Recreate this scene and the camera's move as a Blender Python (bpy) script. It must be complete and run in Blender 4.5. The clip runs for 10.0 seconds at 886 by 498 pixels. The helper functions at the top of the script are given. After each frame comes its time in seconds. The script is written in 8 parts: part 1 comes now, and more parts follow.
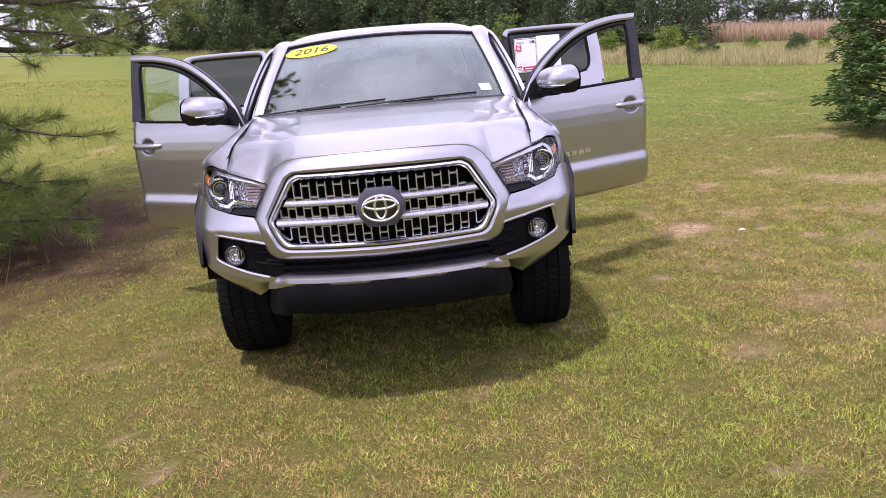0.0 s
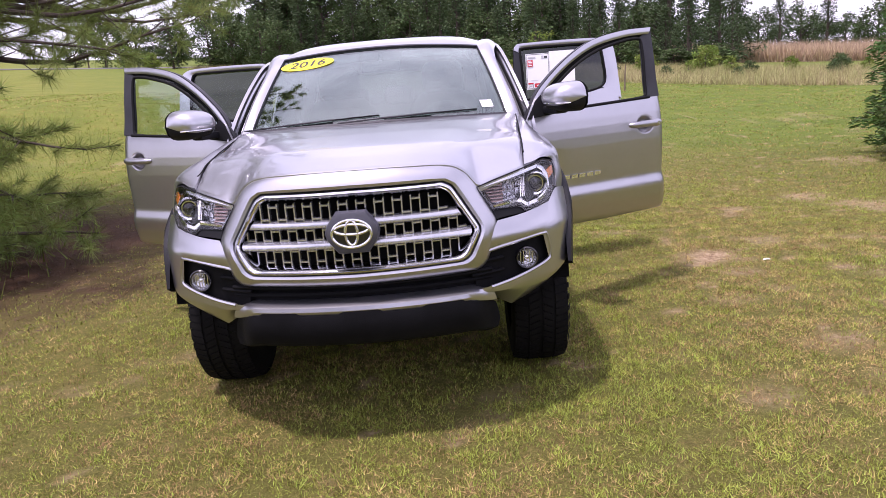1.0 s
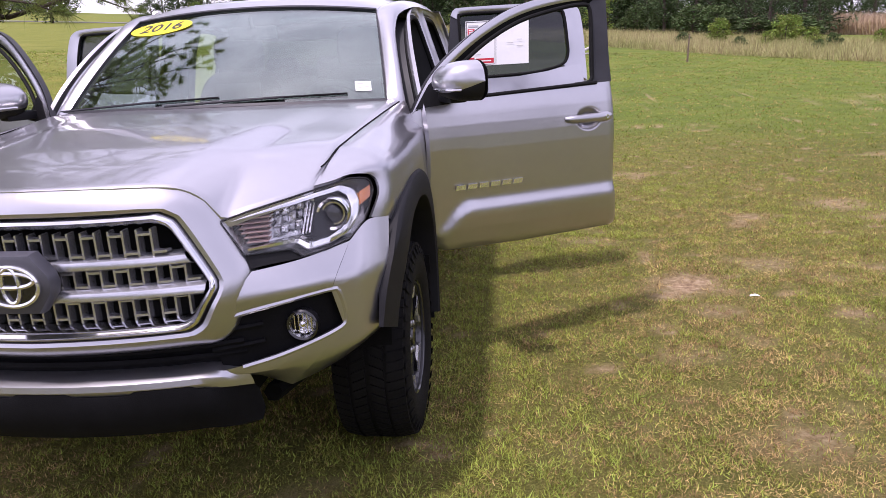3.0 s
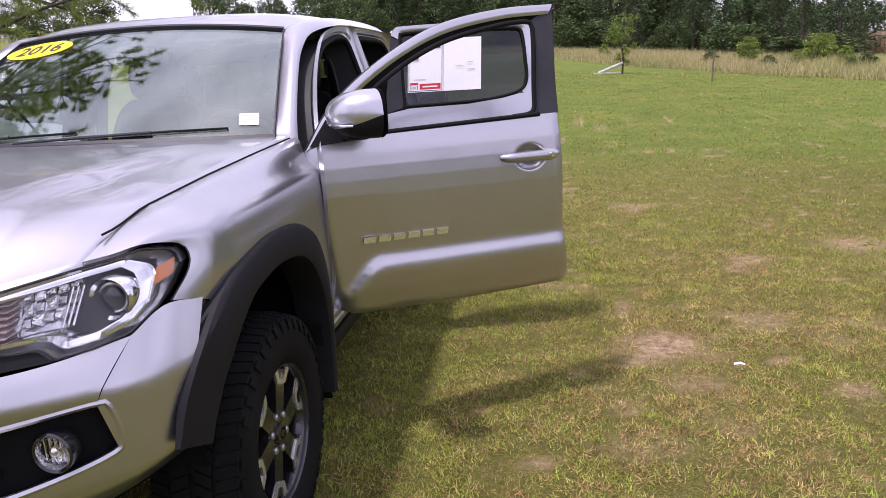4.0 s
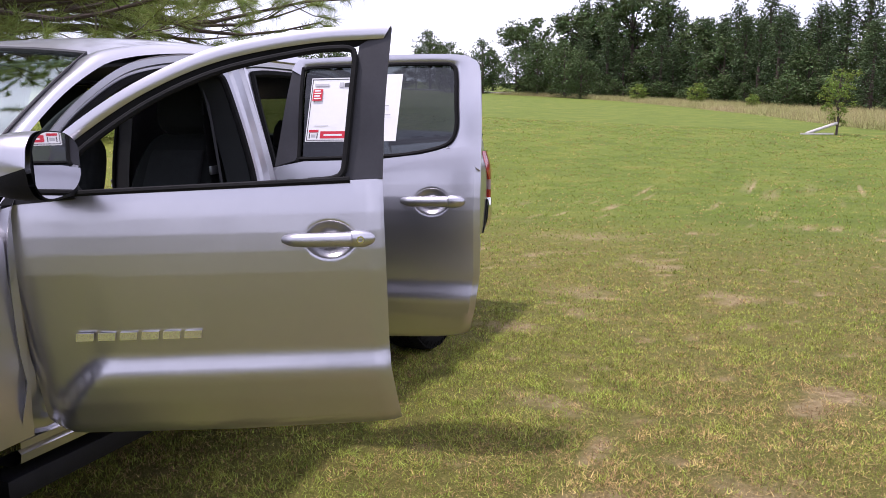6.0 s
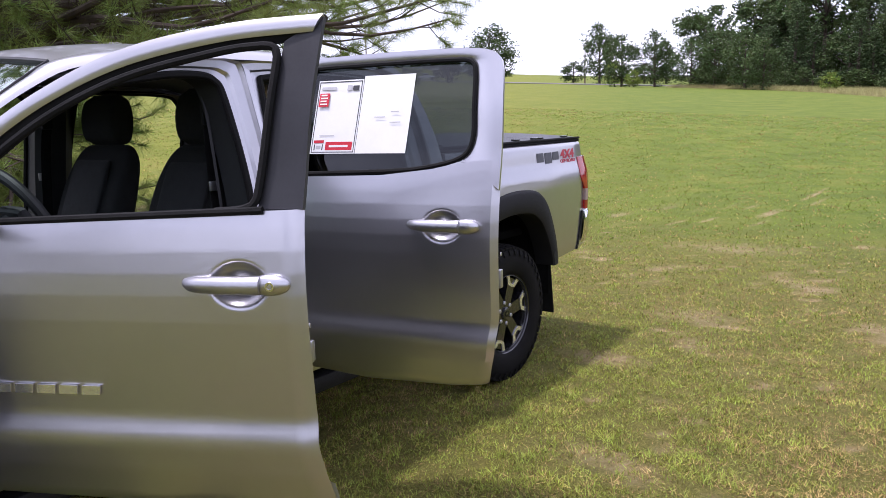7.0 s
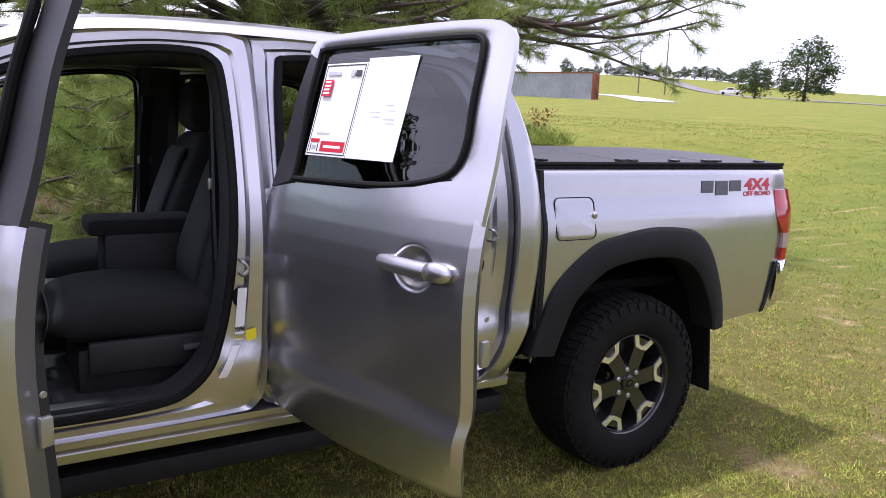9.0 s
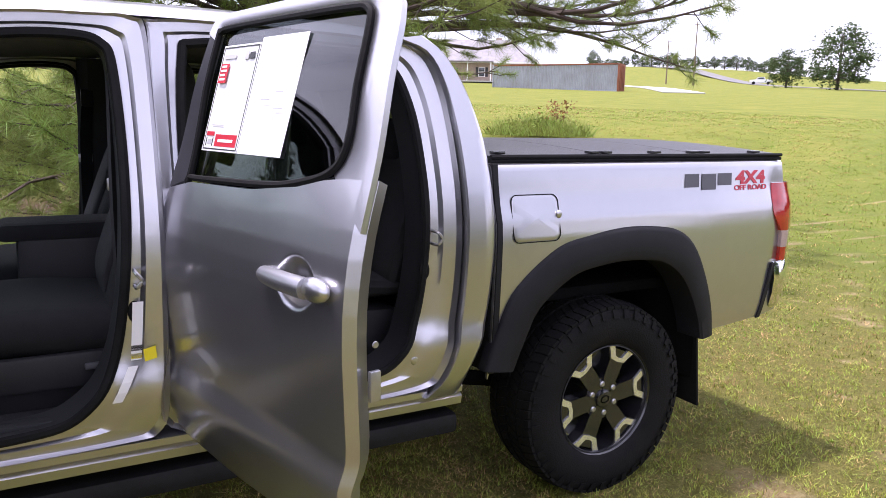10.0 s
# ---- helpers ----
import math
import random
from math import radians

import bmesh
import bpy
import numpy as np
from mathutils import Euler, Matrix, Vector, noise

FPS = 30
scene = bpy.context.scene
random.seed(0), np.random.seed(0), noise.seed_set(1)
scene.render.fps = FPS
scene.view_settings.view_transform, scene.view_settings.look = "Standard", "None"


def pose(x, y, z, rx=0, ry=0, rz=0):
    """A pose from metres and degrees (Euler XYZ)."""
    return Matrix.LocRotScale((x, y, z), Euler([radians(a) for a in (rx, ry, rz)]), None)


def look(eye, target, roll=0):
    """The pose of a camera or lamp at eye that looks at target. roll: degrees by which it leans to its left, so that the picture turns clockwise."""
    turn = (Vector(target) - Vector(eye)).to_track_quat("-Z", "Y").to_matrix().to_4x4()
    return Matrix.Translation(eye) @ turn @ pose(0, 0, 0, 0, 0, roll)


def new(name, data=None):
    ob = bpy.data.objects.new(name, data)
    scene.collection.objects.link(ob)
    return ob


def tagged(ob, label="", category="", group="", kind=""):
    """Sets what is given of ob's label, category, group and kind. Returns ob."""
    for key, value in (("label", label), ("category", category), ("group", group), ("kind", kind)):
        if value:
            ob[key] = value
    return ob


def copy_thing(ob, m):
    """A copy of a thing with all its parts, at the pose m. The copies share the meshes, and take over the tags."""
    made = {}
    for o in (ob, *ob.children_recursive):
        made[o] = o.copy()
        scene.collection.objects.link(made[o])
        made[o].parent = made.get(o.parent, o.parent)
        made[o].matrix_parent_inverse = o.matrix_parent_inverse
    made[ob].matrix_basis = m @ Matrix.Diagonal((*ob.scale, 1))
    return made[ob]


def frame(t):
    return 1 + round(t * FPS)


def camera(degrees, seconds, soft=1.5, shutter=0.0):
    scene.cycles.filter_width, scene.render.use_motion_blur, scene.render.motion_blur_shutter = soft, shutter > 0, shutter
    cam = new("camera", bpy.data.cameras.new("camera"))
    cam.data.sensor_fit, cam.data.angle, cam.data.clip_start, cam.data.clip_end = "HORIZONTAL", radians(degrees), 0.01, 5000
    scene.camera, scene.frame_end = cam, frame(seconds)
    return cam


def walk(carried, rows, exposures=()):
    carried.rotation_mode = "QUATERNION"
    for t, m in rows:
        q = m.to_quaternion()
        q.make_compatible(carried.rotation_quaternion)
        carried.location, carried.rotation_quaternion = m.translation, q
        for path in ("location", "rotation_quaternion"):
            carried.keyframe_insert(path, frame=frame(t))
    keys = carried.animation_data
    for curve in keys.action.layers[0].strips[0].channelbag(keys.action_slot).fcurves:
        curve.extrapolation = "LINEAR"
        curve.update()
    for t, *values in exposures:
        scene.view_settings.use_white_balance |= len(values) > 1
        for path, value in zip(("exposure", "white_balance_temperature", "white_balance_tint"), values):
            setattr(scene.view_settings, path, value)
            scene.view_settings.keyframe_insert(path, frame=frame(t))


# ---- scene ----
cam = camera(61.7, 10.0, soft=0.7)
PATH = [
    (0, (0.168, -2.987, 1.454), (0.214, -1.053, 0.945), -5.0),
    (0.5, (0.313, -2.882, 1.453), (0.217, -0.946, 0.961), -5.3),
    (1, (0.391, -2.721, 1.423), (0.351, -0.775, 0.963), -4.4),
    (1.5, (0.497, -2.49, 1.42), (0.475, -0.554, 0.918), -7.8),
    (2, (0.779, -2.236, 1.419), (0.771, -0.306, 0.894), -6.2),
    (2.2, (0.875, -2.13, 1.385), (0.84, -0.217, 0.803), -6.6),
    (3.3, (1.433, -1.5, 1.415), (1.152, 0.408, 0.886), -3.0),
    (3.5, (1.518, -1.389, 1.403), (1.165, 0.497, 0.839), -5.5),
    (4, (1.685, -1.032, 1.405), (1.389, 0.884, 0.916), -3.0),
    (4.5, (1.993, -0.768, 1.375), (1.606, 1.138, 0.907), -6.7),
    (5, (2.232, -0.46, 1.366), (1.93, 1.46, 0.895), -3.3),
    (5.5, (2.482, -0.121, 1.359), (2.171, 1.791, 0.863), -3.7),
    (5.7, (2.581, 0.007, 1.339), (1.992, 1.882, 0.965), -3.9),
    (6.8, (2.866, 0.8, 1.394), (1.863, 2.496, 1.052), 1.1),
    (7, (2.911, 0.918, 1.374), (1.718, 2.485, 1.025), -1.6),
    (7.5, (3.01, 1.227, 1.381), (1.725, 2.723, 1.047), -1.9),
    (8, (2.908, 1.476, 1.372), (1.524, 2.89, 1.078), 2.2),
    (8.5, (2.896, 1.687, 1.368), (1.249, 2.778, 1.058), -0.9),
    (9, (2.943, 1.977, 1.355), (1.256, 3.0, 1.026), 2.0),
    (9.5, (2.926, 2.167, 1.336), (1.232, 3.149, 0.928), -2.2),
    (10, (2.845, 2.351, 1.348), (1.123, 3.309, 1.003), 1.2),
]
EXPOSURES = [(0.0, 0.08, 5950, 37), (3.5, -0.08, 6000, 34), (5.5, 0.02, 5950, 31), (7.0, 0.10, 5800, 27), (9.0, 0.34, 5850, 29), (10.0, 0.60, 5950, 29)]
walk(cam, [(t, look(eye, target, roll)) for t, eye, target, roll in PATH], EXPOSURES)

# ---- world, sun and sky ----
SUN_EL, SUN_AZ = 74.0, 232.0     # degrees; the azimuth runs clockwise from +y


def build_light():
    w = bpy.data.worlds.new("sky")
    scene.world = w
    w.use_nodes = True
    nt = w.node_tree
    nt.nodes.clear()
    out = nt.nodes.new("ShaderNodeOutputWorld")
    bg = nt.nodes.new("ShaderNodeBackground")
    bg.inputs["Strength"].default_value = 0.125
    sky = nt.nodes.new("ShaderNodeTexSky")
    sky.sky_type = "NISHITA"
    sky.sun_disc = False
    sky.sun_elevation = radians(SUN_EL)
    sky.sun_rotation = radians(SUN_AZ)
    sky.dust_density = 3.0
    tc = nt.nodes.new("ShaderNodeTexCoord")
    mp = nt.nodes.new("ShaderNodeMapping")
    mp.inputs["Scale"].default_value = (1.0, 1.0, 2.6)
    no = nt.nodes.new("ShaderNodeTexNoise")
    no.inputs["Scale"].default_value = 2.3
    no.inputs["Detail"].default_value = 6.0
    no.inputs["Roughness"].default_value = 0.55
    ramp = nt.nodes.new("ShaderNodeValToRGB")
    ramp.color_ramp.elements[0].position = 0.33
    ramp.color_ramp.elements[0].color = (4.6, 4.7, 5.1, 1)
    ramp.color_ramp.elements[1].position = 0.66
    ramp.color_ramp.elements[1].color = (13.0, 12.8, 13.0, 1)
    mix = nt.nodes.new("ShaderNodeMixRGB")
    mix.blend_type = "ADD"
    mix.inputs[0].default_value = 0.5
    for a, b in ((tc.outputs["Generated"], mp.inputs["Vector"]), (mp.outputs[0], no.inputs["Vector"]),
                 (no.outputs[0], ramp.inputs[0]), (ramp.outputs[0], mix.inputs[1]), (sky.outputs[0], mix.inputs[2]),
                 (mix.outputs[0], bg.inputs[0]), (bg.outputs[0], out.inputs[0])):
        nt.links.new(a, b)
    sun = bpy.data.lights.new("sun", "SUN")
    sun.energy = 4.1
    sun.angle = radians(3.0)
    sun.color = (1.0, 0.95, 0.86)
    ob = new("sun", sun)
    a, e = radians(SUN_AZ), radians(SUN_EL)
    ob.matrix_world = look((60 * math.sin(a) * math.cos(e), 60 * math.cos(a) * math.cos(e), 60 * math.sin(e)), (0, 0, 0))


build_light()

# ---- materials ----


def mat(name, color, rough=0.5, metal=0.0, vary=0.12, scale=8.0, bump=0.0, bump_scale=60.0, coat=0.0, spec=0.5, color2=None,
        per="none", hue=0.0, trans=0.0, sub=0.0):
    """A principled material with a coarse and a fine variation of its colour, and fine relief."""
    m = bpy.data.materials.new(name)
    m.use_nodes = True
    nt = m.node_tree
    b = nt.nodes["Principled BSDF"]
    L = nt.links.new
    c1 = tuple(color[:3]) + (1,)
    c2 = tuple(color2[:3]) + (1,) if color2 else tuple(max(0, c * (1 - 3 * vary)) for c in color[:3]) + (1,)
    tc = nt.nodes.new("ShaderNodeTexCoord")
    n1 = nt.nodes.new("ShaderNodeTexNoise")
    n1.inputs["Scale"].default_value = scale
    n1.inputs["Detail"].default_value = 5
    n2 = nt.nodes.new("ShaderNodeTexNoise")
    n2.inputs["Scale"].default_value = scale * 9
    n2.inputs["Detail"].default_value = 3
    add = nt.nodes.new("ShaderNodeMath")
    add.operation = "MULTIPLY_ADD"
    add.inputs[1].default_value = 0.45
    L(tc.outputs["Object"], n1.inputs["Vector"])
    L(tc.outputs["Object"], n2.inputs["Vector"])
    L(n2.outputs[0], add.inputs[0])
    L(n1.outputs[0], add.inputs[2])
    rng = nt.nodes.new("ShaderNodeMapRange")
    rng.inputs[1].default_value = 0.45
    rng.inputs[2].default_value = 1.0
    L(add.outputs[0], rng.inputs[0])
    mx = nt.nodes.new("ShaderNodeMixRGB")
    mx.inputs[1].default_value = c1
    mx.inputs[2].default_value = c2
    L(rng.outputs[0], mx.inputs[0])
    last = mx.outputs[0]
    if per != "none":
        hs = nt.nodes.new("ShaderNodeHueSaturation")
        if per == "object":
            src = nt.nodes.new("ShaderNodeObjectInfo").outputs["Random"]
        else:
            src = nt.nodes.new("ShaderNodeNewGeometry").outputs["Random Per Island"]
        r2 = nt.nodes.new("ShaderNodeMapRange")
        r2.inputs[3].default_value = 1 - 2.2 * vary
        r2.inputs[4].default_value = 1 + 2.2 * vary
        L(src, r2.inputs[0])
        L(r2.outputs[0], hs.inputs["Value"])
        if hue:
            r3 = nt.nodes.new("ShaderNodeMapRange")
            r3.inputs[3].default_value = 0.5 - hue
            r3.inputs[4].default_value = 0.5 + hue
            L(src, r3.inputs[0])
            L(r3.outputs[0], hs.inputs["Hue"])
        L(last, hs.inputs["Color"])
        last = hs.outputs[0]
    L(last, b.inputs["Base Color"])
    b.inputs["Roughness"].default_value = rough
    b.inputs["Metallic"].default_value = metal
    b.inputs["Coat Weight"].default_value = coat
    b.inputs["Coat Roughness"].default_value = 0.03
    b.inputs["Specular IOR Level"].default_value = spec
    if bump:
        bn = nt.nodes.new("ShaderNodeTexNoise")
        bn.inputs["Scale"].default_value = bump_scale
        bn.inputs["Detail"].default_value = 4
        L(tc.outputs["Object"], bn.inputs["Vector"])
        bp = nt.nodes.new("ShaderNodeBump")
        bp.inputs["Strength"].default_value = bump
        bp.inputs["Distance"].default_value = 0.01
        L(bn.outputs[0], bp.inputs["Height"])
        L(bp.outputs[0], b.inputs["Normal"])
    if trans:
        tr = nt.nodes.new("ShaderNodeBsdfTranslucent")
        L(last, tr.inputs["Color"])
        ms = nt.nodes.new("ShaderNodeMixShader")
        ms.inputs[0].default_value = trans
        L(b.outputs[0], ms.inputs[1])
        L(tr.outputs[0], ms.inputs[2])
        L(ms.outputs[0], nt.nodes["Material Output"].inputs[0])
    return m


def glass(name, tint, gloss_color=(1, 1, 1, 1), base=0.045, power=4.2, rough=0.0):
    """Pane glass: clear or tinted see-through, with a gloss that grows towards grazing."""
    m = bpy.data.materials.new(name)
    m.use_nodes = True
    nt = m.node_tree
    nt.nodes.remove(nt.nodes["Principled BSDF"])
    t = nt.nodes.new("ShaderNodeBsdfTransparent")
    t.inputs[0].default_value = tuple(tint[:3]) + (1,)
    g = nt.nodes.new("ShaderNodeBsdfGlossy")
    g.inputs["Color"].default_value = gloss_color
    g.inputs["Roughness"].default_value = rough
    w = nt.nodes.new("ShaderNodeLayerWeight")
    w.inputs[0].default_value = 0.5
    pw = nt.nodes.new("ShaderNodeMath")
    pw.operation = "POWER"
    pw.inputs[1].default_value = power
    nt.links.new(w.outputs["Facing"], pw.inputs[0])
    f = nt.nodes.new("ShaderNodeMath")
    f.operation = "MULTIPLY_ADD"
    f.inputs[1].default_value = 1 - base
    f.inputs[2].default_value = base
    nt.links.new(pw.outputs[0], f.inputs[0])
    ms = nt.nodes.new("ShaderNodeMixShader")
    nt.links.new(f.outputs[0], ms.inputs[0])
    nt.links.new(t.outputs[0], ms.inputs[1])
    nt.links.new(g.outputs[0], ms.inputs[2])
    nt.links.new(ms.outputs[0], nt.nodes["Material Output"].inputs[0])
    return m


def paint_metal():
    """Silver metallic car paint under clear coat, with fine flake and a thin film of dust."""
    m = mat("silver_paint", (0.475, 0.47, 0.492), 0.29, 0.94, 0.02, 3.0, coat=0.7)
    nt = m.node_tree
    b = nt.nodes["Principled BSDF"]
    tc = nt.nodes.new("ShaderNodeTexCoord")
    v = nt.nodes.new("ShaderNodeTexVoronoi")
    v.inputs["Scale"].default_value = 900
    bp = nt.nodes.new("ShaderNodeBump")
    bp.inputs["Strength"].default_value = 0.05
    bp.inputs["Distance"].default_value = 0.001
    nt.links.new(tc.outputs["Object"], v.inputs["Vector"])
    nt.links.new(v.outputs["Distance"], bp.inputs["Height"])
    nt.links.new(bp.outputs[0], b.inputs["Normal"])
    n = nt.nodes.new("ShaderNodeTexNoise")
    n.inputs["Scale"].default_value = 2.2
    n.inputs["Detail"].default_value = 6
    r = nt.nodes.new("ShaderNodeMapRange")
    r.inputs[1].default_value, r.inputs[2].default_value, r.inputs[3].default_value, r.inputs[4].default_value = 0.0, 1.0, 0.27, 0.32
    nt.links.new(tc.outputs["Object"], n.inputs["Vector"])
    nt.links.new(n.outputs[0], r.inputs[0])
    nt.links.new(r.outputs[0], b.inputs["Roughness"])
    b.inputs["Coat Roughness"].default_value = 0.05
    b.inputs["Coat IOR"].default_value = 1.5
    return m


PAINT = paint_metal()
CHROME = mat("chrome", (0.78, 0.78, 0.80), 0.10, 1.0, 0.03, 6)
SATIN = mat("satin_silver", (0.44, 0.44, 0.46), 0.34, 0.9, 0.04, 10)
MACHINED = mat("machined_alloy", (0.86, 0.86, 0.84), 0.26, 0.85, 0.05, 20)
GRILLE = mat("bright_grille", (0.62, 0.62, 0.65), 0.24, 0.8, 0.05, 12)
EMBLEM = mat("emblem_chrome", (0.85, 0.85, 0.87), 0.12, 0.9, 0.03, 8)
BLACKP = mat("black_plastic", (0.010, 0.010, 0.012), 0.60, 0, 0.15, 12, 0.15, 400, spec=0.22)
BLACKG = mat("gloss_black", (0.012, 0.012, 0.014), 0.18, 0, 0.1, 10, coat=0.5)
TRIM = mat("black_trim", (0.026, 0.026, 0.030), 0.45, 0, 0.12, 14, spec=0.35)
RUBBER = mat("rubber", (0.009, 0.009, 0.009), 0.75, 0, 0.2, 16, 0.2, 250, spec=0.16)
MATTE = mat("matte_black_plastic", (0.006, 0.006, 0.007), 0.7, 0, 0.2, 10, 0.15, 300, spec=0.12)
TYRE = mat("tyre_rubber", (0.005, 0.005, 0.0055), 0.75, 0, 0.25, 10, 0.25, 160, color2=(0.010, 0.0095, 0.009), spec=0.12)
UNDER = mat("underbody", (0.006, 0.006, 0.006), 0.85, 0, 0.2, 6, spec=0.1)
CLOTH = mat("seat_cloth", (0.012, 0.0125, 0.0135), 0.92, 0, 0.12, 30, 0.35, 700)
CLOTH2 = mat("seat_cloth_grey", (0.024, 0.025, 0.027), 0.92, 0, 0.12, 30, 0.35, 700)
INNER = mat("interior_plastic", (0.012, 0.0125, 0.014), 0.6, 0, 0.12, 18, 0.04, 160)
INNER2 = mat("interior_grey", (0.07, 0.07, 0.074), 0.6, 0, 0.1, 18, 0.15, 500)
HEAD = mat("headliner", (0.16, 0.16, 0.165), 0.9, 0, 0.08, 18, 0.2, 500)
CARPET = mat("carpet", (0.02, 0.02, 0.022), 0.95, 0, 0.25, 30, 0.5, 400)
COVER = mat("bed_cover", (0.035, 0.036, 0.04), 0.48, 0, 0.18, 5, 0.2, 500)
GLASS = glass("clear_glass", (0.82, 0.88, 0.85))
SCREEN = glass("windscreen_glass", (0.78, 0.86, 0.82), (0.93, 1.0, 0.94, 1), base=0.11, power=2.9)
PRIVACY = glass("privacy_glass", (0.30, 0.33, 0.33))
LENS = glass("lamp_lens", (0.99, 0.99, 0.99), base=0.015, power=6.0)
MIRROR = mat("mirror_glass", (0.8, 0.8, 0.82), 0.02, 1.0, 0.0, 4)
AMBER = mat("amber_lens", (0.42, 0.12, 0.012), 0.15, 0, 0.08, 40, coat=0.6)
REDLENS = mat("red_lens", (0.42, 0.012, 0.012), 0.12, 0, 0.1, 30, coat=0.8)
REDPALE = mat("clear_red_lens", (0.42, 0.30, 0.29), 0.15, 0, 0.08, 30, coat=0.6)
BULB = mat("reflector", (0.82, 0.82, 0.84), 0.12, 1.0, 0.06, 60, 0.25, 120)
YELLOW = mat("yellow_sticker", (0.83, 0.70, 0.01), 0.5, 0, 0.02, 8)
PAPER = mat("white_paper", (0.80, 0.80, 0.79), 0.65, 0, 0.02, 10)
REDINK = mat("red_ink", (0.60, 0.02, 0.04), 0.6, 0, 0.06, 20)
GREYINK = mat("grey_ink", (0.48, 0.48, 0.49), 0.7, 0, 0.06, 20)
BLACKINK = mat("black_ink", (0.03, 0.03, 0.035), 0.6, 0, 0.06, 20)
REDDECAL = mat("red_decal", (0.50, 0.02, 0.04), 0.4, 0, 0.06, 20)
GREYDECAL = mat("grey_decal", (0.07, 0.07, 0.085), 0.4, 0, 0.06, 20)

# ---- mesh helpers ----


class Mesh:
    """Collects vertices and faces."""

    def __init__(self):
        self.v, self.f = [], []

    def add(self, v, f):
        n = len(self.v)
        self.v += [tuple(p) for p in v]
        self.f += [tuple(i + n for i in q) for q in f]
        return self

    def grid(self, P, close=False, cap=False):
        P = np.asarray(P, float)
        m, n = P.shape[:2]
        fs = []
        for i in range(m - 1):
            for j in range(n if close else n - 1):
                k = (j + 1) % n
                fs.append((i * n + j, i * n + k, (i + 1) * n + k, (i + 1) * n + j))
        if cap:
            fs.append(tuple(range(n))[::-1])
            fs.append(tuple((m - 1) * n + j for j in range(n)))
        return self.add(P.reshape(-1, 3), fs)

    def shell(self, P, t):
        """A sheet P with thickness t, laid behind it along its normals."""
        P = np.asarray(P, float)
        m, n = P.shape[:2]
        du, dv = np.gradient(P, axis=0), np.gradient(P, axis=1)
        N = np.cross(du, dv)
        N /= np.maximum(np.linalg.norm(N, axis=2, keepdims=True), 1e-9)
        Q = P - N * t
        self.grid(P)
        k = len(self.v)
        self.grid(Q[:, ::-1])
        b0 = k - m * n
        ring = [(0, j) for j in range(n)] + [(i, n - 1) for i in range(1, m)] + [(m - 1, j) for j in range(n - 2, -1, -1)] + [(i, 0) for i in range(m - 2, 0, -1)]
        for (a, b), (c, d) in zip(ring, ring[1:] + ring[:1]):
            self.f.append((b0 + c * n + d, b0 + a * n + b, k + a * n + (n - 1 - b), k + c * n + (n - 1 - d)))
        return self

    def tube(self, path, r, sides=8, close=False):
        path = np.asarray(path, float)
        m = len(path)
        rad = np.full(m, r) if np.isscalar(r) else np.asarray(r, float)
        T = np.gradient(path, axis=0)
        if close:
            T = np.roll(path, -1, 0) - np.roll(path, 1, 0)
        T /= np.maximum(np.linalg.norm(T, axis=1, keepdims=True), 1e-9)
        up = np.array([0.0, 0, 1]) if abs(T[0][2]) < 0.9 else np.array([1.0, 0, 0])
        rows = []
        for p, t, q in zip(path, T, rad):
            a = np.cross(t, up)
            a /= max(np.linalg.norm(a), 1e-9)
            b = np.cross(a, t)
            up = b
            rows.append([p + q * (math.cos(w) * a + math.sin(w) * b) for w in np.linspace(0, 2 * math.pi, sides, endpoint=False)])
        if close:
            rows.append(rows[0])
        return self.grid(rows, close=True, cap=not close)

    def lathe(self, prof, c, n=48, axis="x"):
        """prof: (distance along the axis, radius)."""
        rows = []
        for a in np.linspace(0, 2 * math.pi, n, endpoint=False):
            ca, sa = math.cos(a), math.sin(a)
            rows.append([{"x": (c[0] + p, c[1] + r * ca, c[2] + r * sa), "y": (c[0] + r * ca, c[1] + p, c[2] + r * sa),
                          "z": (c[0] + r * ca, c[1] + r * sa, c[2] + p)}[axis] for p, r in prof])
        rows.append(rows[0])
        return self.grid(rows)

    def prism(self, poly, place, depth):
        """A flat outline poly, set into space by place(u, v, w), and depth thick."""
        n = len(poly)
        v = [place(a, b, 0) for a, b in poly] + [place(a, b, depth) for a, b in poly]
        f = [tuple(range(n)), tuple(range(2 * n - 1, n - 1, -1))] + [(i, i + n, (i + 1) % n + n, (i + 1) % n) for i in range(n)]
        return self.add(v, f)

    def box(self, c, s, bevel=0.0, m=None, seg=2):
        bm = bmesh.new()
        bmesh.ops.create_cube(bm, size=1, matrix=Matrix.Diagonal((*s, 1)))
        if bevel:
            bmesh.ops.bevel(bm, geom=bm.edges[:], offset=bevel, segments=seg, affect="EDGES", profile=0.6)
        M = Matrix.Translation(c) @ (m or Matrix())
        bm.verts.index_update()
        self.add([tuple(M @ q.co) for q in bm.verts], [[q.index for q in f.verts] for f in bm.faces])
        bm.free()
        return self

    def ball(self, c, s, n=12, m=None):
        rows = []
        M = Matrix.Translation(c) @ (m or Matrix())
        for a in np.linspace(-math.pi / 2, math.pi / 2, n):
            rows.append([M @ Vector((s[0] * math.cos(a) * math.cos(b), s[1] * math.cos(a) * math.sin(b), s[2] * math.sin(a))) for b in np.linspace(0, 2 * math.pi, 2 * n)])
        return self.grid(rows)

    def mirrored(self, side):
        if side < 0:
            self.v = [(-x, y, z) for x, y, z in self.v]
            self.f = [q[::-1] for q in self.f]
        return self


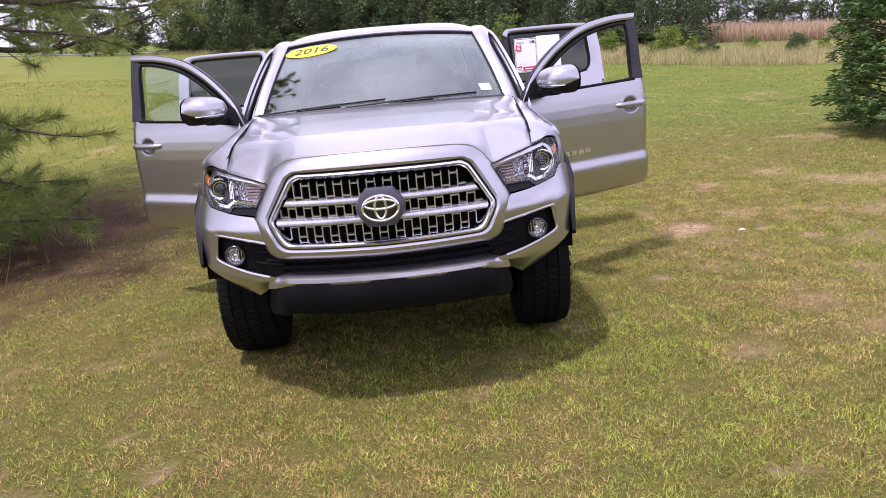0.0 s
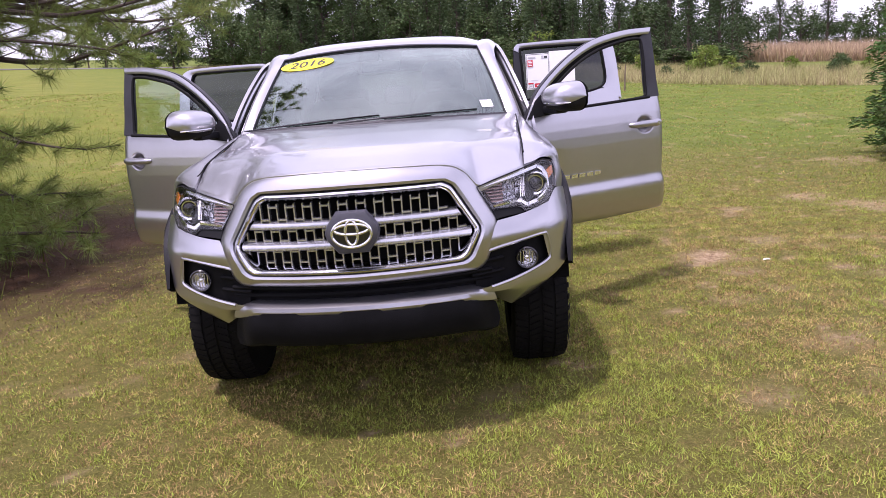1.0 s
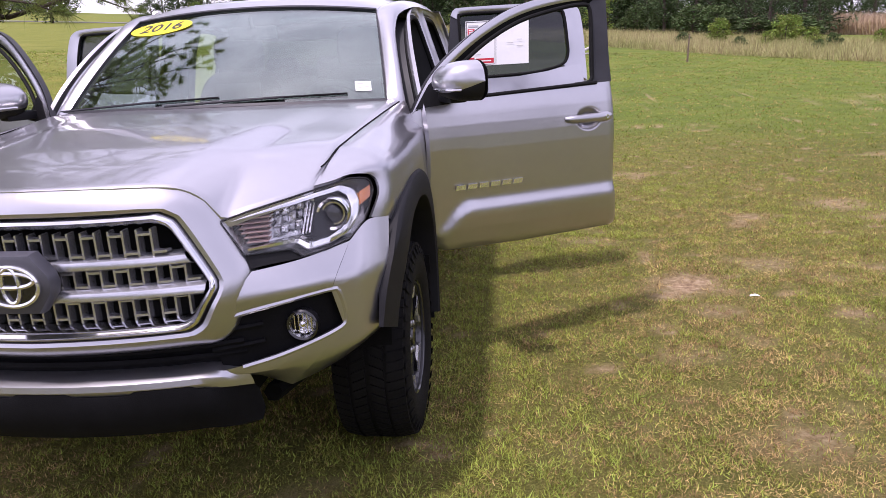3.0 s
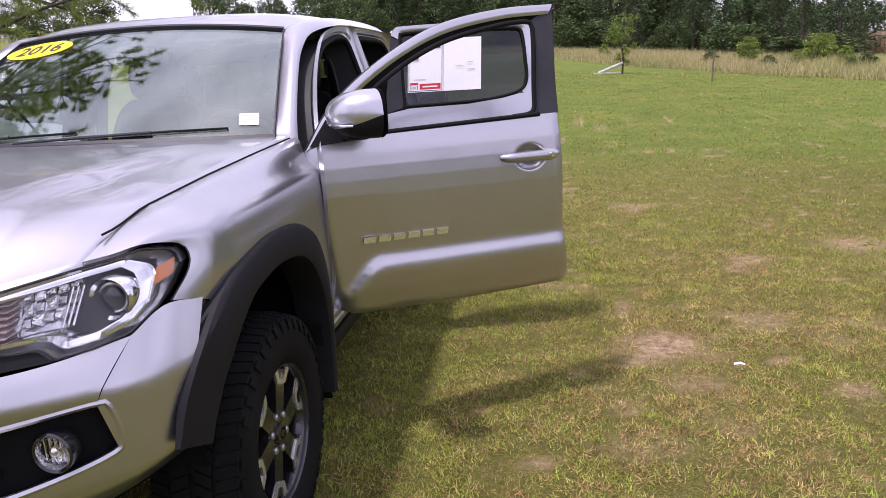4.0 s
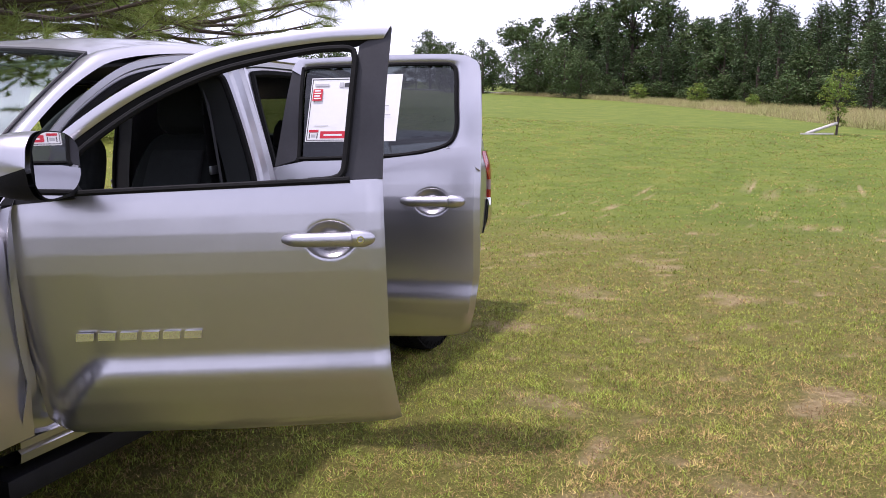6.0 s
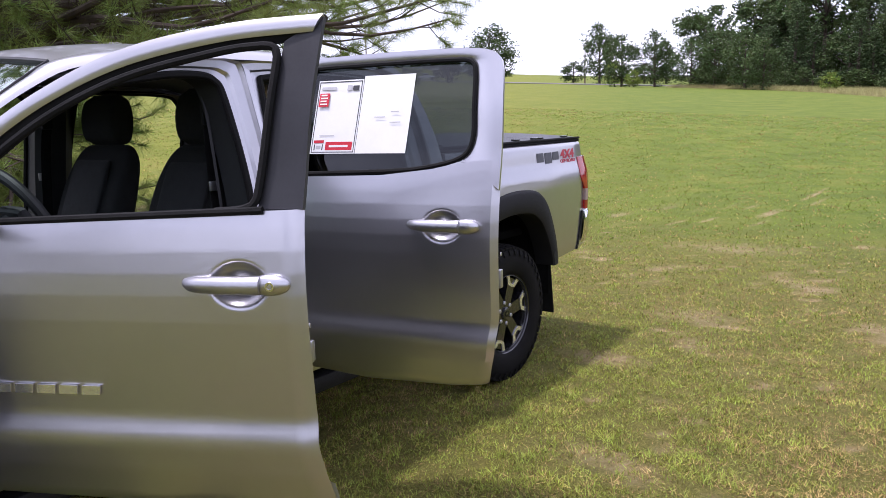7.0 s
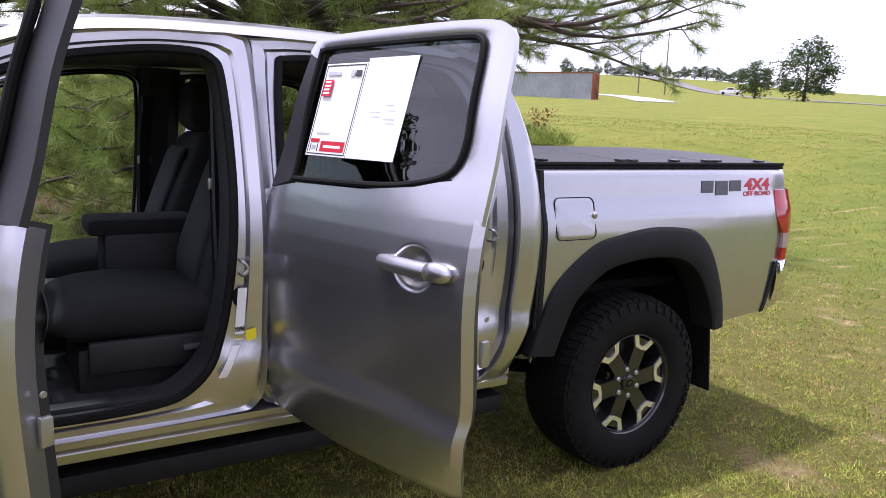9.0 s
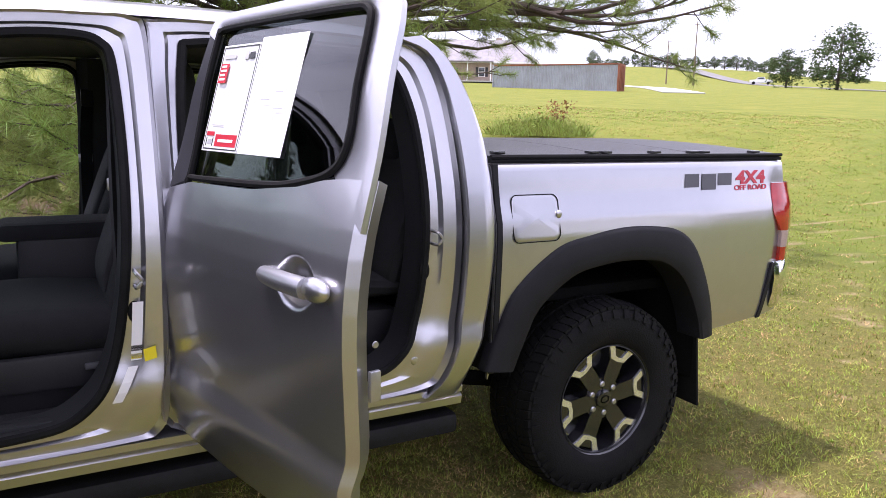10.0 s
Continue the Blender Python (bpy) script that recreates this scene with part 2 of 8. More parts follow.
def link(name, M, material, parent=None, label="", smooth=True, category="", kind="", group=""):
    me = bpy.data.meshes.new(name)
    me.from_pydata(M.v, [], M.f)
    me.materials.append(material)
    if smooth:
        me.shade_smooth()
        me.set_sharp_from_angle(angle=radians(34))
    ob = new(name, me)
    ob.parent = parent
    return tagged(ob, label, category, group, kind)


def part(name, M, material, parent, label="", smooth=True):
    """One mesh object under a thing or under a part."""
    return link(name, M, material, parent, label, smooth)


def thing(name, label, category, m=None, group="", kind=""):
    ob = new(name)
    ob.empty_display_size = 0.2
    if m is not None:
        ob.matrix_world = m
    return tagged(ob, label, category, group, kind)


def curve(pts, n):
    """n points on a smooth curve through pts, evenly along it."""
    P = np.asarray(pts, float)
    d = np.r_[0, np.cumsum(np.linalg.norm(np.diff(P, axis=0), axis=1))]
    Q = np.vstack([2 * P[0] - P[1], P, 2 * P[-1] - P[-2]])
    out = []
    for s in np.linspace(0, d[-1], n):
        i = min(np.searchsorted(d, s, "right") - 1, len(P) - 2)
        t = (s - d[i]) / max(d[i + 1] - d[i], 1e-9)
        a, b, c, e = Q[i], Q[i + 1], Q[i + 2], Q[i + 3]
        out.append(0.5 * (2 * b + (c - a) * t + (2 * a - 5 * b + 4 * c - e) * t * t + (3 * b - a - 3 * c + e) * t ** 3))
    return np.array(out)


def line(pts, n):
    """n points evenly along the straight pieces of pts."""
    P = np.asarray(pts, float)
    d = np.r_[0, np.cumsum(np.linalg.norm(np.diff(P, axis=0), axis=1))]
    s = np.linspace(0, d[-1], n)
    return np.stack([np.interp(s, d, P[:, k]) for k in range(P.shape[1])], 1)


def patch(C, nu, nv):
    """A smooth sheet through a coarse net of points."""
    rows = [curve(r, nv) for r in C]
    return np.stack([curve([r[j] for r in rows], nu) for j in range(nv)], 1)


def between(A, B, n):
    """Rows from line A to line B."""
    A, B = np.asarray(A, float), np.asarray(B, float)
    return np.stack([A + (B - A) * t for t in np.linspace(0, 1, n)])


def ss(t):
    t = np.clip(t, 0, 1)
    return t * t * (3 - 2 * t)


def ground_z(x, y):
    """The lie of the land: flat by the truck, then rising gently, with a low ridge far behind the house."""
    r = np.hypot(x - 0.5, y - 3)
    ridge = 5.5 * ss((r - 190) / 120) * ss((-x - 0.62 * y) / 60) * ss((y + 20) / 60)
    return ss((r - 7) / 18) * (0.0262 * y - 0.0553 * x) + ridge

# ---- ground: one sheet out to the horizon ----
BARE = [(2.20, 2.52, 0.24, 0.20, 1.0), (2.10, 2.36, 0.13, 0.07, 0.9), (2.42, 2.43, 0.10, 0.08, 0.8), (2.30, 2.12, 0.16, 0.10, 0.55),
        (1.66, 0.23, 0.14, 0.10, 0.42), (2.38, 0.38, 0.2, 0.12, 0.45), (2.26, 0.80, 0.22, 0.14, 0.42), (4.35, 3.85, 0.42, 0.26, 0.62),
        (3.84, 2.69, 0.36, 0.26, 0.5), (3.83, 4.51, 0.25, 0.2, 0.6), (3.04, 4.21, 0.16, 0.12, 0.7), (4.13, 4.04, 0.4, 0.16, 0.6),
        (1.35, 5.9, 0.3, 0.2, 0.42), (1.15, 4.75, 0.2, 0.12, 0.55), (0.8, 8.6, 0.5, 0.3, 0.4), (3.3, 1.9, 0.3, 0.2, 0.42),
        (2.9, 1.3, 0.22, 0.16, 0.42), (-1.6, -0.6, 0.3, 0.2, 0.5), (-0.9, -0.9, 0.2, 0.15, 0.5), (0.3, -1.0, 0.25, 0.12, 0.45),
        (2.0, 1.55, 0.2, 0.12, 0.42), (2.75, 2.9, 0.2, 0.14, 0.5), (5.0, 2.4, 0.5, 0.3, 0.45), (1.75, 3.55, 0.3, 0.12, 0.4)]


def bare(x, y):
    """How bare the soil lies, 0 to 1."""
    n = 0.34 * noise.noise((x * 3.1, y * 3.1, 0.3)) + 0.26 * noise.noise((x * 9.5, y * 9.5, 4.1))
    b = 0.0
    for cx, cy, rx, ry, s in BARE:
        if abs(x - cx) < 2.2 * rx and abs(y - cy) < 2.2 * ry:
            d = math.hypot((x - cx) / rx, (y - cy) / ry)
            b = max(b, s * min(1, max(0, 1.35 - d + 1.5 * n)))
    w = noise.noise((x * 1.4 + 9, y * 1.4, 7.7)) + 0.6 * noise.noise((x * 5, y * 5, 2.2))
    q = noise.noise((x * 4.6 + 3, y * 4.6, 5.1)) + 0.7 * noise.noise((x * 10.3, y * 10.3, 8.8))
    return max(b, min(0.5, max(0.0, (w - 0.52) * 1.6)), min(0.7, max(0.0, (q - 0.56) * 3.0)))


def straw(x, y):
    """How deep the fallen needles under the pine lie, 0 to 1."""
    d = math.hypot((x + 6.5) / 4.7, (y - 3.9) / 4.4) + 0.22 * noise.noise((x * 0.9, y * 0.9, 3)) + 0.12 * noise.noise((x * 4, y * 4, 1))
    return min(1, max(0, (1.05 - d) * 3.5))


def spread(lo, hi, step, far, grow=1.22):
    a = list(np.arange(lo, hi + 1e-6, step))
    d = step
    while a[-1] < far:
        d *= grow
        a.append(a[-1] + d)
    d = step
    while a[0] > -far:
        d *= grow
        a.insert(0, a[0] - d)
    return np.array(a)


def ground_material():
    m = bpy.data.materials.new("lawn")
    m.use_nodes = True
    nt = m.node_tree
    b = nt.nodes["Principled BSDF"]
    b.inputs["Roughness"].default_value = 0.95
    b.inputs["Specular IOR Level"].default_value = 0.15
    L = nt.links.new
    tc = nt.nodes.new("ShaderNodeTexCoord")

    def nz(scale, detail=5, rough=0.6):
        n = nt.nodes.new("ShaderNodeTexNoise")
        n.inputs["Scale"].default_value = scale
        n.inputs["Detail"].default_value = detail
        n.inputs["Roughness"].default_value = rough
        L(tc.outputs["Object"], n.inputs["Vector"])
        return n.outputs[0]

    def ramp(src, *stops):
        r = nt.nodes.new("ShaderNodeValToRGB")
        while len(r.color_ramp.elements) < len(stops):
            r.color_ramp.elements.new(0.5)
        for e, (p, c) in zip(r.color_ramp.elements, stops):
            e.position, e.color = p, tuple(c) + (1,)
        L(src, r.inputs[0])
        return r.outputs[0]

    def mix(f, a, c, mode="MIX"):
        x = nt.nodes.new("ShaderNodeMixRGB")
        x.blend_type = mode
        if isinstance(f, float):
            x.inputs[0].default_value = f
        else:
            L(f, x.inputs[0])
        L(a, x.inputs[1])
        L(c, x.inputs[2])
        return x.outputs[0]

    big = ramp(nz(0.22, 6), (0.36, (0.085, 0.112, 0.014)), (0.50, (0.140, 0.150, 0.022)), (0.64, (0.22, 0.185, 0.045)))
    mid = ramp(nz(2.4, 7, 0.7), (0.36, (0.070, 0.090, 0.014)), (0.50, (0.130, 0.138, 0.022)), (0.66, (0.23, 0.165, 0.055)))
    fine = ramp(nz(38, 8, 0.75), (0.36, (0.025, 0.024, 0.007)), (0.50, (0.115, 0.115, 0.020)), (0.66, (0.32, 0.27, 0.08)))
    micro = ramp(nz(140, 4, 0.7), (0.34, (0.022, 0.017, 0.007)), (0.50, (0.120, 0.105, 0.030)), (0.66, (0.36, 0.30, 0.11)))
    grass = mix(0.40, mix(0.40, mix(0.5, big, mid), fine), micro)
    lu = nt.nodes.new("ShaderNodeAttribute")
    lu.attribute_name = "lush"
    pa = nt.nodes.new("ShaderNodeAttribute")
    pa.attribute_name = "pale"
    green = ramp(nz(0.9, 7, 0.7), (0.36, (0.058, 0.108, 0.010)), (0.52, (0.095, 0.150, 0.014)), (0.68, (0.165, 0.185, 0.030)))
    pale = ramp(nz(0.7, 7, 0.7), (0.34, (0.100, 0.135, 0.013)), (0.52, (0.155, 0.180, 0.022)), (0.70, (0.235, 0.215, 0.045)))
    grass = mix(lu.outputs["Fac"], grass, mix(0.2, mix(pa.outputs["Fac"], green, pale), fine))
    at = nt.nodes.new("ShaderNodeAttribute")
    at.attribute_name = "bare"
    st = nt.nodes.new("ShaderNodeAttribute")
    st.attribute_name = "straw"
    soil = ramp(nz(26, 8, 0.7), (0.28, (0.12, 0.068, 0.040)), (0.50, (0.36, 0.255, 0.145)), (0.70, (0.58, 0.45, 0.29)))
    needles = ramp(nz(45, 8, 0.8), (0.25, (0.020, 0.012, 0.007)), (0.5, (0.075, 0.042, 0.022)), (0.8, (0.17, 0.095, 0.05)))
    c = mix(at.outputs["Fac"], grass, soil)
    c = mix(st.outputs["Fac"], c, needles)
    L(c, b.inputs["Base Color"])
    bp = nt.nodes.new("ShaderNodeBump")
    bp.inputs["Strength"].default_value = 0.9
    bp.inputs["Distance"].default_value = 0.03
    L(nz(30, 8, 0.8), bp.inputs["Height"])
    L(bp.outputs[0], b.inputs["Normal"])
    return m


def build_ground():
    xs, ys = spread(-5.2, 6.2, 0.07, 1500), spread(-2.8, 9.0, 0.07, 1500)
    X, Y = np.meshgrid(xs, ys, indexing="ij")
    Z = ground_z(X, Y)
    B = np.zeros_like(X)
    S = np.zeros_like(X)
    G = 0.85 * ss((np.hypot(X - 1.5, Y - 1.5) - 5.0) / 5.0)
    P = 1 - ss((X + 0.5 * Y + 2) / 10)
    for i, x in enumerate(xs):
        for j, y in enumerate(ys):
            if -14 < x < 12 and -8 < y < 16:
                B[i, j] = bare(x, y)
                S[i, j] = straw(x, y)
                Z[i, j] += -0.018 + 0.012 * noise.noise((x * 1.7, y * 1.7, 0)) - 0.012 * B[i, j]
    M = Mesh().grid(np.stack([X, Y, Z], 2))
    ob = link("ground", M, ground_material(), label="mown yellow-green lawn with bare sandy patches", category="lawn", kind="structure")
    for name, A in (("bare", B), ("straw", S), ("lush", G), ("pale", P)):
        a = ob.data.attributes.new(name, "FLOAT", "POINT")
        a.data.foreach_set("value", A.reshape(-1).astype(np.float32))
    return xs, ys, B, S, Z


LAND = build_ground()
GRASS = mat("grass_blade", (0.39, 0.41, 0.066), 0.6, 0, 0.31, 5.0, color2=(0.17, 0.20, 0.030), per="island", hue=0.035, trans=0.3, spec=0.25)
FARGRASS = mat("far_grass_blade", (0.140, 0.225, 0.020), 0.6, 0, 0.24, 0.6, color2=(0.25, 0.27, 0.045), per="island", hue=0.03, trans=0.3, spec=0.2)
DRYGRASS = mat("dry_grass_blade", (0.54, 0.39, 0.15), 0.7, 0, 0.30, 5.0, color2=(0.22, 0.125, 0.06), per="island", hue=0.02, trans=0.2, spec=0.2)


def blades(name, X, Y, Z, height, width, material, label, category, lean=0.6, seed=3):
    """Many single blades as one mesh."""
    rs = np.random.RandomState(seed)
    n = len(X)
    a = rs.uniform(0, 2 * math.pi, n)
    h = height * rs.uniform(0.45, 1.25, n)
    w = width * rs.uniform(0.6, 1.3, n)
    l = h * lean * rs.uniform(0.1, 1.5, n)
    b = a + rs.uniform(-0.7, 0.7, n) + math.pi / 2
    V = np.zeros((n, 3, 3))
    for k, q in ((0, -1), (1, 1)):
        V[:, k] = np.stack([X + q * w * np.cos(a), Y + q * w * np.sin(a), Z], 1)
    V[:, 2] = np.stack([X + l * np.cos(b), Y + l * np.sin(b), Z + h * np.maximum(0.25, 1 - 0.3 * (l / np.maximum(h, 1e-4)))], 1)
    me = bpy.data.meshes.new(name)
    me.vertices.add(3 * n)
    me.vertices.foreach_set("co", V.reshape(-1))
    me.loops.add(3 * n)
    me.loops.foreach_set("vertex_index", np.arange(3 * n, dtype=np.int32))
    me.polygons.add(n)
    me.polygons.foreach_set("loop_start", (np.arange(n) * 3).astype(np.int32))
    me.polygons.foreach_set("loop_total", np.full(n, 3, np.int32))
    me.materials.append(material)
    me.update()
    me.validate()
    return tagged(new(name, me), label, category, kind="stuff")


def tufted(rs, cx, cy, per, reach):
    """Blade places in small tufts round the points given."""
    n = len(cx) * per
    r = np.repeat(reach * np.ones(len(cx)), per)
    return np.repeat(cx, per) + rs.normal(0, 1, n) * r, np.repeat(cy, per) + rs.normal(0, 1, n) * r


def build_lawn():
    rs = np.random.RandomState(11)
    n = 420000
    x, y = rs.uniform(-4.6, 6.4, n), rs.uniform(-2.8, 9.5, n)
    near = np.exp(-np.maximum(0, np.hypot((x - 1.5) / 1.15, (y - 1.4) / 1.45) - 1.9) * 0.75)
    keep = rs.uniform(0, 1, n) < near
    x, y = x[keep], y[keep]
    xs, ys, B, S, Z = LAND

    def on_soil(px, py):
        """The height of the ground sheet itself, bumps and all."""
        i = np.clip(np.searchsorted(xs, px) - 1, 0, len(xs) - 2)
        j = np.clip(np.searchsorted(ys, py) - 1, 0, len(ys) - 2)
        u, v = (px - xs[i]) / (xs[i + 1] - xs[i]), (py - ys[j]) / (ys[j + 1] - ys[j])
        return (Z[i, j] * (1 - u) + Z[i + 1, j] * u) * (1 - v) + (Z[i, j + 1] * (1 - u) + Z[i + 1, j + 1] * u) * v

    i, j = np.clip(np.searchsorted(xs, x), 0, len(xs) - 1), np.clip(np.searchsorted(ys, y), 0, len(ys) - 1)
    g, s = B[i, j], S[i, j]
    keep = (rs.uniform(0, 1, len(x)) > 1.15 * g) & (rs.uniform(0, 1, len(x)) > s)
    gx, gy = np.arange(-5.4, 6.6, 0.06), np.arange(-3.0, 10.7, 0.06)
    pat = np.array([[noise.noise((a * 1.1, b * 1.1, 5.5)) + 0.5 * noise.noise((a * 4.1, b * 4.1, 1.5)) for b in gy] for a in gx])
    patchy = pat[np.clip(np.searchsorted(gx, x), 0, len(gx) - 1), np.clip(np.searchsorted(gy, y), 0, len(gy) - 1)]
    dry = keep & (rs.uniform(0, 1, len(x)) < 0.34 + 0.50 * np.clip(patchy, -0.5, 0.6) + 0.5 * g)
    # the sward stands in clumps a hand wide, with thin places between them
    cell = 0.085
    lump = rs.uniform(0, 1, (180, 180))
    u, v = (x + 5.5) / cell, (y + 3.2) / cell
    iu, iv = np.floor(u).astype(int) % 178, np.floor(v).astype(int) % 178
    u, v = ss(u - np.floor(u)), ss(v - np.floor(v))
    clump = (lump[iu, iv] * (1 - u) + lump[iu + 1, iv] * u) * (1 - v) + (lump[iu, iv + 1] * (1 - u) + lump[iu + 1, iv + 1] * u) * v
    keep &= rs.uniform(0, 1, len(x)) < 0.10 + 1.9 * clump
    dry &= keep
    k = keep & ~dry
    for name, pick, hgt, wid, m, label, lean, seed in (("lawn_grass", k, 0.023, 0.0021, GRASS, "short mown green grass blades", 1.1, 3),
                                                       ("dry_lawn_grass", dry, 0.020, 0.0020, DRYGRASS, "dry straw-coloured grass blades in the lawn", 1.6, 5)):
        bx, by = tufted(rs, x[pick], y[pick], 6, 0.014)
        blades(name, bx, by, on_soil(bx, by) - 0.002, hgt * np.repeat(0.65 + 0.8 * clump[pick], 6), wid, m, label, "grass", lean, seed)
    # the farther lawn, in coarser tufts that thin out with the distance
    n = 150000
    a, d = rs.uniform(0, 2 * math.pi, n), 3.0 + 32 * rs.uniform(0, 1, n) ** 1.7
    fx, fy = 1.4 + d * np.cos(a), 1.8 + d * np.sin(a)
    keep = (rs.uniform(0, 1, n) > np.exp(-np.maximum(0, d - 3.0) * 0.30)) & (fx < 15) & (fy > -3.2) & (fy < 32) & (np.hypot((fx + 6.5) / 4.4, (fy - 3.9) / 4.1) > 1)
    fx, fy, d = fx[keep], fy[keep], d[keep]
    tan = rs.uniform(0, 1, len(fx)) < 0.22
    for name, pick, m, label, seed in (("far_lawn_grass", ~tan, FARGRASS, "mown lawn grass farther off", 6), ("far_dry_lawn_grass", tan, DRYGRASS, "dry tufts in the farther lawn", 8)):
        q = np.repeat(d[pick], 5)
        bx, by = tufted(rs, fx[pick], fy[pick], 5, 0.014 + 0.0022 * d[pick])
        blades(name, bx, by, on_soil(bx, by) - 0.003, 0.028 + 0.0008 * q, 0.0022 + 0.00042 * q, m, label, "grass", 1.2, seed)


build_lawn()

# ---- the pickup truck: its front at y = 0, its axis along y ----
HINGE_X, FRONT_HINGE, REAR_HINGE = 0.85, 1.55, 2.66
HUB_F, HUB_R, HUB_Z, TYRE_R = 0.912, 4.149, 0.342, 0.370
truck = thing("pickup_truck", "silver crew-cab pickup truck with all four doors open on the lawn", "pickup truck")


def both(name, make, material, label="", parent=None, smooth=True):
    """A part on each side of the truck."""
    for side in (1, -1):
        part(name, make().mirrored(side), material, parent or truck, label, smooth)


def front_y(x, z):
    """The front of the body, rounded in plan and raked back above the bumper."""
    x = np.abs(x)
    return 0.03 + 0.30 * x ** 2 + 0.20 * x ** 4 + np.maximum(0, z - 0.78) * (0.15 + 0.9 * x ** 2) + 9.0 * np.maximum(0, x - 0.80) ** 2


def on_front(x, z, out=0.0):
    return np.stack([x, front_y(x, z) - out, z], -1)


def face_strip(lo, hi, nu, nv, out=0.0, bulge=0.0):
    """A sheet on the truck's front between two (x, z) lines."""
    A, B = curve(lo, nu), curve(hi, nu)
    R = between(A, B, nv)
    t = np.linspace(0, 1, nv)[:, None]
    return on_front(R[..., 0], R[..., 1], out + bulge * 4 * t * (1 - t))


# hood
def hood_z(x, y):
    c = np.interp(y, [0.07, 0.25, 0.45, 0.8, 1.2, 1.45], [1.097, 1.126, 1.149, 1.174, 1.188, 1.190])
    a = np.abs(x)
    b = 0.40 + 0.11 * ss((y - 0.1) / 1.3)
    f = 1 - 0.75 * ss((y - 0.9) / 0.55)
    return c - f * 0.020 * (a / 0.7) ** 2 - f * 0.020 * ss((a - b + 0.07) / 0.15) * (1 - 0.3 * ss((y - 0.8) / 0.6)) - f * 0.06 * np.maximum(0, a - 0.60)


HOOD_EDGE = [(x, float(front_y(x, z)), z) for x, z in ((0.0, 1.096), (0.20, 1.093), (0.34, 1.085), (0.40, 1.071), (0.445, 1.040), (0.485, 0.990), (0.51, 0.990), (0.54, 0.998), (0.60, 1.010), (0.645, 1.018), (0.688, 1.026), (0.74, 1.034))]


def make_hood():
    E = curve(HOOD_EDGE, 160)
    rows = []
    for t in np.r_[0, 0, 0.006, 0.016, 0.03, np.linspace(0.05, 1, 40)]:
        row = []
        for u in np.r_[-1, -0.99, np.linspace(-0.975, 0.975, 79), 0.99, 1]:
            x = u * (0.690 + 0.076 * t)
            a = abs(x)
            y0, z0 = np.interp(min(a, 0.697), E[:, 0], E[:, 1]), np.interp(min(a, 0.697), E[:, 0], E[:, 2])
            y1 = 1.40 + 0.11 * abs(u) ** 2.5
            y = y0 + (y1 - y0) * t
            drop = hood_z(min(a, 0.697), y0) - z0
            k = (y - y0) / (0.26 + 0.8 * max(0.0, drop))
            z = hood_z(x, y) - drop * (1 - min(1, k)) ** 2 * (1 + 0.9 * min(1, k))
            roll = 0.010 * max(0.0, (abs(u) - 0.975) / 0.025) ** 2
            row.append((x, y, z - roll - (0.03 if len(rows) == 0 else 0.004 if len(rows) == 1 else 0)))
        rows.append(row)
    return Mesh().shell(np.array(rows)[:, ::-1], 0.010)


part("hood", make_hood(), PAINT, truck, "silver hood with a raised centre")

# grille surround and grille
HEX_OUT = [(0, 1.092), (0.20, 1.089), (0.34, 1.081), (0.40, 1.067), (0.445, 1.036), (0.484, 0.982), (0.535, 0.886), (0.556, 0.838), (0.548, 0.80), (0.508, 0.690), (0.472, 0.660), (0, 0.652)]
HEX_MID = [(0, 1.024), (0.35, 1.020), (0.385, 1.000), (0.482, 0.838), (0.484, 0.812), (0.435, 0.725), (0.405, 0.712), (0, 0.706)]
HEX_IN = [(0, 0.986), (0.335, 0.983), (0.36, 0.968), (0.448, 0.834), (0.449, 0.815), (0.408, 0.748), (0.385, 0.738), (0, 0.735)]


def hexline(h, n=50):
    return line(h, n)


def hex_ring(a, b, prof, n=60):
    """A ring round the grille, from outline a to outline b; prof: (share of the way, height proud)."""
    A, B = hexline(a, n), hexline(b, n)
    A = np.vstack([A, (A * [-1, 1])[::-1][1:]])
    B = np.vstack([B, (B * [-1, 1])[::-1][1:]])
    rows = []
    for t, o in prof:
        R = A + (B - A) * t
        rows.append(on_front(R[:, 0], R[:, 1], o))
    return Mesh().grid(rows)


part("grille_surround", hex_ring(HEX_OUT, HEX_MID, [(0, -0.06), (0, -0.008), (0.06, 0.000), (0.25, 0.011), (0.5, 0.022), (0.75, 0.028), (0.92, 0.022), (1, 0.008), (1, -0.03)]), PAINT, truck, "silver grille surround")
part("grille_chrome", hex_ring(HEX_MID, HEX_IN, [(0.02, -0.02), (0.02, 0.012), (0.12, 0.026), (0.32, 0.030), (0.42, 0.022), (0.55, 0.018), (0.75, 0.006), (1, -0.035)]), CHROME, truck, "polished chrome grille ring")


def grille_half(z):
    zs = [0.735, 0.748, 0.815, 0.834, 0.968, 0.985]
    return float(np.interp(z, zs, [0.385, 0.405, 0.447, 0.446, 0.358, 0.335]))


def make_grille_back():
    M = Mesh()
    zs = np.linspace(0.735, 0.985, 12)
    P = []
    for z in zs:
        w = grille_half(z)
        x = np.linspace(-w, w, 30)
        P.append(on_front(x, np.full(30, z), -0.055))
    return M.grid(P)


part("grille_backing", make_grille_back(), UNDER, truck)


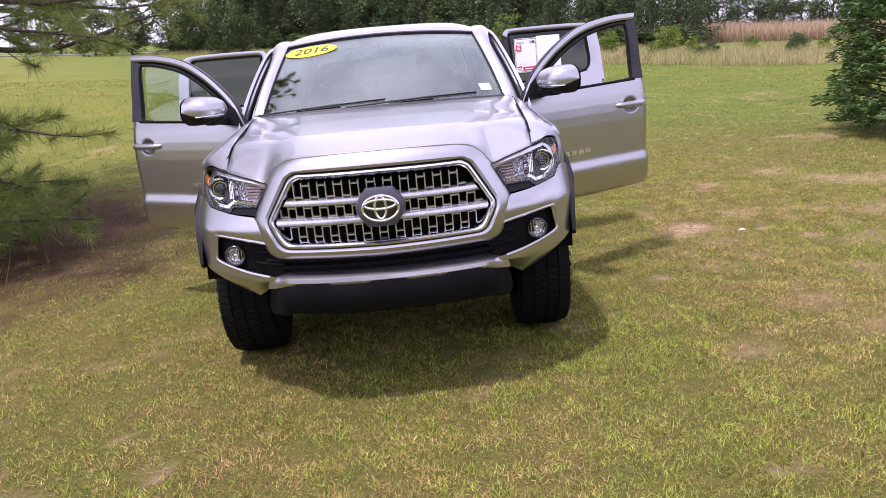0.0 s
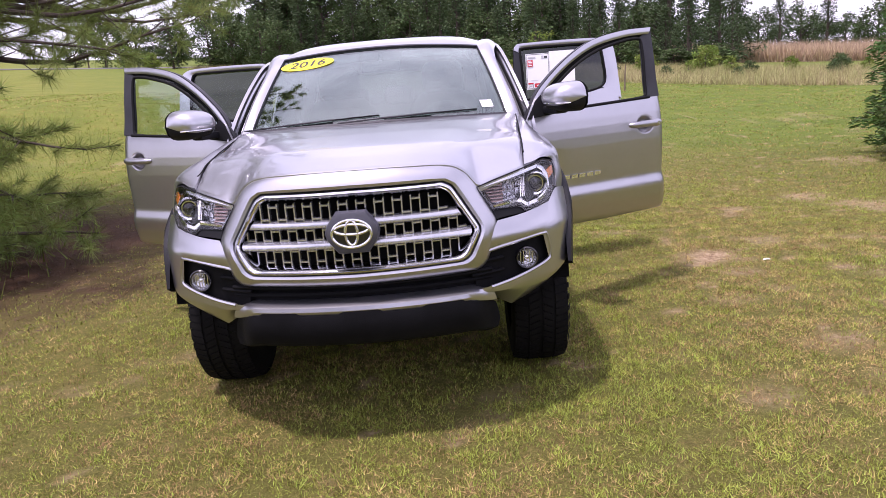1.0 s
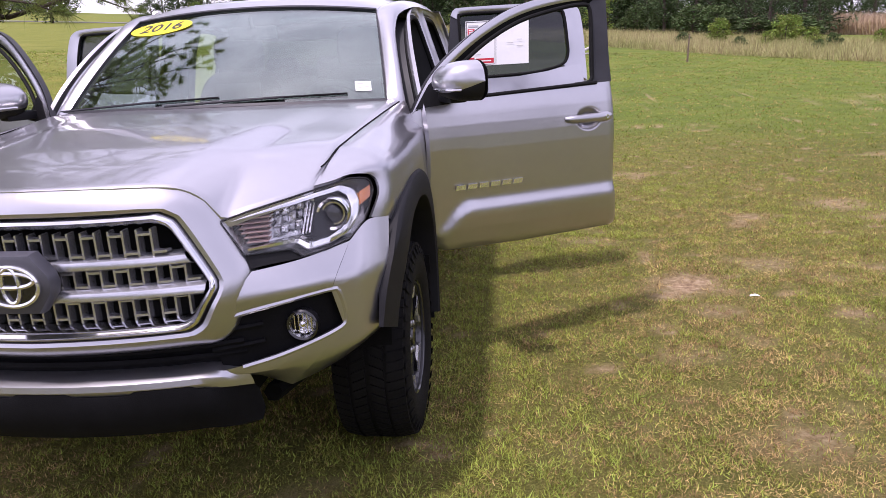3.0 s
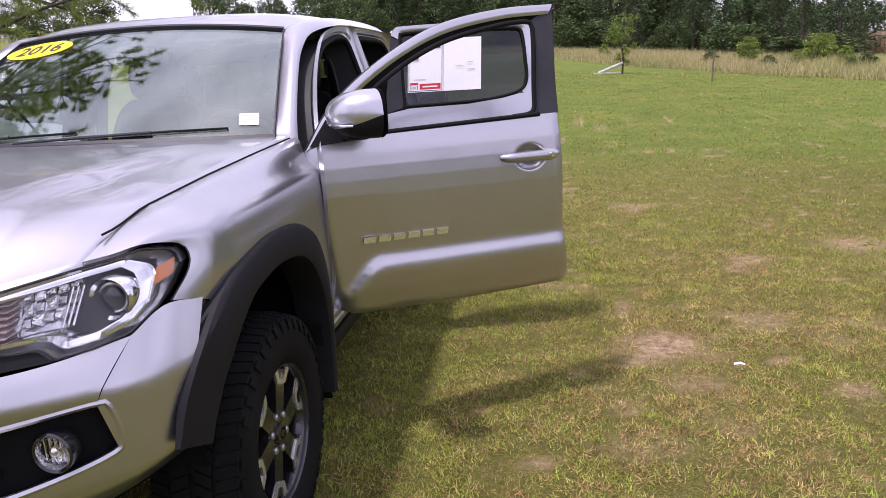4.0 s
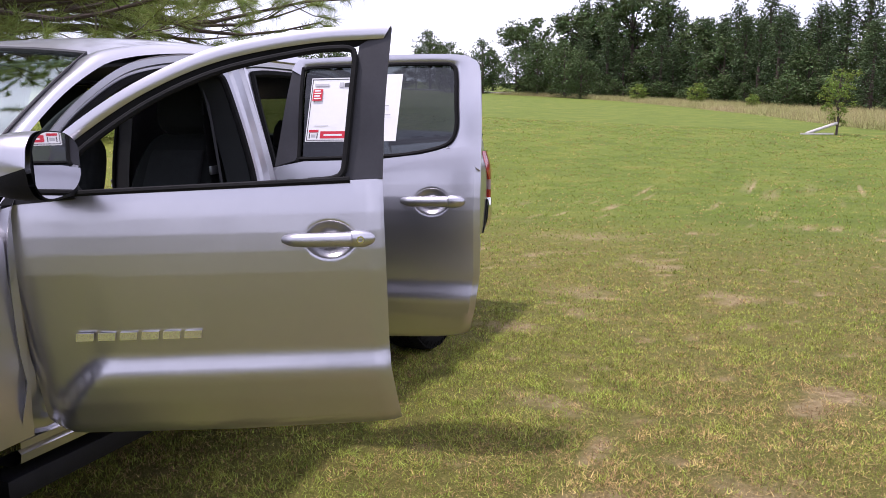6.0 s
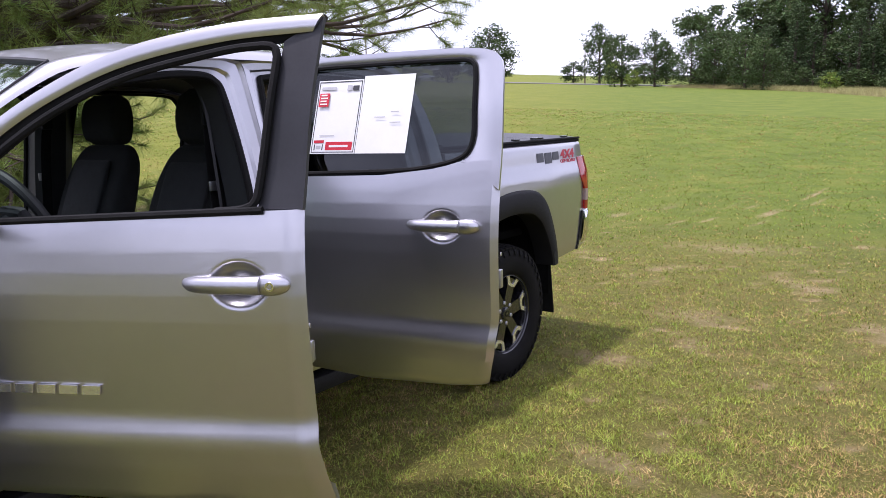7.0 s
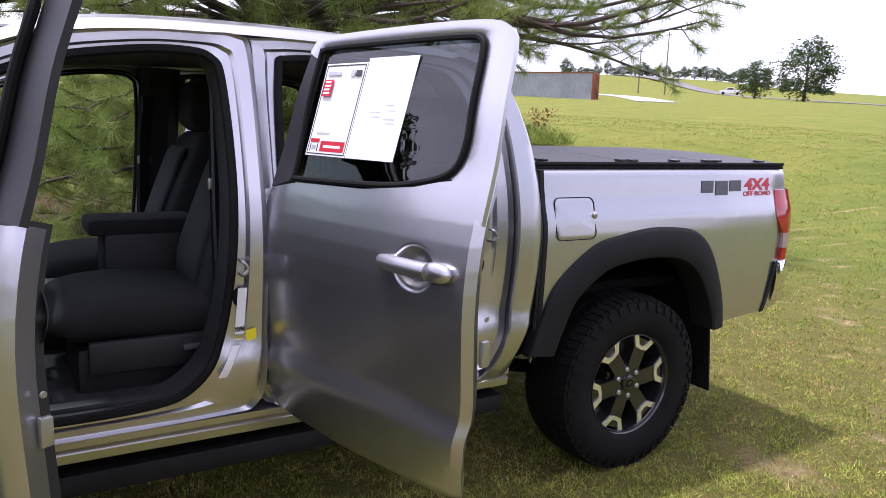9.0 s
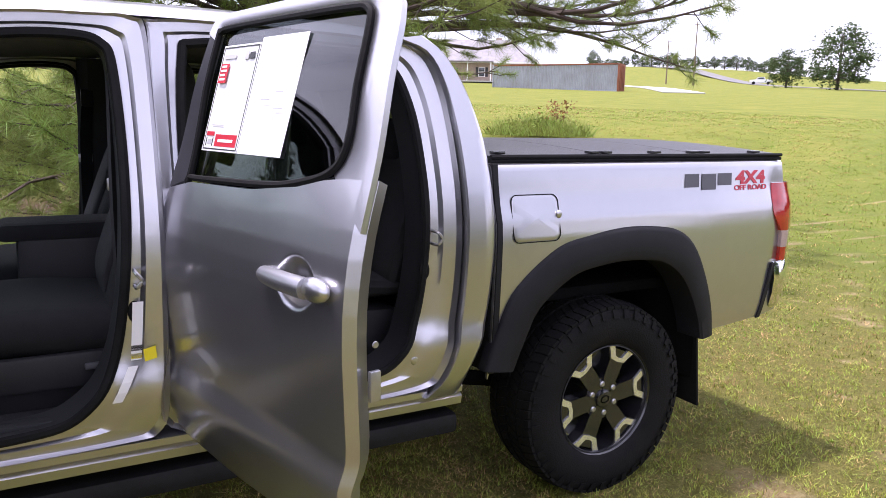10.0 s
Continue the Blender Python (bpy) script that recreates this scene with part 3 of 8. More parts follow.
def make_grille_mesh():
    """Three bands of small staggered upright cells."""
    M = Mesh()

    def bar(x0, x1, z0, z1, out, deep):
        x0, x1 = max(x0, -0.6), min(x1, 0.6)
        y0, y1 = float(front_y(x0, 0.86)) - out, float(front_y(x1, 0.86)) - out
        v = [(x0, y0, z0), (x1, y1, z0), (x1, y1, z1), (x0, y0, z1), (x0, y0 + deep, z0), (x1, y1 + deep, z0), (x1, y1 + deep, z1), (x0, y0 + deep, z1)]
        M.add(v, [(0, 1, 2, 3), (5, 4, 7, 6), (4, 0, 3, 7), (1, 5, 6, 2), (3, 2, 6, 7), (4, 5, 1, 0)])

    pitch = 0.0345
    for z0, z1 in ((0.742, 0.802), (0.828, 0.882), (0.910, 0.976)):
        zm = (z0 + z1) / 2
        n = int(0.46 / pitch)
        for i in range(-n, n + 1):
            x = i * pitch
            if abs(x) > grille_half(zm) - 0.006:
                continue
            s = 1 if i % 2 else -1
            za, zb = (zm - 0.012, z1 + 0.004) if s > 0 else (z0 - 0.004, zm + 0.012)
            bar(x - pitch / 2 - 0.0027, x - pitch / 2 + 0.0027, z0 - 0.006, z1 + 0.006, -0.012, 0.030)
            top = (z1 - 0.007) if s > 0 else (z0 + 0.010)
            if abs(x) + pitch / 2 < grille_half(zm):
                bar(x - pitch / 2, x + pitch / 2, top - 0.0032, top + 0.0032, -0.008, 0.026)
    return M


part("grille_mesh", make_grille_mesh(), GRILLE, truck, "silver grille mesh with small upright cells", smooth=False)


def grille_bar(z):
    rows = []
    for dz, o in ((-0.017, -0.03), (-0.016, 0.000), (-0.010, 0.012), (0.0, 0.015), (0.010, 0.012), (0.016, 0.0), (0.017, -0.03)):
        w = grille_half(z + dz) + 0.004
        x = np.linspace(-w, w, 26)
        rows.append(on_front(x, np.full(26, z + dz), o - 0.006))
    return Mesh().grid(rows)


for z in (0.816, 0.896):
    part("grille_bar", grille_bar(z), GRILLE, truck)


def hexagon(w, h, c=0.45):
    return [(-w, 0), (-w * 0.93, h * 0.35), (-w * c - 0.01, h), (w * c + 0.01, h), (w * 0.93, h * 0.35), (w, 0), (w * 0.93, -h * 0.35), (w * c + 0.01, -h), (-w * c - 0.01, -h), (-w * 0.93, -h * 0.35)]


def make_badge_housing():
    M = Mesh()
    rows = []
    for k, y in ((1.0, 0.03), (1.0, 0.005), (0.95, -0.008), (0.80, -0.014), (0.0, -0.012)):
        rows.append([(u * k, y, 0.868 + v * k) for u, v in hexagon(0.104, 0.080)])
    return M.grid(rows, close=True)


badge = part("badge_housing", make_badge_housing(), GREYDECAL, truck, "dark six-sided emblem housing")


def oval(cx, cz, a, b, y, r, n=40):
    t = np.linspace(0, 2 * math.pi, n, endpoint=False)
    return Mesh().tube(np.stack([cx + a * np.cos(t), np.full(n, y), cz + b * np.sin(t)], 1), r, 6, close=True)


for a, b, c in ((0.074, 0.052, 0.868), (0.023, 0.047, 0.871), (0.064, 0.019, 0.884)):
    part("badge_ring", oval(0, c, a, b, -0.019, 0.0058), EMBLEM, badge, "chrome oval")
part("badge_plate", Mesh().lathe([(-0.016, 0.0), (-0.016, 0.07), (-0.010, 0.075)], (0, 0, 0), 36, "y"), BLACKG, badge)
bpy.data.objects["badge_plate"].matrix_local = pose(0, 0, 0.868) @ Matrix.Diagonal((0.96, 1, 0.67, 1))

# bumper
def tucked(P):
    """Roll the lower edge of a pressing in under the bumper."""
    t = np.linspace(0, 1, len(P))[:, None]
    P[..., 1] += 0.10 * np.maximum(0, (0.62 - t) / 0.62) ** 1.4
    return P


def make_bumper(which):
    """The silver bumper corner, in three pressings round the fog lamp panel."""
    M = Mesh()
    if which == "upper":
        M.grid(face_strip([(0.475, 0.725), (0.58, 0.742), (0.745, 0.752)], [(0.556, 0.840), (0.672, 0.850), (0.785, 0.870)], 16, 8, bulge=0.008))
    elif which == "corner":
        lo, a, b, hi = [(0.60, 0.462), (0.73, 0.505), (0.855, 0.575)], [(0.768, 0.640), (0.83, 0.625), (0.872, 0.64)], [(0.745, 0.752), (0.82, 0.77), (0.880, 0.78)], [(0.785, 0.870), (0.826, 0.912), (0.872, 0.902)]
        M.grid(np.concatenate([tucked(face_strip(lo, a, 14, 8)), face_strip(a, b, 14, 8)[1:], face_strip(b, hi, 14, 8)[1:]]))
    else:
        M.grid(tucked(face_strip([(0.465, 0.540), (0.54, 0.500), (0.60, 0.462)], [(0.465, 0.580), (0.62, 0.598), (0.768, 0.640)], 18, 8)))
    return M


for piece in ("upper", "corner", "lower"):
    both("bumper_" + piece, lambda: make_bumper(piece), PAINT, "silver wraparound front bumper pressing")


def make_bumper_lip():
    """Rounded edges round the fog lamp opening."""
    p = curve([(0.515, 0.580), (0.62, 0.598), (0.745, 0.632), (0.772, 0.66), (0.762, 0.74), (0.735, 0.757), (0.58, 0.742), (0.475, 0.725)], 46)
    return Mesh().tube(on_front(p[:, 0], p[:, 1], -0.004), 0.008, 6)


both("fog_opening_edge", make_bumper_lip, PAINT)


def make_fog_panel():
    M = Mesh()
    P = face_strip([(0.46, 0.570), (0.62, 0.590), (0.775, 0.640)], [(0.43, 0.735), (0.60, 0.748), (0.775, 0.762)], 24, 8, out=-0.028)
    M.shell(P[:, ::-1], 0.01)
    for z in (0.622, 0.672):
        p = line([(0.44, z + 0.012), (0.57, z + 0.018)], 8)
        M.tube(on_front(p[:, 0], p[:, 1], -0.022), 0.008, 6)
    return M


both("fog_lamp_panel", make_fog_panel, MATTE, "black plastic fog lamp panel")


def make_fog(kind):
    c = (0.668, 0.0, 0.672)
    y = float(front_y(0.668, 0.672)) - 0.004
    M = Mesh()
    if kind == "ring":
        M.lathe([(0.03, 0.046), (0.0, 0.046), (-0.004, 0.042), (0.0, 0.037), (0.03, 0.034)], (c[0], y, c[2]), 30, "y")
    elif kind == "bowl":
        M.lathe([(0.0, 0.037), (0.02, 0.031), (0.030, 0.016), (0.032, 0.0)], (c[0], y, c[2]), 30, "y")
        for k in range(-2, 3):
            M.box((c[0] + k * 0.012, y + 0.016, c[2]), (0.003, 0.006, 0.060 - 0.008 * abs(k)), 0)
        M.ball((c[0], y + 0.012, c[2]), (0.012, 0.012, 0.012), 8)
    else:
        M.lathe([(0.0, 0.037), (-0.006, 0.026), (-0.009, 0.0)], (c[0], y, c[2]), 30, "y")
    return M


for side in (1, -1):
    fl = part("fog_lamp", make_fog("bowl").mirrored(side), BULB, truck, "round clear fog lamp with a ribbed reflector")
    part("lens", make_fog("lens").mirrored(side), LENS, fl)
    part("ring", make_fog("ring").mirrored(side), BLACKG, fl)


def make_intake():
    lo = [(-0.50, 0.560), (-0.25, 0.572), (0, 0.575), (0.25, 0.572), (0.50, 0.560)]
    hi = [(-0.50, 0.672), (-0.25, 0.668), (0, 0.666), (0.25, 0.668), (0.50, 0.672)]
    M = Mesh().grid(face_strip(lo, hi, 30, 6, out=-0.045))
    for z, o in ((0.652, -0.02), (0.618, -0.032)):
        p = line([(-0.52, z), (0.52, z)], 26)
        M.tube(on_front(p[:, 0], p[:, 1], o), 0.009, 6)
    return M


part("lower_intake", make_intake(), MATTE, truck, "black lower air intake")


def skid_y(x):
    return 0.014 + 0.30 * np.abs(x) ** 2 + 0.20 * np.abs(x) ** 4


def make_skid(which):
    rows = []
    if which == "lip":
        prof = [(0.594, 0.06), (0.590, 0.012), (0.578, -0.010), (0.562, -0.014), (0.548, -0.008), (0.544, 0.02)]
        ws = [0.512, 0.518, 0.526, 0.532, 0.534, 0.534]
    else:
        prof = [(0.552, 0.02), (0.548, -0.012), (0.52, -0.022), (0.46, -0.020), (0.425, 0.0), (0.402, 0.05), (0.392, 0.16), (0.40, 0.34)]
        ws = [0.500, 0.518, 0.535, 0.545, 0.535, 0.505, 0.46, 0.42]
    for (z, dy), w in zip(prof, ws):
        x = np.linspace(-w, w, 49)
        wave = 0.0
        if which != "lip" and z > 0.53:
            wave = np.array([0.015 if any(abs(q - c) < 0.075 for c in (-0.33, 0, 0.33)) else 0.0 for q in x])
        e = ss((np.abs(x) - 0.43) / 0.10)
        rows.append(np.stack([x, skid_y(x) + (0.018 if which == "lip" else 0.045) * e ** 2 + dy * (1 - e) + (0.012 if dy < 0.012 else dy) * e, np.full(49, z) + wave - 0.026 * ss((np.abs(x) - 0.42) / 0.12)], 1))
    return Mesh().grid(rows)


part("bumper_lip", make_skid("lip"), PAINT, truck, "silver lower bumper lip")
part("lower_valance", make_skid("black"), MATTE, truck, "black plastic lower valance")

# headlights
HL_LOW = [(0.484, 0.970), (0.538, 0.884), (0.60, 0.882), (0.650, 0.880), (0.676, 0.856), (0.73, 0.861), (0.785, 0.875), (0.818, 0.915), (0.830, 0.955), (0.833, 0.985)]
HL_TOP = [(0.484, 0.977), (0.54, 0.991), (0.60, 1.003), (0.645, 1.011), (0.688, 1.019), (0.727, 1.024), (0.775, 1.034), (0.815, 1.024), (0.828, 1.008), (0.833, 0.988)]


LAMPCASE = mat("lamp_housing", (0.72, 0.72, 0.74), 0.16, 0.9, 0.2, 25, 0.4, 60)
DARKCASE = mat("lamp_bezel", (0.012, 0.012, 0.014), 0.3, 0.2, 0.2, 25)


def hl_lines(shrink=0.0, n=46):
    """The lamp's lower and upper outline over the same places across."""
    x = np.linspace(0.484, 0.833, n)
    lo = np.interp(x, [p[0] for p in HL_LOW], [p[1] for p in HL_LOW])
    hi = np.interp(x, [p[0] for p in HL_TOP], [p[1] for p in HL_TOP])
    mx, mz = 0.67, 0.5 * (lo + hi)
    return x + (mx - x) * shrink, lo + (mz - lo) * shrink, hi + (mz - hi) * shrink


def hl_sheet(out, nv=10, shrink=0.0):
    x, lo, hi = hl_lines(shrink)
    return np.stack([on_front(x, lo + (hi - lo) * t, out) for t in np.linspace(0, 1, nv)])


def hl_point(x, z, out):
    return np.array([x, float(front_y(x, z)) - out, z])


def hl_band(pts, width, out, n=34, lift=0.008):
    """A raised moulding along a line of (x, z) points, width given at each point."""
    p = line(np.column_stack([pts, width]), n)
    T = np.gradient(p[:, :2], axis=0)
    T /= np.maximum(np.linalg.norm(T, axis=1, keepdims=True), 1e-9)
    N = np.stack([-T[:, 1], T[:, 0]], 1)
    rows = []
    for k, o in ((-0.5, -0.03), (-0.5, 0.0), (-0.36, lift), (0.30, lift * 0.6), (0.5, 0.0), (0.5, -0.03)):
        q = p[:, :2] + N * (k * p[:, 2:3])
        rows.append(on_front(q[:, 0], q[:, 1], out + o))
    return Mesh().grid(rows)


def make_hl(kind):
    M = Mesh()
    if kind == "housing":
        M.grid(hl_sheet(-0.075, shrink=0.06))
        A = hl_sheet(0.002)
        B = hl_sheet(-0.075, shrink=0.06)
        for e in (0, -1):
            M.grid([A[e], B[e]])
    elif kind == "lens":
        M.shell(hl_sheet(0.010)[:, ::-1], 0.004)
    elif kind == "edge":
        x, lo, hi = hl_lines()
        p = np.vstack([np.column_stack([x, lo]), np.column_stack([x, hi])[::-1]])
        M.tube(on_front(p[:, 0], p[:, 1], 0.0), 0.0030, 5, close=True)
    elif kind == "bezel":
        M.grid(face_strip([(0.664, 0.892), (0.72, 0.886), (0.785, 0.905)], [(0.655, 0.985), (0.72, 1.000), (0.785, 1.004)], 16, 6, out=-0.052))
    elif kind == "projector":
        c = hl_point(0.736, 0.945, -0.040)
        M.lathe([(0.03, 0.048), (-0.018, 0.050), (-0.026, 0.046), (-0.020, 0.039), (0.002, 0.036)], c, 32, "y")
    elif kind == "inner_ring":
        c = hl_point(0.736, 0.945, -0.036)
        M.lathe([(0.0, 0.036), (-0.006, 0.034), (-0.006, 0.030), (0.006, 0.028)], c, 32, "y")
    elif kind == "bulb":
        c = hl_point(0.736, 0.945, -0.030)
        M.ball(c, (0.029, 0.018, 0.029), 12)
    elif kind == "top_trim":
        M = hl_band([(0.498, 0.974), (0.56, 0.986), (0.64, 0.998), (0.70, 1.008), (0.752, 1.014)], [0.010, 0.016, 0.022, 0.022, 0.020], -0.014)
    elif kind == "trim":
        M = hl_band([(0.752, 1.012), (0.776, 0.996), (0.790, 0.968), (0.790, 0.930), (0.770, 0.900), (0.735, 0.884), (0.686, 0.878), (0.662, 0.896), (0.640, 0.898), (0.545, 0.894)],
                    [0.016, 0.022, 0.024, 0.024, 0.024, 0.020, 0.018, 0.016, 0.013, 0.010], -0.010, 60)
    elif kind == "reflector":
        # cut reflector facets between the signal louvres and the projector
        for i in range(5):
            for j in range(3):
                x0, z0 = 0.592 + 0.017 * i, 0.908 + 0.026 * j + 0.003 * i
                b = [hl_point(x0 + a, z0 + e, -0.058 + 0.006 * ((i + j) % 2)) for a, e in ((0, 0), (0.016, 0.002), (0.016, 0.025), (0, 0.023))]
                M.add(b + [hl_point(x0 + 0.005 + 0.004 * (j % 2), z0 + 0.012, -0.040)], [(0, 1, 4), (1, 2, 4), (2, 3, 4), (3, 0, 4)])
        for k in range(3):
            p = line([(0.664 + 0.008 * k, 0.905), (0.671 + 0.008 * k, 0.980)], 6)
            M.tube(on_front(p[:, 0], p[:, 1], -0.036), 0.0026, 6)
    elif kind == "signal":
        for k in range(6):
            z = 0.905 + 0.0125 * k
            a = np.interp(z, [0.884, 0.970], [0.540, 0.494]) + 0.010
            M.shell(np.array([[hl_point(a, z + 0.003, -0.016), hl_point(0.588, z, -0.016)], [hl_point(a, z + 0.006, -0.050), hl_point(0.588, z + 0.004, -0.050)]]), 0.003)
    elif kind == "amber":
        M.shell(face_strip([(0.802, 0.955), (0.826, 0.972)], [(0.802, 0.992), (0.824, 1.004)], 6, 6, out=-0.008)[:, ::-1], 0.008)
    return M


for side in (1, -1):
    hl = part("headlight", make_hl("housing").mirrored(side), LAMPCASE, truck, "clear headlight with a projector and chrome trim")
    for kind, m in (("lens", LENS), ("edge", BLACKP), ("bezel", DARKCASE), ("projector", CHROME), ("inner_ring", CHROME), ("bulb", BLACKG), ("top_trim", CHROME), ("trim", CHROME), ("reflector", BULB), ("amber", AMBER), ("signal", REDPALE)):
        part({"edge": "seal", "signal": "turn_signal", "amber": "side_marker"}.get(kind, kind), make_hl(kind).mirrored(side), m, hl, "amber side marker" if kind == "amber" else "")


def make_hl_gap():
    return Mesh().shell(face_strip([(0.552, 0.846), (0.60, 0.850), (0.672, 0.852)], [(0.540, 0.882), (0.60, 0.879), (0.650, 0.877)], 12, 4, out=-0.004)[:, ::-1], 0.012)


both("headlight_bracket", make_hl_gap, BLACKP, "black plastic filler under the headlight")

# wheel arches
ARCH = [(-0.52, 0.10), (-0.50, 0.27), (-0.41, 0.44), (-0.25, 0.54), (0.0, 0.585), (0.22, 0.56), (0.36, 0.47), (0.44, 0.29), (0.45, 0.10)]


def arch_z(y, hub):
    d = y - hub
    P = np.array(ARCH)
    return np.where((d < -0.52) | (d > 0.45), -9, HUB_Z + np.interp(d, P[:, 0], P[:, 1]))


FLARE_OUT = [(-0.552, 0.200), (-0.505, 0.325), (-0.440, 0.460), (-0.280, 0.588), (-0.140, 0.625), (0.020, 0.645), (0.180, 0.640), (0.290, 0.618), (0.375, 0.555), (0.440, 0.440), (0.485, 0.310), (0.502, 0.195)]
FLARE_IN = [(-0.445, 0.190), (-0.405, 0.285), (-0.345, 0.395), (-0.215, 0.487), (-0.100, 0.515), (0.013, 0.525), (0.125, 0.520), (0.206, 0.503), (0.285, 0.455), (0.348, 0.375), (0.398, 0.270), (0.418, 0.190)]


def make_flare(hub, rear):
    o, i = [list(p) for p in FLARE_OUT], [list(p) for p in FLARE_IN]
    if not rear:
        o = [(-0.575, 0.268), (-0.525, 0.380), (-0.440, 0.480), (-0.290, 0.573), (-0.120, 0.612), (0.03, 0.625), (0.22, 0.600), (0.37, 0.535), (0.450, 0.420), (0.475, 0.28), (0.470, 0.12), (0.445, -0.04)]
        i = [(-0.473, 0.228), (-0.430, 0.310), (-0.345, 0.407), (-0.205, 0.492), (-0.100, 0.516), (0.022, 0.525), (0.18, 0.503), (0.29, 0.440), (0.362, 0.340), (0.390, 0.23), (0.395, 0.10), (0.380, -0.045)]
    A, B = curve(o, 48), curve(i, 48)
    rows = []
    for t, x in ((0, 0.855), (0.0, 0.894), (0.06, 0.904), (0.14, 0.908), (0.45, 0.916), (0.85, 0.920), (0.97, 0.914), (1.0, 0.904), (1.02, 0.80)):
        R = A + (B - A) * t
        px = np.full(48, x)
        if not rear:
            px = np.minimum(px, np.interp(hub + R[:, 0], [0.33, 0.40, 0.50, 0.62], [0.866, 0.884, 0.904, 0.93]))
        rows.append(np.stack([px, hub + R[:, 0], HUB_Z + R[:, 1]], 1))
    return Mesh().grid(rows)


both("front_wheel_flare", lambda: make_flare(HUB_F, False), BLACKP, "black plastic wheel arch flare")
both("rear_wheel_flare", lambda: make_flare(HUB_R, True), BLACKP, "black plastic wheel arch flare")


def make_well(hub):
    M = Mesh()
    P = curve([(-0.48, 0.17), (-0.46, 0.28), (-0.40, 0.43), (-0.25, 0.53), (0, 0.575), (0.20, 0.55), (0.34, 0.46), (0.42, 0.28), (0.43, 0.02)], 30)
    rows = [np.stack([np.full(30, x), hub + P[:, 0], HUB_Z + P[:, 1]], 1) for x in (0.46, 0.60, 0.75, 0.872)]
    M.grid(rows)
    n = len(M.v)
    M.v.append((0.46, hub, HUB_Z + 0.1))
    M.f += [(n, j, j + 1) for j in range(29)]
    return M


both("wheel_well", lambda: make_well(HUB_F), UNDER)
both("wheel_well", lambda: make_well(HUB_R), UNDER)

# fenders
def fender_point(y, v, zlow):
    gx = np.interp(y, [0.36, 1.52], [0.696, 0.773])
    gz = np.interp(y, [0.36, 0.45, 0.6, 0.9, 1.2, 1.52], [1.032, 1.066, 1.102, 1.130, 1.152, 1.172])
    wide = np.interp(y, [0.35, 0.5, 0.7, 0.95, 1.25, 1.52], [0.84, 0.862, 0.882, 0.890, 0.884, 0.866])
    zs = np.interp(y, [0.35, 0.5, 0.7, 1.0, 1.52], [1.025, 1.034, 1.050, 1.058, 1.060])
    P = curve([(gx, gz), (gx + 0.45 * (wide - 0.045 - gx), gz - 0.004), (wide - 0.045, zs + 0.030), (wide - 0.008, zs - 0.005), (wide + 0.002, zs - 0.06)], 14)
    if v < 0.5:
        return P[int(round(v / 0.5 * 13))]
    t = (v - 0.5) / 0.5
    z0 = P[-1][1]
    z = z0 + (min(zlow, z0 - 0.01) - z0) * t
    return (wide + 0.002 + 0.006 * math.sin(math.pi * min(1, t)), z)


FENDER_NOSE = [(0.692, 0.366, 1.031), (0.735, 0.412, 1.036), (0.776, 0.466, 1.044), (0.824, 0.532, 1.030), (0.842, 0.545, 1.003), (0.846, 0.525, 0.968), (0.832, 0.458, 0.915)]


def make_fender():
    ys = sorted(set(list(np.linspace(0.62, 1.51, 50)) + [HUB_F + a for a, _ in ARCH if 0.62 < HUB_F + a < 1.48]))

    def station(y, zl):
        row = []
        for k in range(14):
            x, z = fender_point(y, 0.5 * k / 13, zl)
            row.append((x, y, z))
        for t in np.linspace(0, 1, 9)[1:]:
            x, z = fender_point(y, 0.5 + 0.5 * t, zl)
            row.append((x, y, z))
        return np.array(row)

    nose = curve(FENDER_NOSE, 22)
    first = station(0.62, float(arch_z(0.62, HUB_F)))
    rows = []
    for t in np.linspace(0, 1, 9)[:-1]:
        r = nose + (first - nose) * t
        r[:, 0] += 0.012 * math.sin(math.pi * t) * np.linspace(0, 1, 22)
        r[:, 2] += 0.006 * math.sin(math.pi * t)
        rows.append(r)
    for y in ys:
        rows.append(station(y, max(float(arch_z(y, HUB_F)), 0.50)))
    return Mesh().shell(np.array(rows)[:, ::-1], 0.010)


both("front_fender", make_fender, PAINT, "silver front fender")


def make_hood_gap():
    """The dark seam between hood and fender."""
    p = [(0.690 + 0.076 * (y - 0.36) / 1.15 + 0.003, y, max(fender_point(y, 0.0, 0.9)[1], float(hood_z(0.70, y)) - 0.03) + 0.001) for y in np.linspace(0.44, 1.50, 30)]
    return Mesh().tube(p, 0.0027, 6)


both("hood_gap", make_hood_gap, RUBBER)


# wheels
def make_tyre():
    M = Mesh()
    R = TYRE_R
    prof = [(-0.125, 0.205), (-0.132, 0.23), (-0.135, 0.285), (-0.128, 0.33), (-0.112, R - 0.018), (-0.09, R - 0.010), (0.09, R - 0.010), (0.112, R - 0.018), (0.128, 0.33), (0.135, 0.285), (0.130, 0.24), (0.118, 0.215), (0.105, 0.205)]
    M.lathe(prof, (0, 0, 0), 72)
    return M


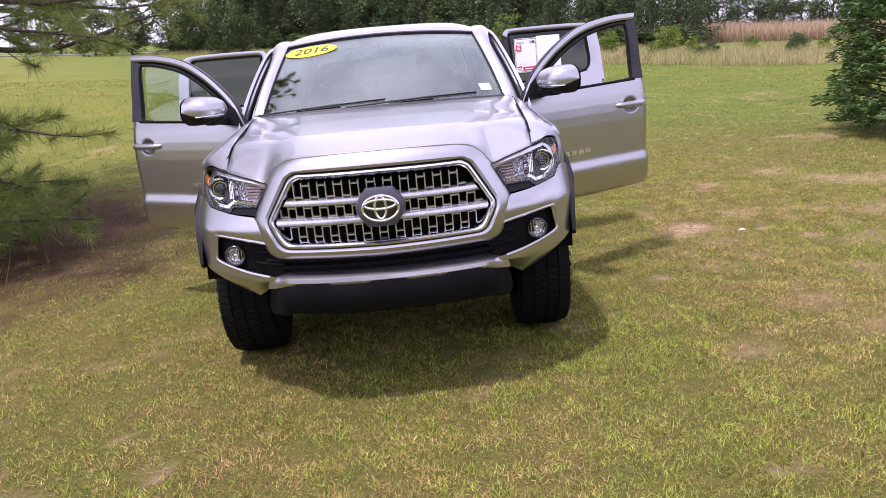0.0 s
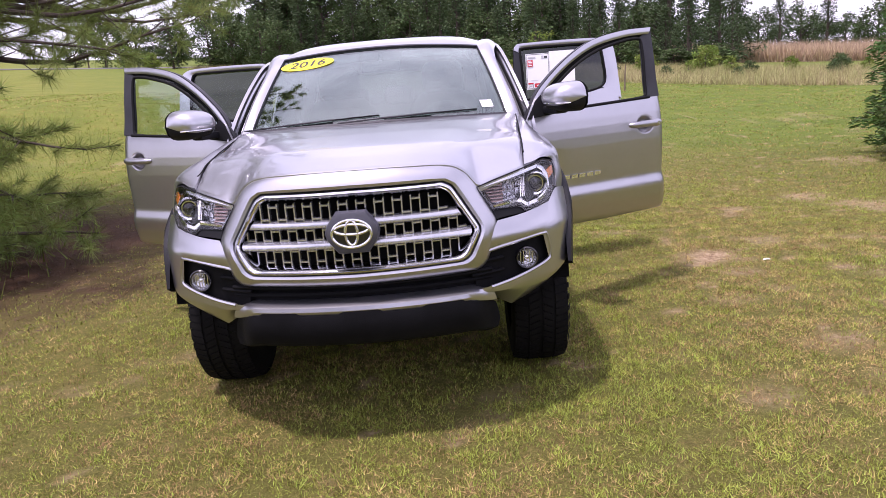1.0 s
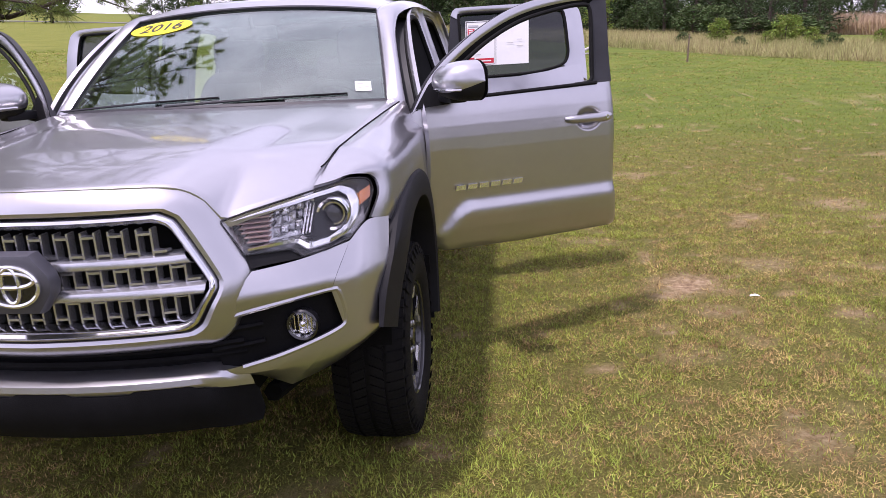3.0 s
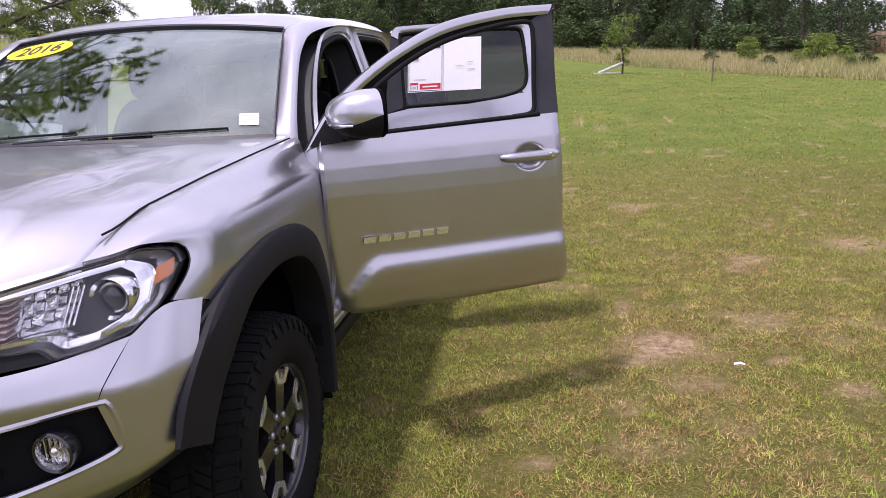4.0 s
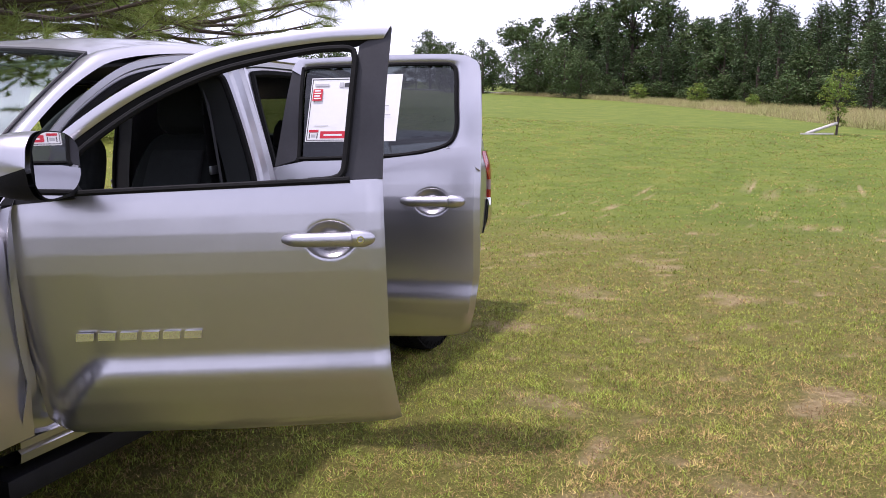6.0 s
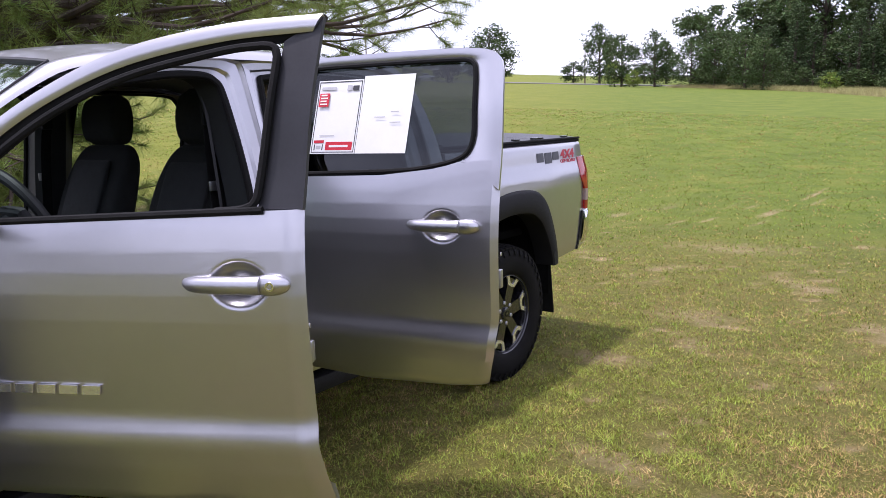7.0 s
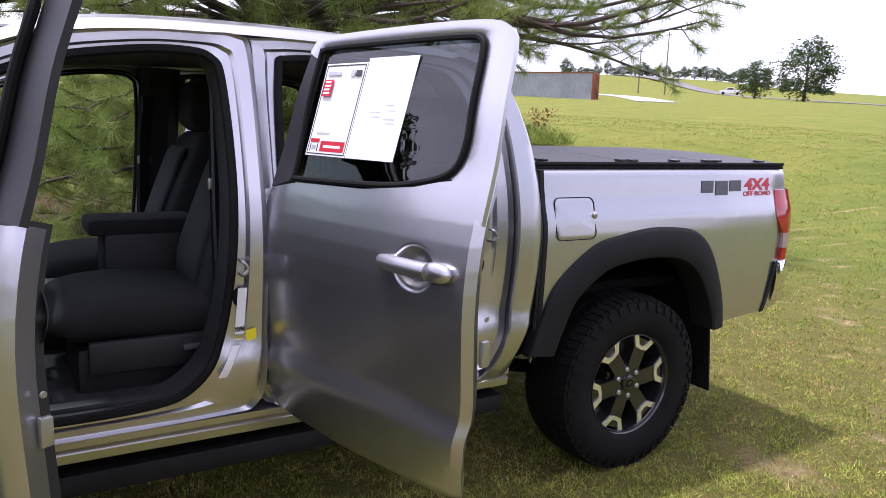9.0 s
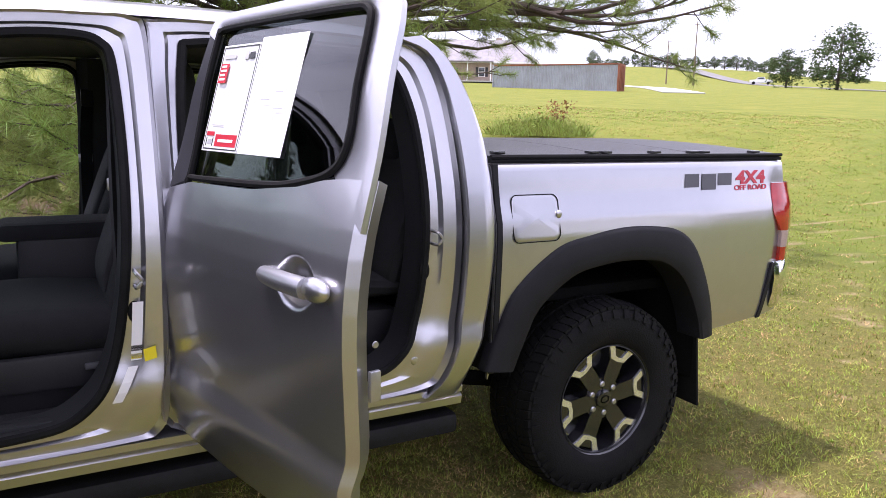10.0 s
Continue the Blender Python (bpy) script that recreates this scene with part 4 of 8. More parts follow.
def make_tread():
    M = Mesh()
    R = TYRE_R
    for k in range(66):
        a = 2 * math.pi * k / 66
        for x0, x1, tw, d in ((-0.122, -0.066, 0.12, 0), (-0.055, -0.008, -0.22, 0.4), (0.008, 0.055, 0.22, 0.1), (0.066, 0.122, -0.12, 0.5)):
            b = a + d * 2 * math.pi / 66
            hw = 0.41 * 2 * math.pi / 66
            v = []
            for x, s in ((x0, -1), (x1, 1)):
                rr = R - 0.014 if abs(x) > 0.1 else R - 0.002
                for da in (-hw, hw):
                    t = b + da + s * tw * 0.12
                    for r in (R - 0.025, rr):
                        v.append((x, r * math.cos(t), r * math.sin(t)))
            M.add(v, [(1, 3, 7, 5), (0, 1, 5, 4), (2, 6, 7, 3), (0, 2, 3, 1), (4, 5, 7, 6)])
    for k in range(40):
        a = 2 * math.pi * k / 40
        v = [(x, r * math.cos(a + d), r * math.sin(a + d)) for x, r in ((0.1355, 0.315), (0.126, 0.345)) for d in (-0.035, 0.035)]
        v += [(p[0] + 0.003, p[1], p[2]) for p in v]
        M.add(v, [(4, 5, 7, 6), (0, 1, 5, 4), (2, 6, 7, 3), (0, 4, 6, 2), (1, 3, 7, 5)])
    return M


def polar(pts, c, x0, x1):
    """A plate in the wheel's plane from (radius, degrees) corners."""
    n = len(pts)
    v = [(x, r * math.cos(radians(d + c)), r * math.sin(radians(d + c))) for x in (x1, x0) for r, d in pts]
    return v, [tuple(range(n)), tuple(range(2 * n - 1, n - 1, -1))] + [(i, i + n, (i + 1) % n + n, (i + 1) % n) for i in range(n)]


def rim_meshes():
    barrel = Mesh().lathe([(0.118, 0.212), (0.112, 0.206), (0.095, 0.198), (0.02, 0.185), (-0.10, 0.19)], (0, 0, 0), 60)
    barrel.lathe([(-0.02, 0.185), (-0.022, 0.05), (-0.02, 0.0)], (0, 0, 0), 40)
    lip = Mesh().lathe([(0.108, 0.2045), (0.113, 0.2065), (0.114, 0.2035), (0.107, 0.2015)], (0, 0, 0), 60)
    spokes, faces = Mesh(), []
    for k in range(6):
        c = 60 * k
        spokes.add(*polar([(0.03, -29), (0.085, -22), (0.120, -16), (0.150, -13.0), (0.202, -19), (0.202, 19), (0.150, 13.0), (0.120, 16), (0.085, 22), (0.03, 29)], c, 0.050, 0.098))
        O = [(0.205, -18.5), (0.180, -15.5), (0.153, -12.5), (0.145, 0), (0.153, 12.5), (0.180, 15.5), (0.205, 18.5)]
        I = [(0.205, -11.0), (0.184, -8.5), (0.165, -6.0), (0.161, 0), (0.165, 6.0), (0.184, 8.5), (0.205, 11.0)]
        faces.append(Mesh())
        for a, b, p, q in zip(O, O[1:], I, I[1:]):
            faces[-1].add(*polar([p, q, b, a], c, 0.096, 0.1035))
    hub = Mesh().lathe([(0.07, 0.085), (0.094, 0.080), (0.088, 0.050), (0.094, 0.036), (0.106, 0.033), (0.109, 0.026), (0.109, 0.0)], (0, 0, 0), 36)
    nuts = []
    for k in range(6):
        a = radians(60 * k + 30)
        nuts.append(Mesh().lathe([(0.07, 0.012), (0.100, 0.0115), (0.104, 0.008), (0.104, 0)], (0, 0.057 * math.cos(a), 0.057 * math.sin(a)), 8))
    logo = oval(0, 0, 0.018, 0.013, 0, 0.0022, 20)
    logo.v = [(0.1105, x, z) for x, _, z in logo.v]
    return barrel, lip, spokes, faces, hub, nuts, logo


def build_wheels():
    tyre, tread = make_tyre(), make_tread()
    barrel, lip, spokes, faces, hub, nuts, logo = rim_meshes()
    for hub_y, spin in ((HUB_F, 12), (HUB_R, 8)):
        for side in (1, -1):
            def sided(M):
                N = Mesh()
                N.v, N.f = list(M.v), list(M.f)
                return N.mirrored(side)
            w = part("wheel", sided(tyre), TYRE, truck, "black off-road tyre with a black and machined alloy rim")
            w.matrix_local = pose(side * 0.757, hub_y, HUB_Z, spin if side > 0 else -spin)
            link("tread", sided(tread), TYRE, w, "black rubber tread lugs", kind="stuff")
            part("rim", sided(barrel), BLACKG, w)
            part("rim_lip", sided(lip), TRIM, w)
            part("spoke_plate", sided(spokes), BLACKG, w, "gloss black rim spokes")
            for q in faces:
                part("spoke_face", sided(q), MACHINED, w, "bright machined spoke edge", smooth=False)
            part("hub_cap", sided(hub), BLACKG, w)
            part("hub_emblem", sided(logo), CHROME, w)
            for q in nuts:
                part("wheel_nut", sided(q), SATIN, w)


build_wheels()


def make_flap(hub, z0, z1, y):
    M = Mesh()
    P = between(np.stack([np.linspace(0.66, 0.885, 8), np.full(8, hub + y), np.full(8, z1)], 1), np.stack([np.linspace(0.65, 0.89, 8), np.full(8, hub + y + 0.035), np.full(8, z0)], 1), 6)
    return M.shell(P, 0.008)


both("mud_flap", lambda: make_flap(HUB_R, 0.245, 0.60, 0.425), RUBBER, "black rubber mud flap")
both("mud_flap", lambda: make_flap(HUB_F, 0.255, 0.55, 0.385), RUBBER, "black rubber mud flap")

# ---- cab ----
LAT_Z = [0.44, 0.50, 0.58, 0.64, 0.665, 0.70, 0.715, 0.80, 0.88, 0.94, 1.00, 1.05, 1.10, 1.15, 1.19, 1.30, 1.50, 1.62]
LAT_X = [0.000, 0.030, 0.056, 0.0665, 0.066, 0.0555, 0.0525, 0.0575, 0.062, 0.0645, 0.0635, 0.0595, 0.0525, 0.0425, 0.032, 0.001, -0.060, -0.097]


def lat(z):
    """How far the door skin stands outside the hinge line."""
    return np.interp(z, LAT_Z, LAT_X)


def side_x(z, inset=0.0):
    return HINGE_X + lat(z) - inset


EDGE = [(0.735, 1.485, 1.165), (0.690, 1.60, 1.272), (0.660, 1.72, 1.378), (0.625, 1.88, 1.490), (0.600, 2.02, 1.568), (0.612, 2.25, 1.606), (0.628, 2.6, 1.622), (0.628, 3.0, 1.622), (0.622, 3.3, 1.604), (0.615, 3.43, 1.578)]
RAIL = [(1.50, 1.10), (1.585, 1.225), (1.70, 1.330), (1.86, 1.440), (2.07, 1.540), (2.31, 1.583), (2.62, 1.592), (3.0, 1.590), (3.30, 1.580), (3.44, 1.545)]


def ws_point(u, v, out=0.0):
    """A place on the windscreen: u across from -1 to 1, v up from 0 to 1."""
    lo = np.array([0.715 * u, 1.375 + 0.125 * u * u, 1.188 - 0.012 * u * u])
    hi = np.array([0.598 * u, 1.990 + 0.045 * u * u, 1.598 - 0.036 * u * u])
    p = lo + (hi - lo) * v
    n = np.array([0.12 * u, -0.56, 0.82])
    return p + n * (0.016 * 4 * v * (1 - v) + 0.0 + out)


def make_roof_rail():
    A = curve([(0.722, 1.485, 1.12)] + [tuple(ws_point(1.0, v, 0.005)) for v in np.linspace(0, 1, 7)] + EDGE[5:], 60)
    r = curve(RAIL, 60)
    B = np.stack([side_x(r[:, 1], 0.022), r[:, 0], r[:, 1]], 1)
    B = A + (B - A) * (0.50 + 0.45 * ss((B[:, 1:2] - 1.85) / 0.5))
    rows = []
    for t in np.linspace(0, 1, 7):
        R = A + (B - A) * t
        R[:, 2] += 0.020 * math.sin(math.pi * t)
        R[:, 0] += 0.012 * math.sin(math.pi * t)
        rows.append(R)
    rows.append(B + [-0.03, 0, -0.004])
    return Mesh().grid(rows)


both("roof_rail", make_roof_rail, PAINT, "silver windscreen pillar and roof rail")

F_OUT = [(1.52, 0.50), (1.49, 0.70), (1.475, 0.95), (1.50, 1.10), (1.585, 1.225), (1.70, 1.33), (1.86, 1.44), (2.07, 1.54), (2.31, 1.583), (2.50, 1.592), (2.60, 1.59), (2.632, 1.54), (2.634, 1.2), (2.634, 0.9), (2.632, 0.65), (2.61, 0.52), (2.50, 0.495), (2.0, 0.49)]
F_IN = [(1.64, 0.57), (1.575, 0.72), (1.565, 0.95), (1.585, 1.09), (1.655, 1.20), (1.75, 1.30), (1.89, 1.395), (2.08, 1.485), (2.31, 1.53), (2.46, 1.538), (2.525, 1.52), (2.548, 1.46), (2.555, 1.2), (2.54, 0.92), (2.50, 0.70), (2.42, 0.585), (2.30, 0.548), (2.0, 0.545)]
R_OUT = [(2.634, 0.52), (2.634, 0.8), (2.634, 1.2), (2.634, 1.54), (2.66, 1.588), (3.0, 1.59), (3.30, 1.58), (3.42, 1.555), (3.475, 1.47), (3.50, 1.3), (3.505, 1.0), (3.495, 0.75), (3.46, 0.56), (3.38, 0.50), (3.0, 0.49)]
R_IN = [(2.74, 0.60), (2.70, 0.8), (2.70, 1.2), (2.72, 1.49), (2.76, 1.535), (3.0, 1.54), (3.25, 1.532), (3.33, 1.50), (3.372, 1.42), (3.395, 1.28), (3.40, 1.0), (3.375, 0.75), (3.32, 0.62), (3.22, 0.565), (3.0, 0.55)]


def loop(pts, n=6):
    """A closed smooth line with n points for each corner given."""
    P = np.array(pts, float)
    k = len(P)
    out = []
    for i in range(k):
        a, b, c, e = P[i - 1], P[i], P[(i + 1) % k], P[(i + 2) % k]
        for t in np.linspace(0, 1, n, endpoint=False):
            out.append(0.5 * (2 * b + (c - a) * t + (2 * a - 5 * b + 4 * c - e) * t * t + (3 * b - a - 3 * c + e) * t ** 3))
    return np.array(out)


def ring_row(o, i, t, inset):
    R = o + (i - o) * t
    return np.stack([side_x(R[:, 1], inset), R[:, 0], R[:, 1]], 1)


def make_aperture(out, inn, dark):
    o, i = loop(out), loop(inn)
    prof = [(0.97, 0.062), (1.0, 0.075), (1.02, 0.12), (1.10, 0.19)] if dark else [(0, 0.022), (0.10, 0.040), (0.50, 0.046), (0.62, 0.058), (0.99, 0.064), (1.0, 0.074)]
    rows = [ring_row(o, i, t, d) for t, d in prof]
    rows = [np.vstack([r, r[:1]]) for r in rows]
    return Mesh().grid(rows)


def make_seal(inn):
    p = loop(inn)
    return Mesh().tube(np.stack([side_x(p[:, 1], 0.062), p[:, 0], p[:, 1]], 1), 0.013, 7, close=True)


for o, i in ((F_OUT, F_IN), (R_OUT, R_IN)):
    both("door_frame", lambda: make_aperture(o, i, False), PAINT, "silver door opening frame")
    both("door_frame_trim", lambda: make_aperture(o, i, True), INNER, "dark inner door frame trim")
    both("door_frame_seal", lambda: make_seal(i), RUBBER, "black rubber door seal")

CAB_BACK = [(0.47, 3.520), (0.55, 3.545), (0.72, 3.600), (0.95, 3.618), (1.15, 3.612), (1.30, 3.598), (1.45, 3.555), (1.55, 3.495), (1.60, 3.43)]
CAB_DOOR = [(0.47, 3.40), (0.55, 3.462), (0.72, 3.500), (0.95, 3.512), (1.15, 3.512), (1.30, 3.505), (1.45, 3.483), (1.55, 3.435), (1.585, 3.34)]


def make_cab_corner():
    z = np.linspace(0, 1, 40)
    A, B = curve(CAB_DOOR, 40), curve(CAB_BACK, 40)
    rows = []
    rows.append(np.stack([side_x(A[:, 0], 0.035), A[:, 1] - 0.004, A[:, 0]], 1))
    for t in (0.0, 0.06, 0.3, 0.6, 0.85):
        R = A + (B - A) * t
        rows.append(np.stack([side_x(R[:, 0], 0.006 if t == 0 else 0), R[:, 1], R[:, 0]], 1))
    for dx, dy in ((0.010, 0.0), (0.035, 0.012), (0.08, 0.018), (0.22, 0.02)):
        rows.append(np.stack([side_x(B[:, 0], dx), B[:, 1] + dy, B[:, 0]], 1))
    return Mesh().grid(rows)


both("cab_corner", make_cab_corner, PAINT, "silver rear cab corner")


def make_rocker():
    ys = np.linspace(1.48, 3.545, 40)
    rows = [np.stack([np.full(40, x), ys, np.full(40, z)], 1) for x, z in ((0.80, 0.545), (0.80, 0.505), (0.838, 0.498), (0.850, 0.488), (0.848, 0.468), (0.835, 0.462), (0.848, 0.452), (0.842, 0.425), (0.80, 0.405), (0.70, 0.40))]
    return Mesh().grid(rows)


both("rocker_panel", make_rocker, PAINT, "silver door sill")
both("rocker_guard", lambda: Mesh().box((0.765, 2.50, 0.345), (0.11, 2.10, 0.07), 0.02), BLACKP, "black side rail under the sill")
both("rail_bracket", lambda: Mesh().box((0.70, 3.30, 0.33), (0.12, 0.06, 0.05), 0.01), BLACKP)


def make_roof():
    ys = [1.985, 2.03, 2.12, 2.35, 2.7, 3.05, 3.30, 3.42, 3.49, 3.535]
    zc = [1.600, 1.622, 1.645, 1.668, 1.678, 1.672, 1.655, 1.632, 1.600, 1.555]
    e = curve(EDGE, 200)
    C = []
    for y, z in zip(ys, zc):
        k = int(np.argmin(np.abs(e[:, 1] - min(y + 0.03, 3.43))))
        ex, ez = e[k][0], min(e[k][2], z - 0.006)
        row = []
        for u in np.linspace(-1, 1, 15):
            a = abs(u)
            row.append((u * (ex + 0.004), y + 0.045 * a ** 2 * (1 if y < 2.2 else (-0.6 if y > 3.4 else 0)), z + (ez - z) * (0.35 * a ** 2 + 0.65 * a ** 6)))
        C.append(row)
    return Mesh().shell(patch(C, 44, 49)[:, ::-1], 0.01)


part("roof", make_roof(), PAINT, truck, "silver cab roof")


def ws_sheet(u0, u1, v0, v1, nu, nv, out=0.0):
    return np.array([[ws_point(u, v, out) for u in np.linspace(u0, u1, nu)] for v in np.linspace(v0, v1, nv)])


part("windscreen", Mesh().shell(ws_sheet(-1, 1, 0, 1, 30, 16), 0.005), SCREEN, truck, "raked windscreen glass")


def make_ws_seal():
    M = Mesh()
    for u0, u1, v0, v1 in ((-1, 1, -0.02, 0.002), (-1, 1, 0.990, 1.01), (-0.999, -0.993, 0, 1), (0.993, 0.999, 0, 1)):
        M.shell(ws_sheet(u0, u1, v0, v1, 24, 12, 0.003), 0.012)
    return M


part("windscreen_seal", make_ws_seal(), TRIM, truck)


def make_cowl():
    rows = []
    for t, dz in ((0, -0.02), (0.0, 0.0), (0.5, -0.004), (1.0, -0.012), (1.0, -0.05)):
        row = []
        for u in np.linspace(-0.95, 0.95, 30):
            a, b = np.array([0.735 * u, 1.395 + 0.105 * abs(u) ** 2.5, 1.176]), ws_point(u, 0.02)
            p = a + (b - a) * t
            row.append((p[0], p[1], p[2] + dz + (-0.012 if t == 0 else 0)))
        rows.append(row)
    return Mesh().grid(rows)


part("cowl", make_cowl(), BLACKP, truck)
for u0, v0, u1, v1 in ((0.05, 0.035, 0.78, 0.105), (-0.72, 0.035, 0.02, 0.115)):
    p = np.array([ws_point(u0 + (u1 - u0) * t, v0 + 0.4 * (v1 - v0) * t, 0.009) for t in np.linspace(0, 1, 14)])
    wp = part("wiper", Mesh().tube(p, 0.0045, 6), RUBBER, truck, "black windscreen wiper")
    q = np.array([ws_point(u0 - 0.35 + (0.05 + 0.5 * (u1 - u0) + 0.3) * t, 0.0 + 0.6 * (0.5 * (v0 + v1)) * t, 0.015) for t in np.linspace(0, 1, 8)])
    part("wiper_arm", Mesh().tube(q, 0.0055, 6), TRIM, wp)


def text_mesh(body, size, place, bold=0.0, shear=0.0, sx=1.0):
    """The built-in font as a mesh; place(u, v, w) sets it into space."""
    c = bpy.data.curves.new("text", "FONT")
    c.body, c.size, c.align_x, c.align_y, c.extrude, c.offset, c.shear, c.resolution_u = body, size, "CENTER", "CENTER", 0.0006, bold, shear, 3
    ob = bpy.data.objects.new("text", c)
    me = bpy.data.meshes.new_from_object(ob)
    M = Mesh()
    M.add([place(q.co.x * sx, q.co.y, q.co.z) for q in me.vertices], [tuple(q.vertices) for q in me.polygons])
    bpy.data.objects.remove(ob)
    bpy.data.curves.remove(c)
    bpy.data.meshes.remove(me)
    return M


def ws_frame(u, v, out):
    """A flat frame on the windscreen round a point, for stickers."""
    o = Vector(ws_point(u, v))
    ex = (Vector(ws_point(u + 0.02, v)) - Vector(ws_point(u - 0.02, v))).normalized()
    ey = (Vector(ws_point(u, v + 0.02)) - Vector(ws_point(u, v - 0.02)))
    ey = (ey - ex * ey.dot(ex)).normalized()
    ez = ex.cross(ey)
    return lambda a, b, w: tuple(o + ex * a + ey * b + ez * (w + out))


def ellipse(a, b, n=40):
    return [(a * math.cos(t), b * math.sin(t)) for t in np.linspace(0, 2 * math.pi, n, endpoint=False)]


fr = ws_frame(-0.715, 0.860, 0.006)
st = part("year_sticker", Mesh().prism(ellipse(0.168, 0.062), fr, 0.001), YELLOW, truck, "yellow oval year sticker reading 2016", smooth=False)
part("sticker_year", text_mesh("2016", 0.092, lambda a, b, w: fr(a, b, w + 0.002), 0.001, 0.15, 1.25), BLACKINK, st, smooth=False)
fr2 = ws_frame(0.870, 0.13, 0.006)
ins = part("inspection_sticker", Mesh().prism([(-0.034, -0.030), (0.034, -0.030), (0.034, 0.030), (-0.034, 0.030)], fr2, 0.001), PAPER, truck, "white inspection sticker", smooth=False)
for k, (a, b, w, h) in enumerate(((-0.012, 0.018, 0.03, 0.008), (0.014, 0.018, 0.012, 0.008), (0.0, -0.004, 0.002, 0.045), (0.016, -0.006, 0.02, 0.008), (-0.016, -0.012, 0.02, 0.008))):
    part("sticker_mark", Mesh().prism([(a - w / 2, b - h / 2), (a + w / 2, b - h / 2), (a + w / 2, b + h / 2), (a - w / 2, b + h / 2)], lambda p, q, r: fr2(p, q, r + 0.0015), 0.0005), GREYINK, ins, smooth=False)


# rear wall of the cab with its window
def make_cab_back():
    M = Mesh()

    def sheet(x0, x1, z0, z1):
        rows = []
        for z in np.linspace(z0, z1, 6):
            y = np.interp(z, [c[0] for c in CAB_BACK], [c[1] for c in CAB_BACK]) + 0.012
            rows.append([(x, y + 0.012 - 0.02 * (x / 0.8) ** 2, z) for x in np.linspace(x0, x1, 14)])
        M.shell(np.array(rows), 0.02)

    sheet(-0.70, 0.70, 0.45, 1.14)
    sheet(-0.60, 0.60, 1.47, 1.58)
    sheet(-0.68, -0.54, 1.14, 1.47)
    sheet(0.54, 0.68, 1.14, 1.47)
    return M


part("cab_back", make_cab_back(), PAINT, truck)
P = np.array([[(x, np.interp(z, [c[0] for c in CAB_BACK], [c[1] for c in CAB_BACK]) + 0.01, z) for x in np.linspace(-0.55, 0.55, 10)] for z in np.linspace(1.13, 1.48, 6)])
part("rear_window", Mesh().shell(P, 0.005), PRIVACY, truck, "tinted rear cab window")

# ---- cargo bed ----
BED_Z = [0.48, 0.60, 0.75, 0.88, 0.97, 1.03, 1.07, 1.11, 1.16, 1.195]
BED_X = [0.862, 0.882, 0.890, 0.894, 0.896, 0.890, 0.876, 0.864, 0.857, 0.850]


def bed_x(y, z):
    return np.interp(z, BED_Z, BED_X) - 0.022 * ss((y - 4.55) / 0.55) - 0.030 * ss((y - 4.95) / 0.2)


def make_bed_side():
    ys = sorted(set(list(np.linspace(3.632, 5.10, 64)) + [HUB_R + a for a, _ in ARCH]))
    rows = []
    for y in ys:
        zl = max(float(arch_z(y, HUB_R)), np.interp(y, [3.63, 3.9, 4.5, 5.1], [0.50, 0.50, 0.535, 0.575]))
        row = [(float(bed_x(y, z)), y, z) for z in np.linspace(zl, 1.185, 26)]
        x = float(bed_x(y, 1.195))
        row += [(x - 0.001, y, 1.198), (x - 0.008, y, 1.207), (x - 0.03, y, 1.210), (x - 0.07, y, 1.208)]
        rows.append(row)
    return Mesh().shell(np.array(rows), 0.012)


both("bed_side", make_bed_side, PAINT, "silver cargo bed side")


def make_bed_front():
    z = np.linspace(0.52, 1.21, 12)
    rows = [np.stack([bed_x(3.64, z) - d, np.full(12, 3.632 + e), z], 1) for d, e in ((-0.004, 0.02), (-0.006, 0.0), (0.03, -0.006), (0.10, 0.0), (0.10, 0.03))]
    return Mesh().grid(rows)


both("bed_front_moulding", make_bed_front, BLACKP, "black strip on the front edge of the bed")


def make_bed_wall():
    return Mesh().box((0, 3.68, 0.86), (1.60, 0.03, 0.66), 0.004)


part("bed_front_wall", make_bed_wall(), UNDER, truck)


def make_tailgate():
    M = Mesh()
    rows = []
    for z in np.linspace(0.60, 1.205, 14):
        b = 0.015 * math.sin(math.pi * (z - 0.6) / 0.6)
        rows.append([(x, 5.125 + b - 0.012 * (x / 0.75) ** 2, z) for x in np.linspace(-0.742, 0.742, 20)])
    return M.shell(np.array(rows), 0.05)


part("tailgate", make_tailgate(), PAINT, truck, "closed silver tailgate")


def make_tail(kind):
    """The corner lamp, wrapped from the side to the back."""
    z0, z1 = {"red": (0.925, 1.120), "clear": (0.855, 0.925), "low": (0.800, 0.855)}[kind]
    rows = []
    for z in np.linspace(z0, z1, 8):
        k = (z - 0.80) / 0.32
        y0 = 5.045 - 0.065 * ss((z - 0.90) / 0.12) + 0.012 * ss((z - 1.05) / 0.07)
        x = float(bed_x(5.0, z)) + 0.006
        row = [(x - 0.03, y0 + 0.004, z), (x, y0, z), (x + 0.004, (y0 + 5.09) / 2, z), (x - 0.006, 5.092, z), (x - 0.022, 5.122, z), (x - 0.055, 5.142, z), (x - 0.12, 5.148, z), (x - 0.12, 5.11, z)]
        rows.append(row)
    M = Mesh().grid(rows)
    for r, flip in ((rows[0], False), (rows[-1], True)):
        M.add(r, [tuple(range(8)) if flip else tuple(range(8))[::-1]])
    return M


for side in (1, -1):
    tl = part("tail_light", make_tail("red").mirrored(side), REDLENS, truck, "red corner tail light")
    part("reversing_lens", make_tail("clear").mirrored(side), REDPALE, tl)
    part("lower_lens", make_tail("low").mirrored(side), REDLENS, tl)


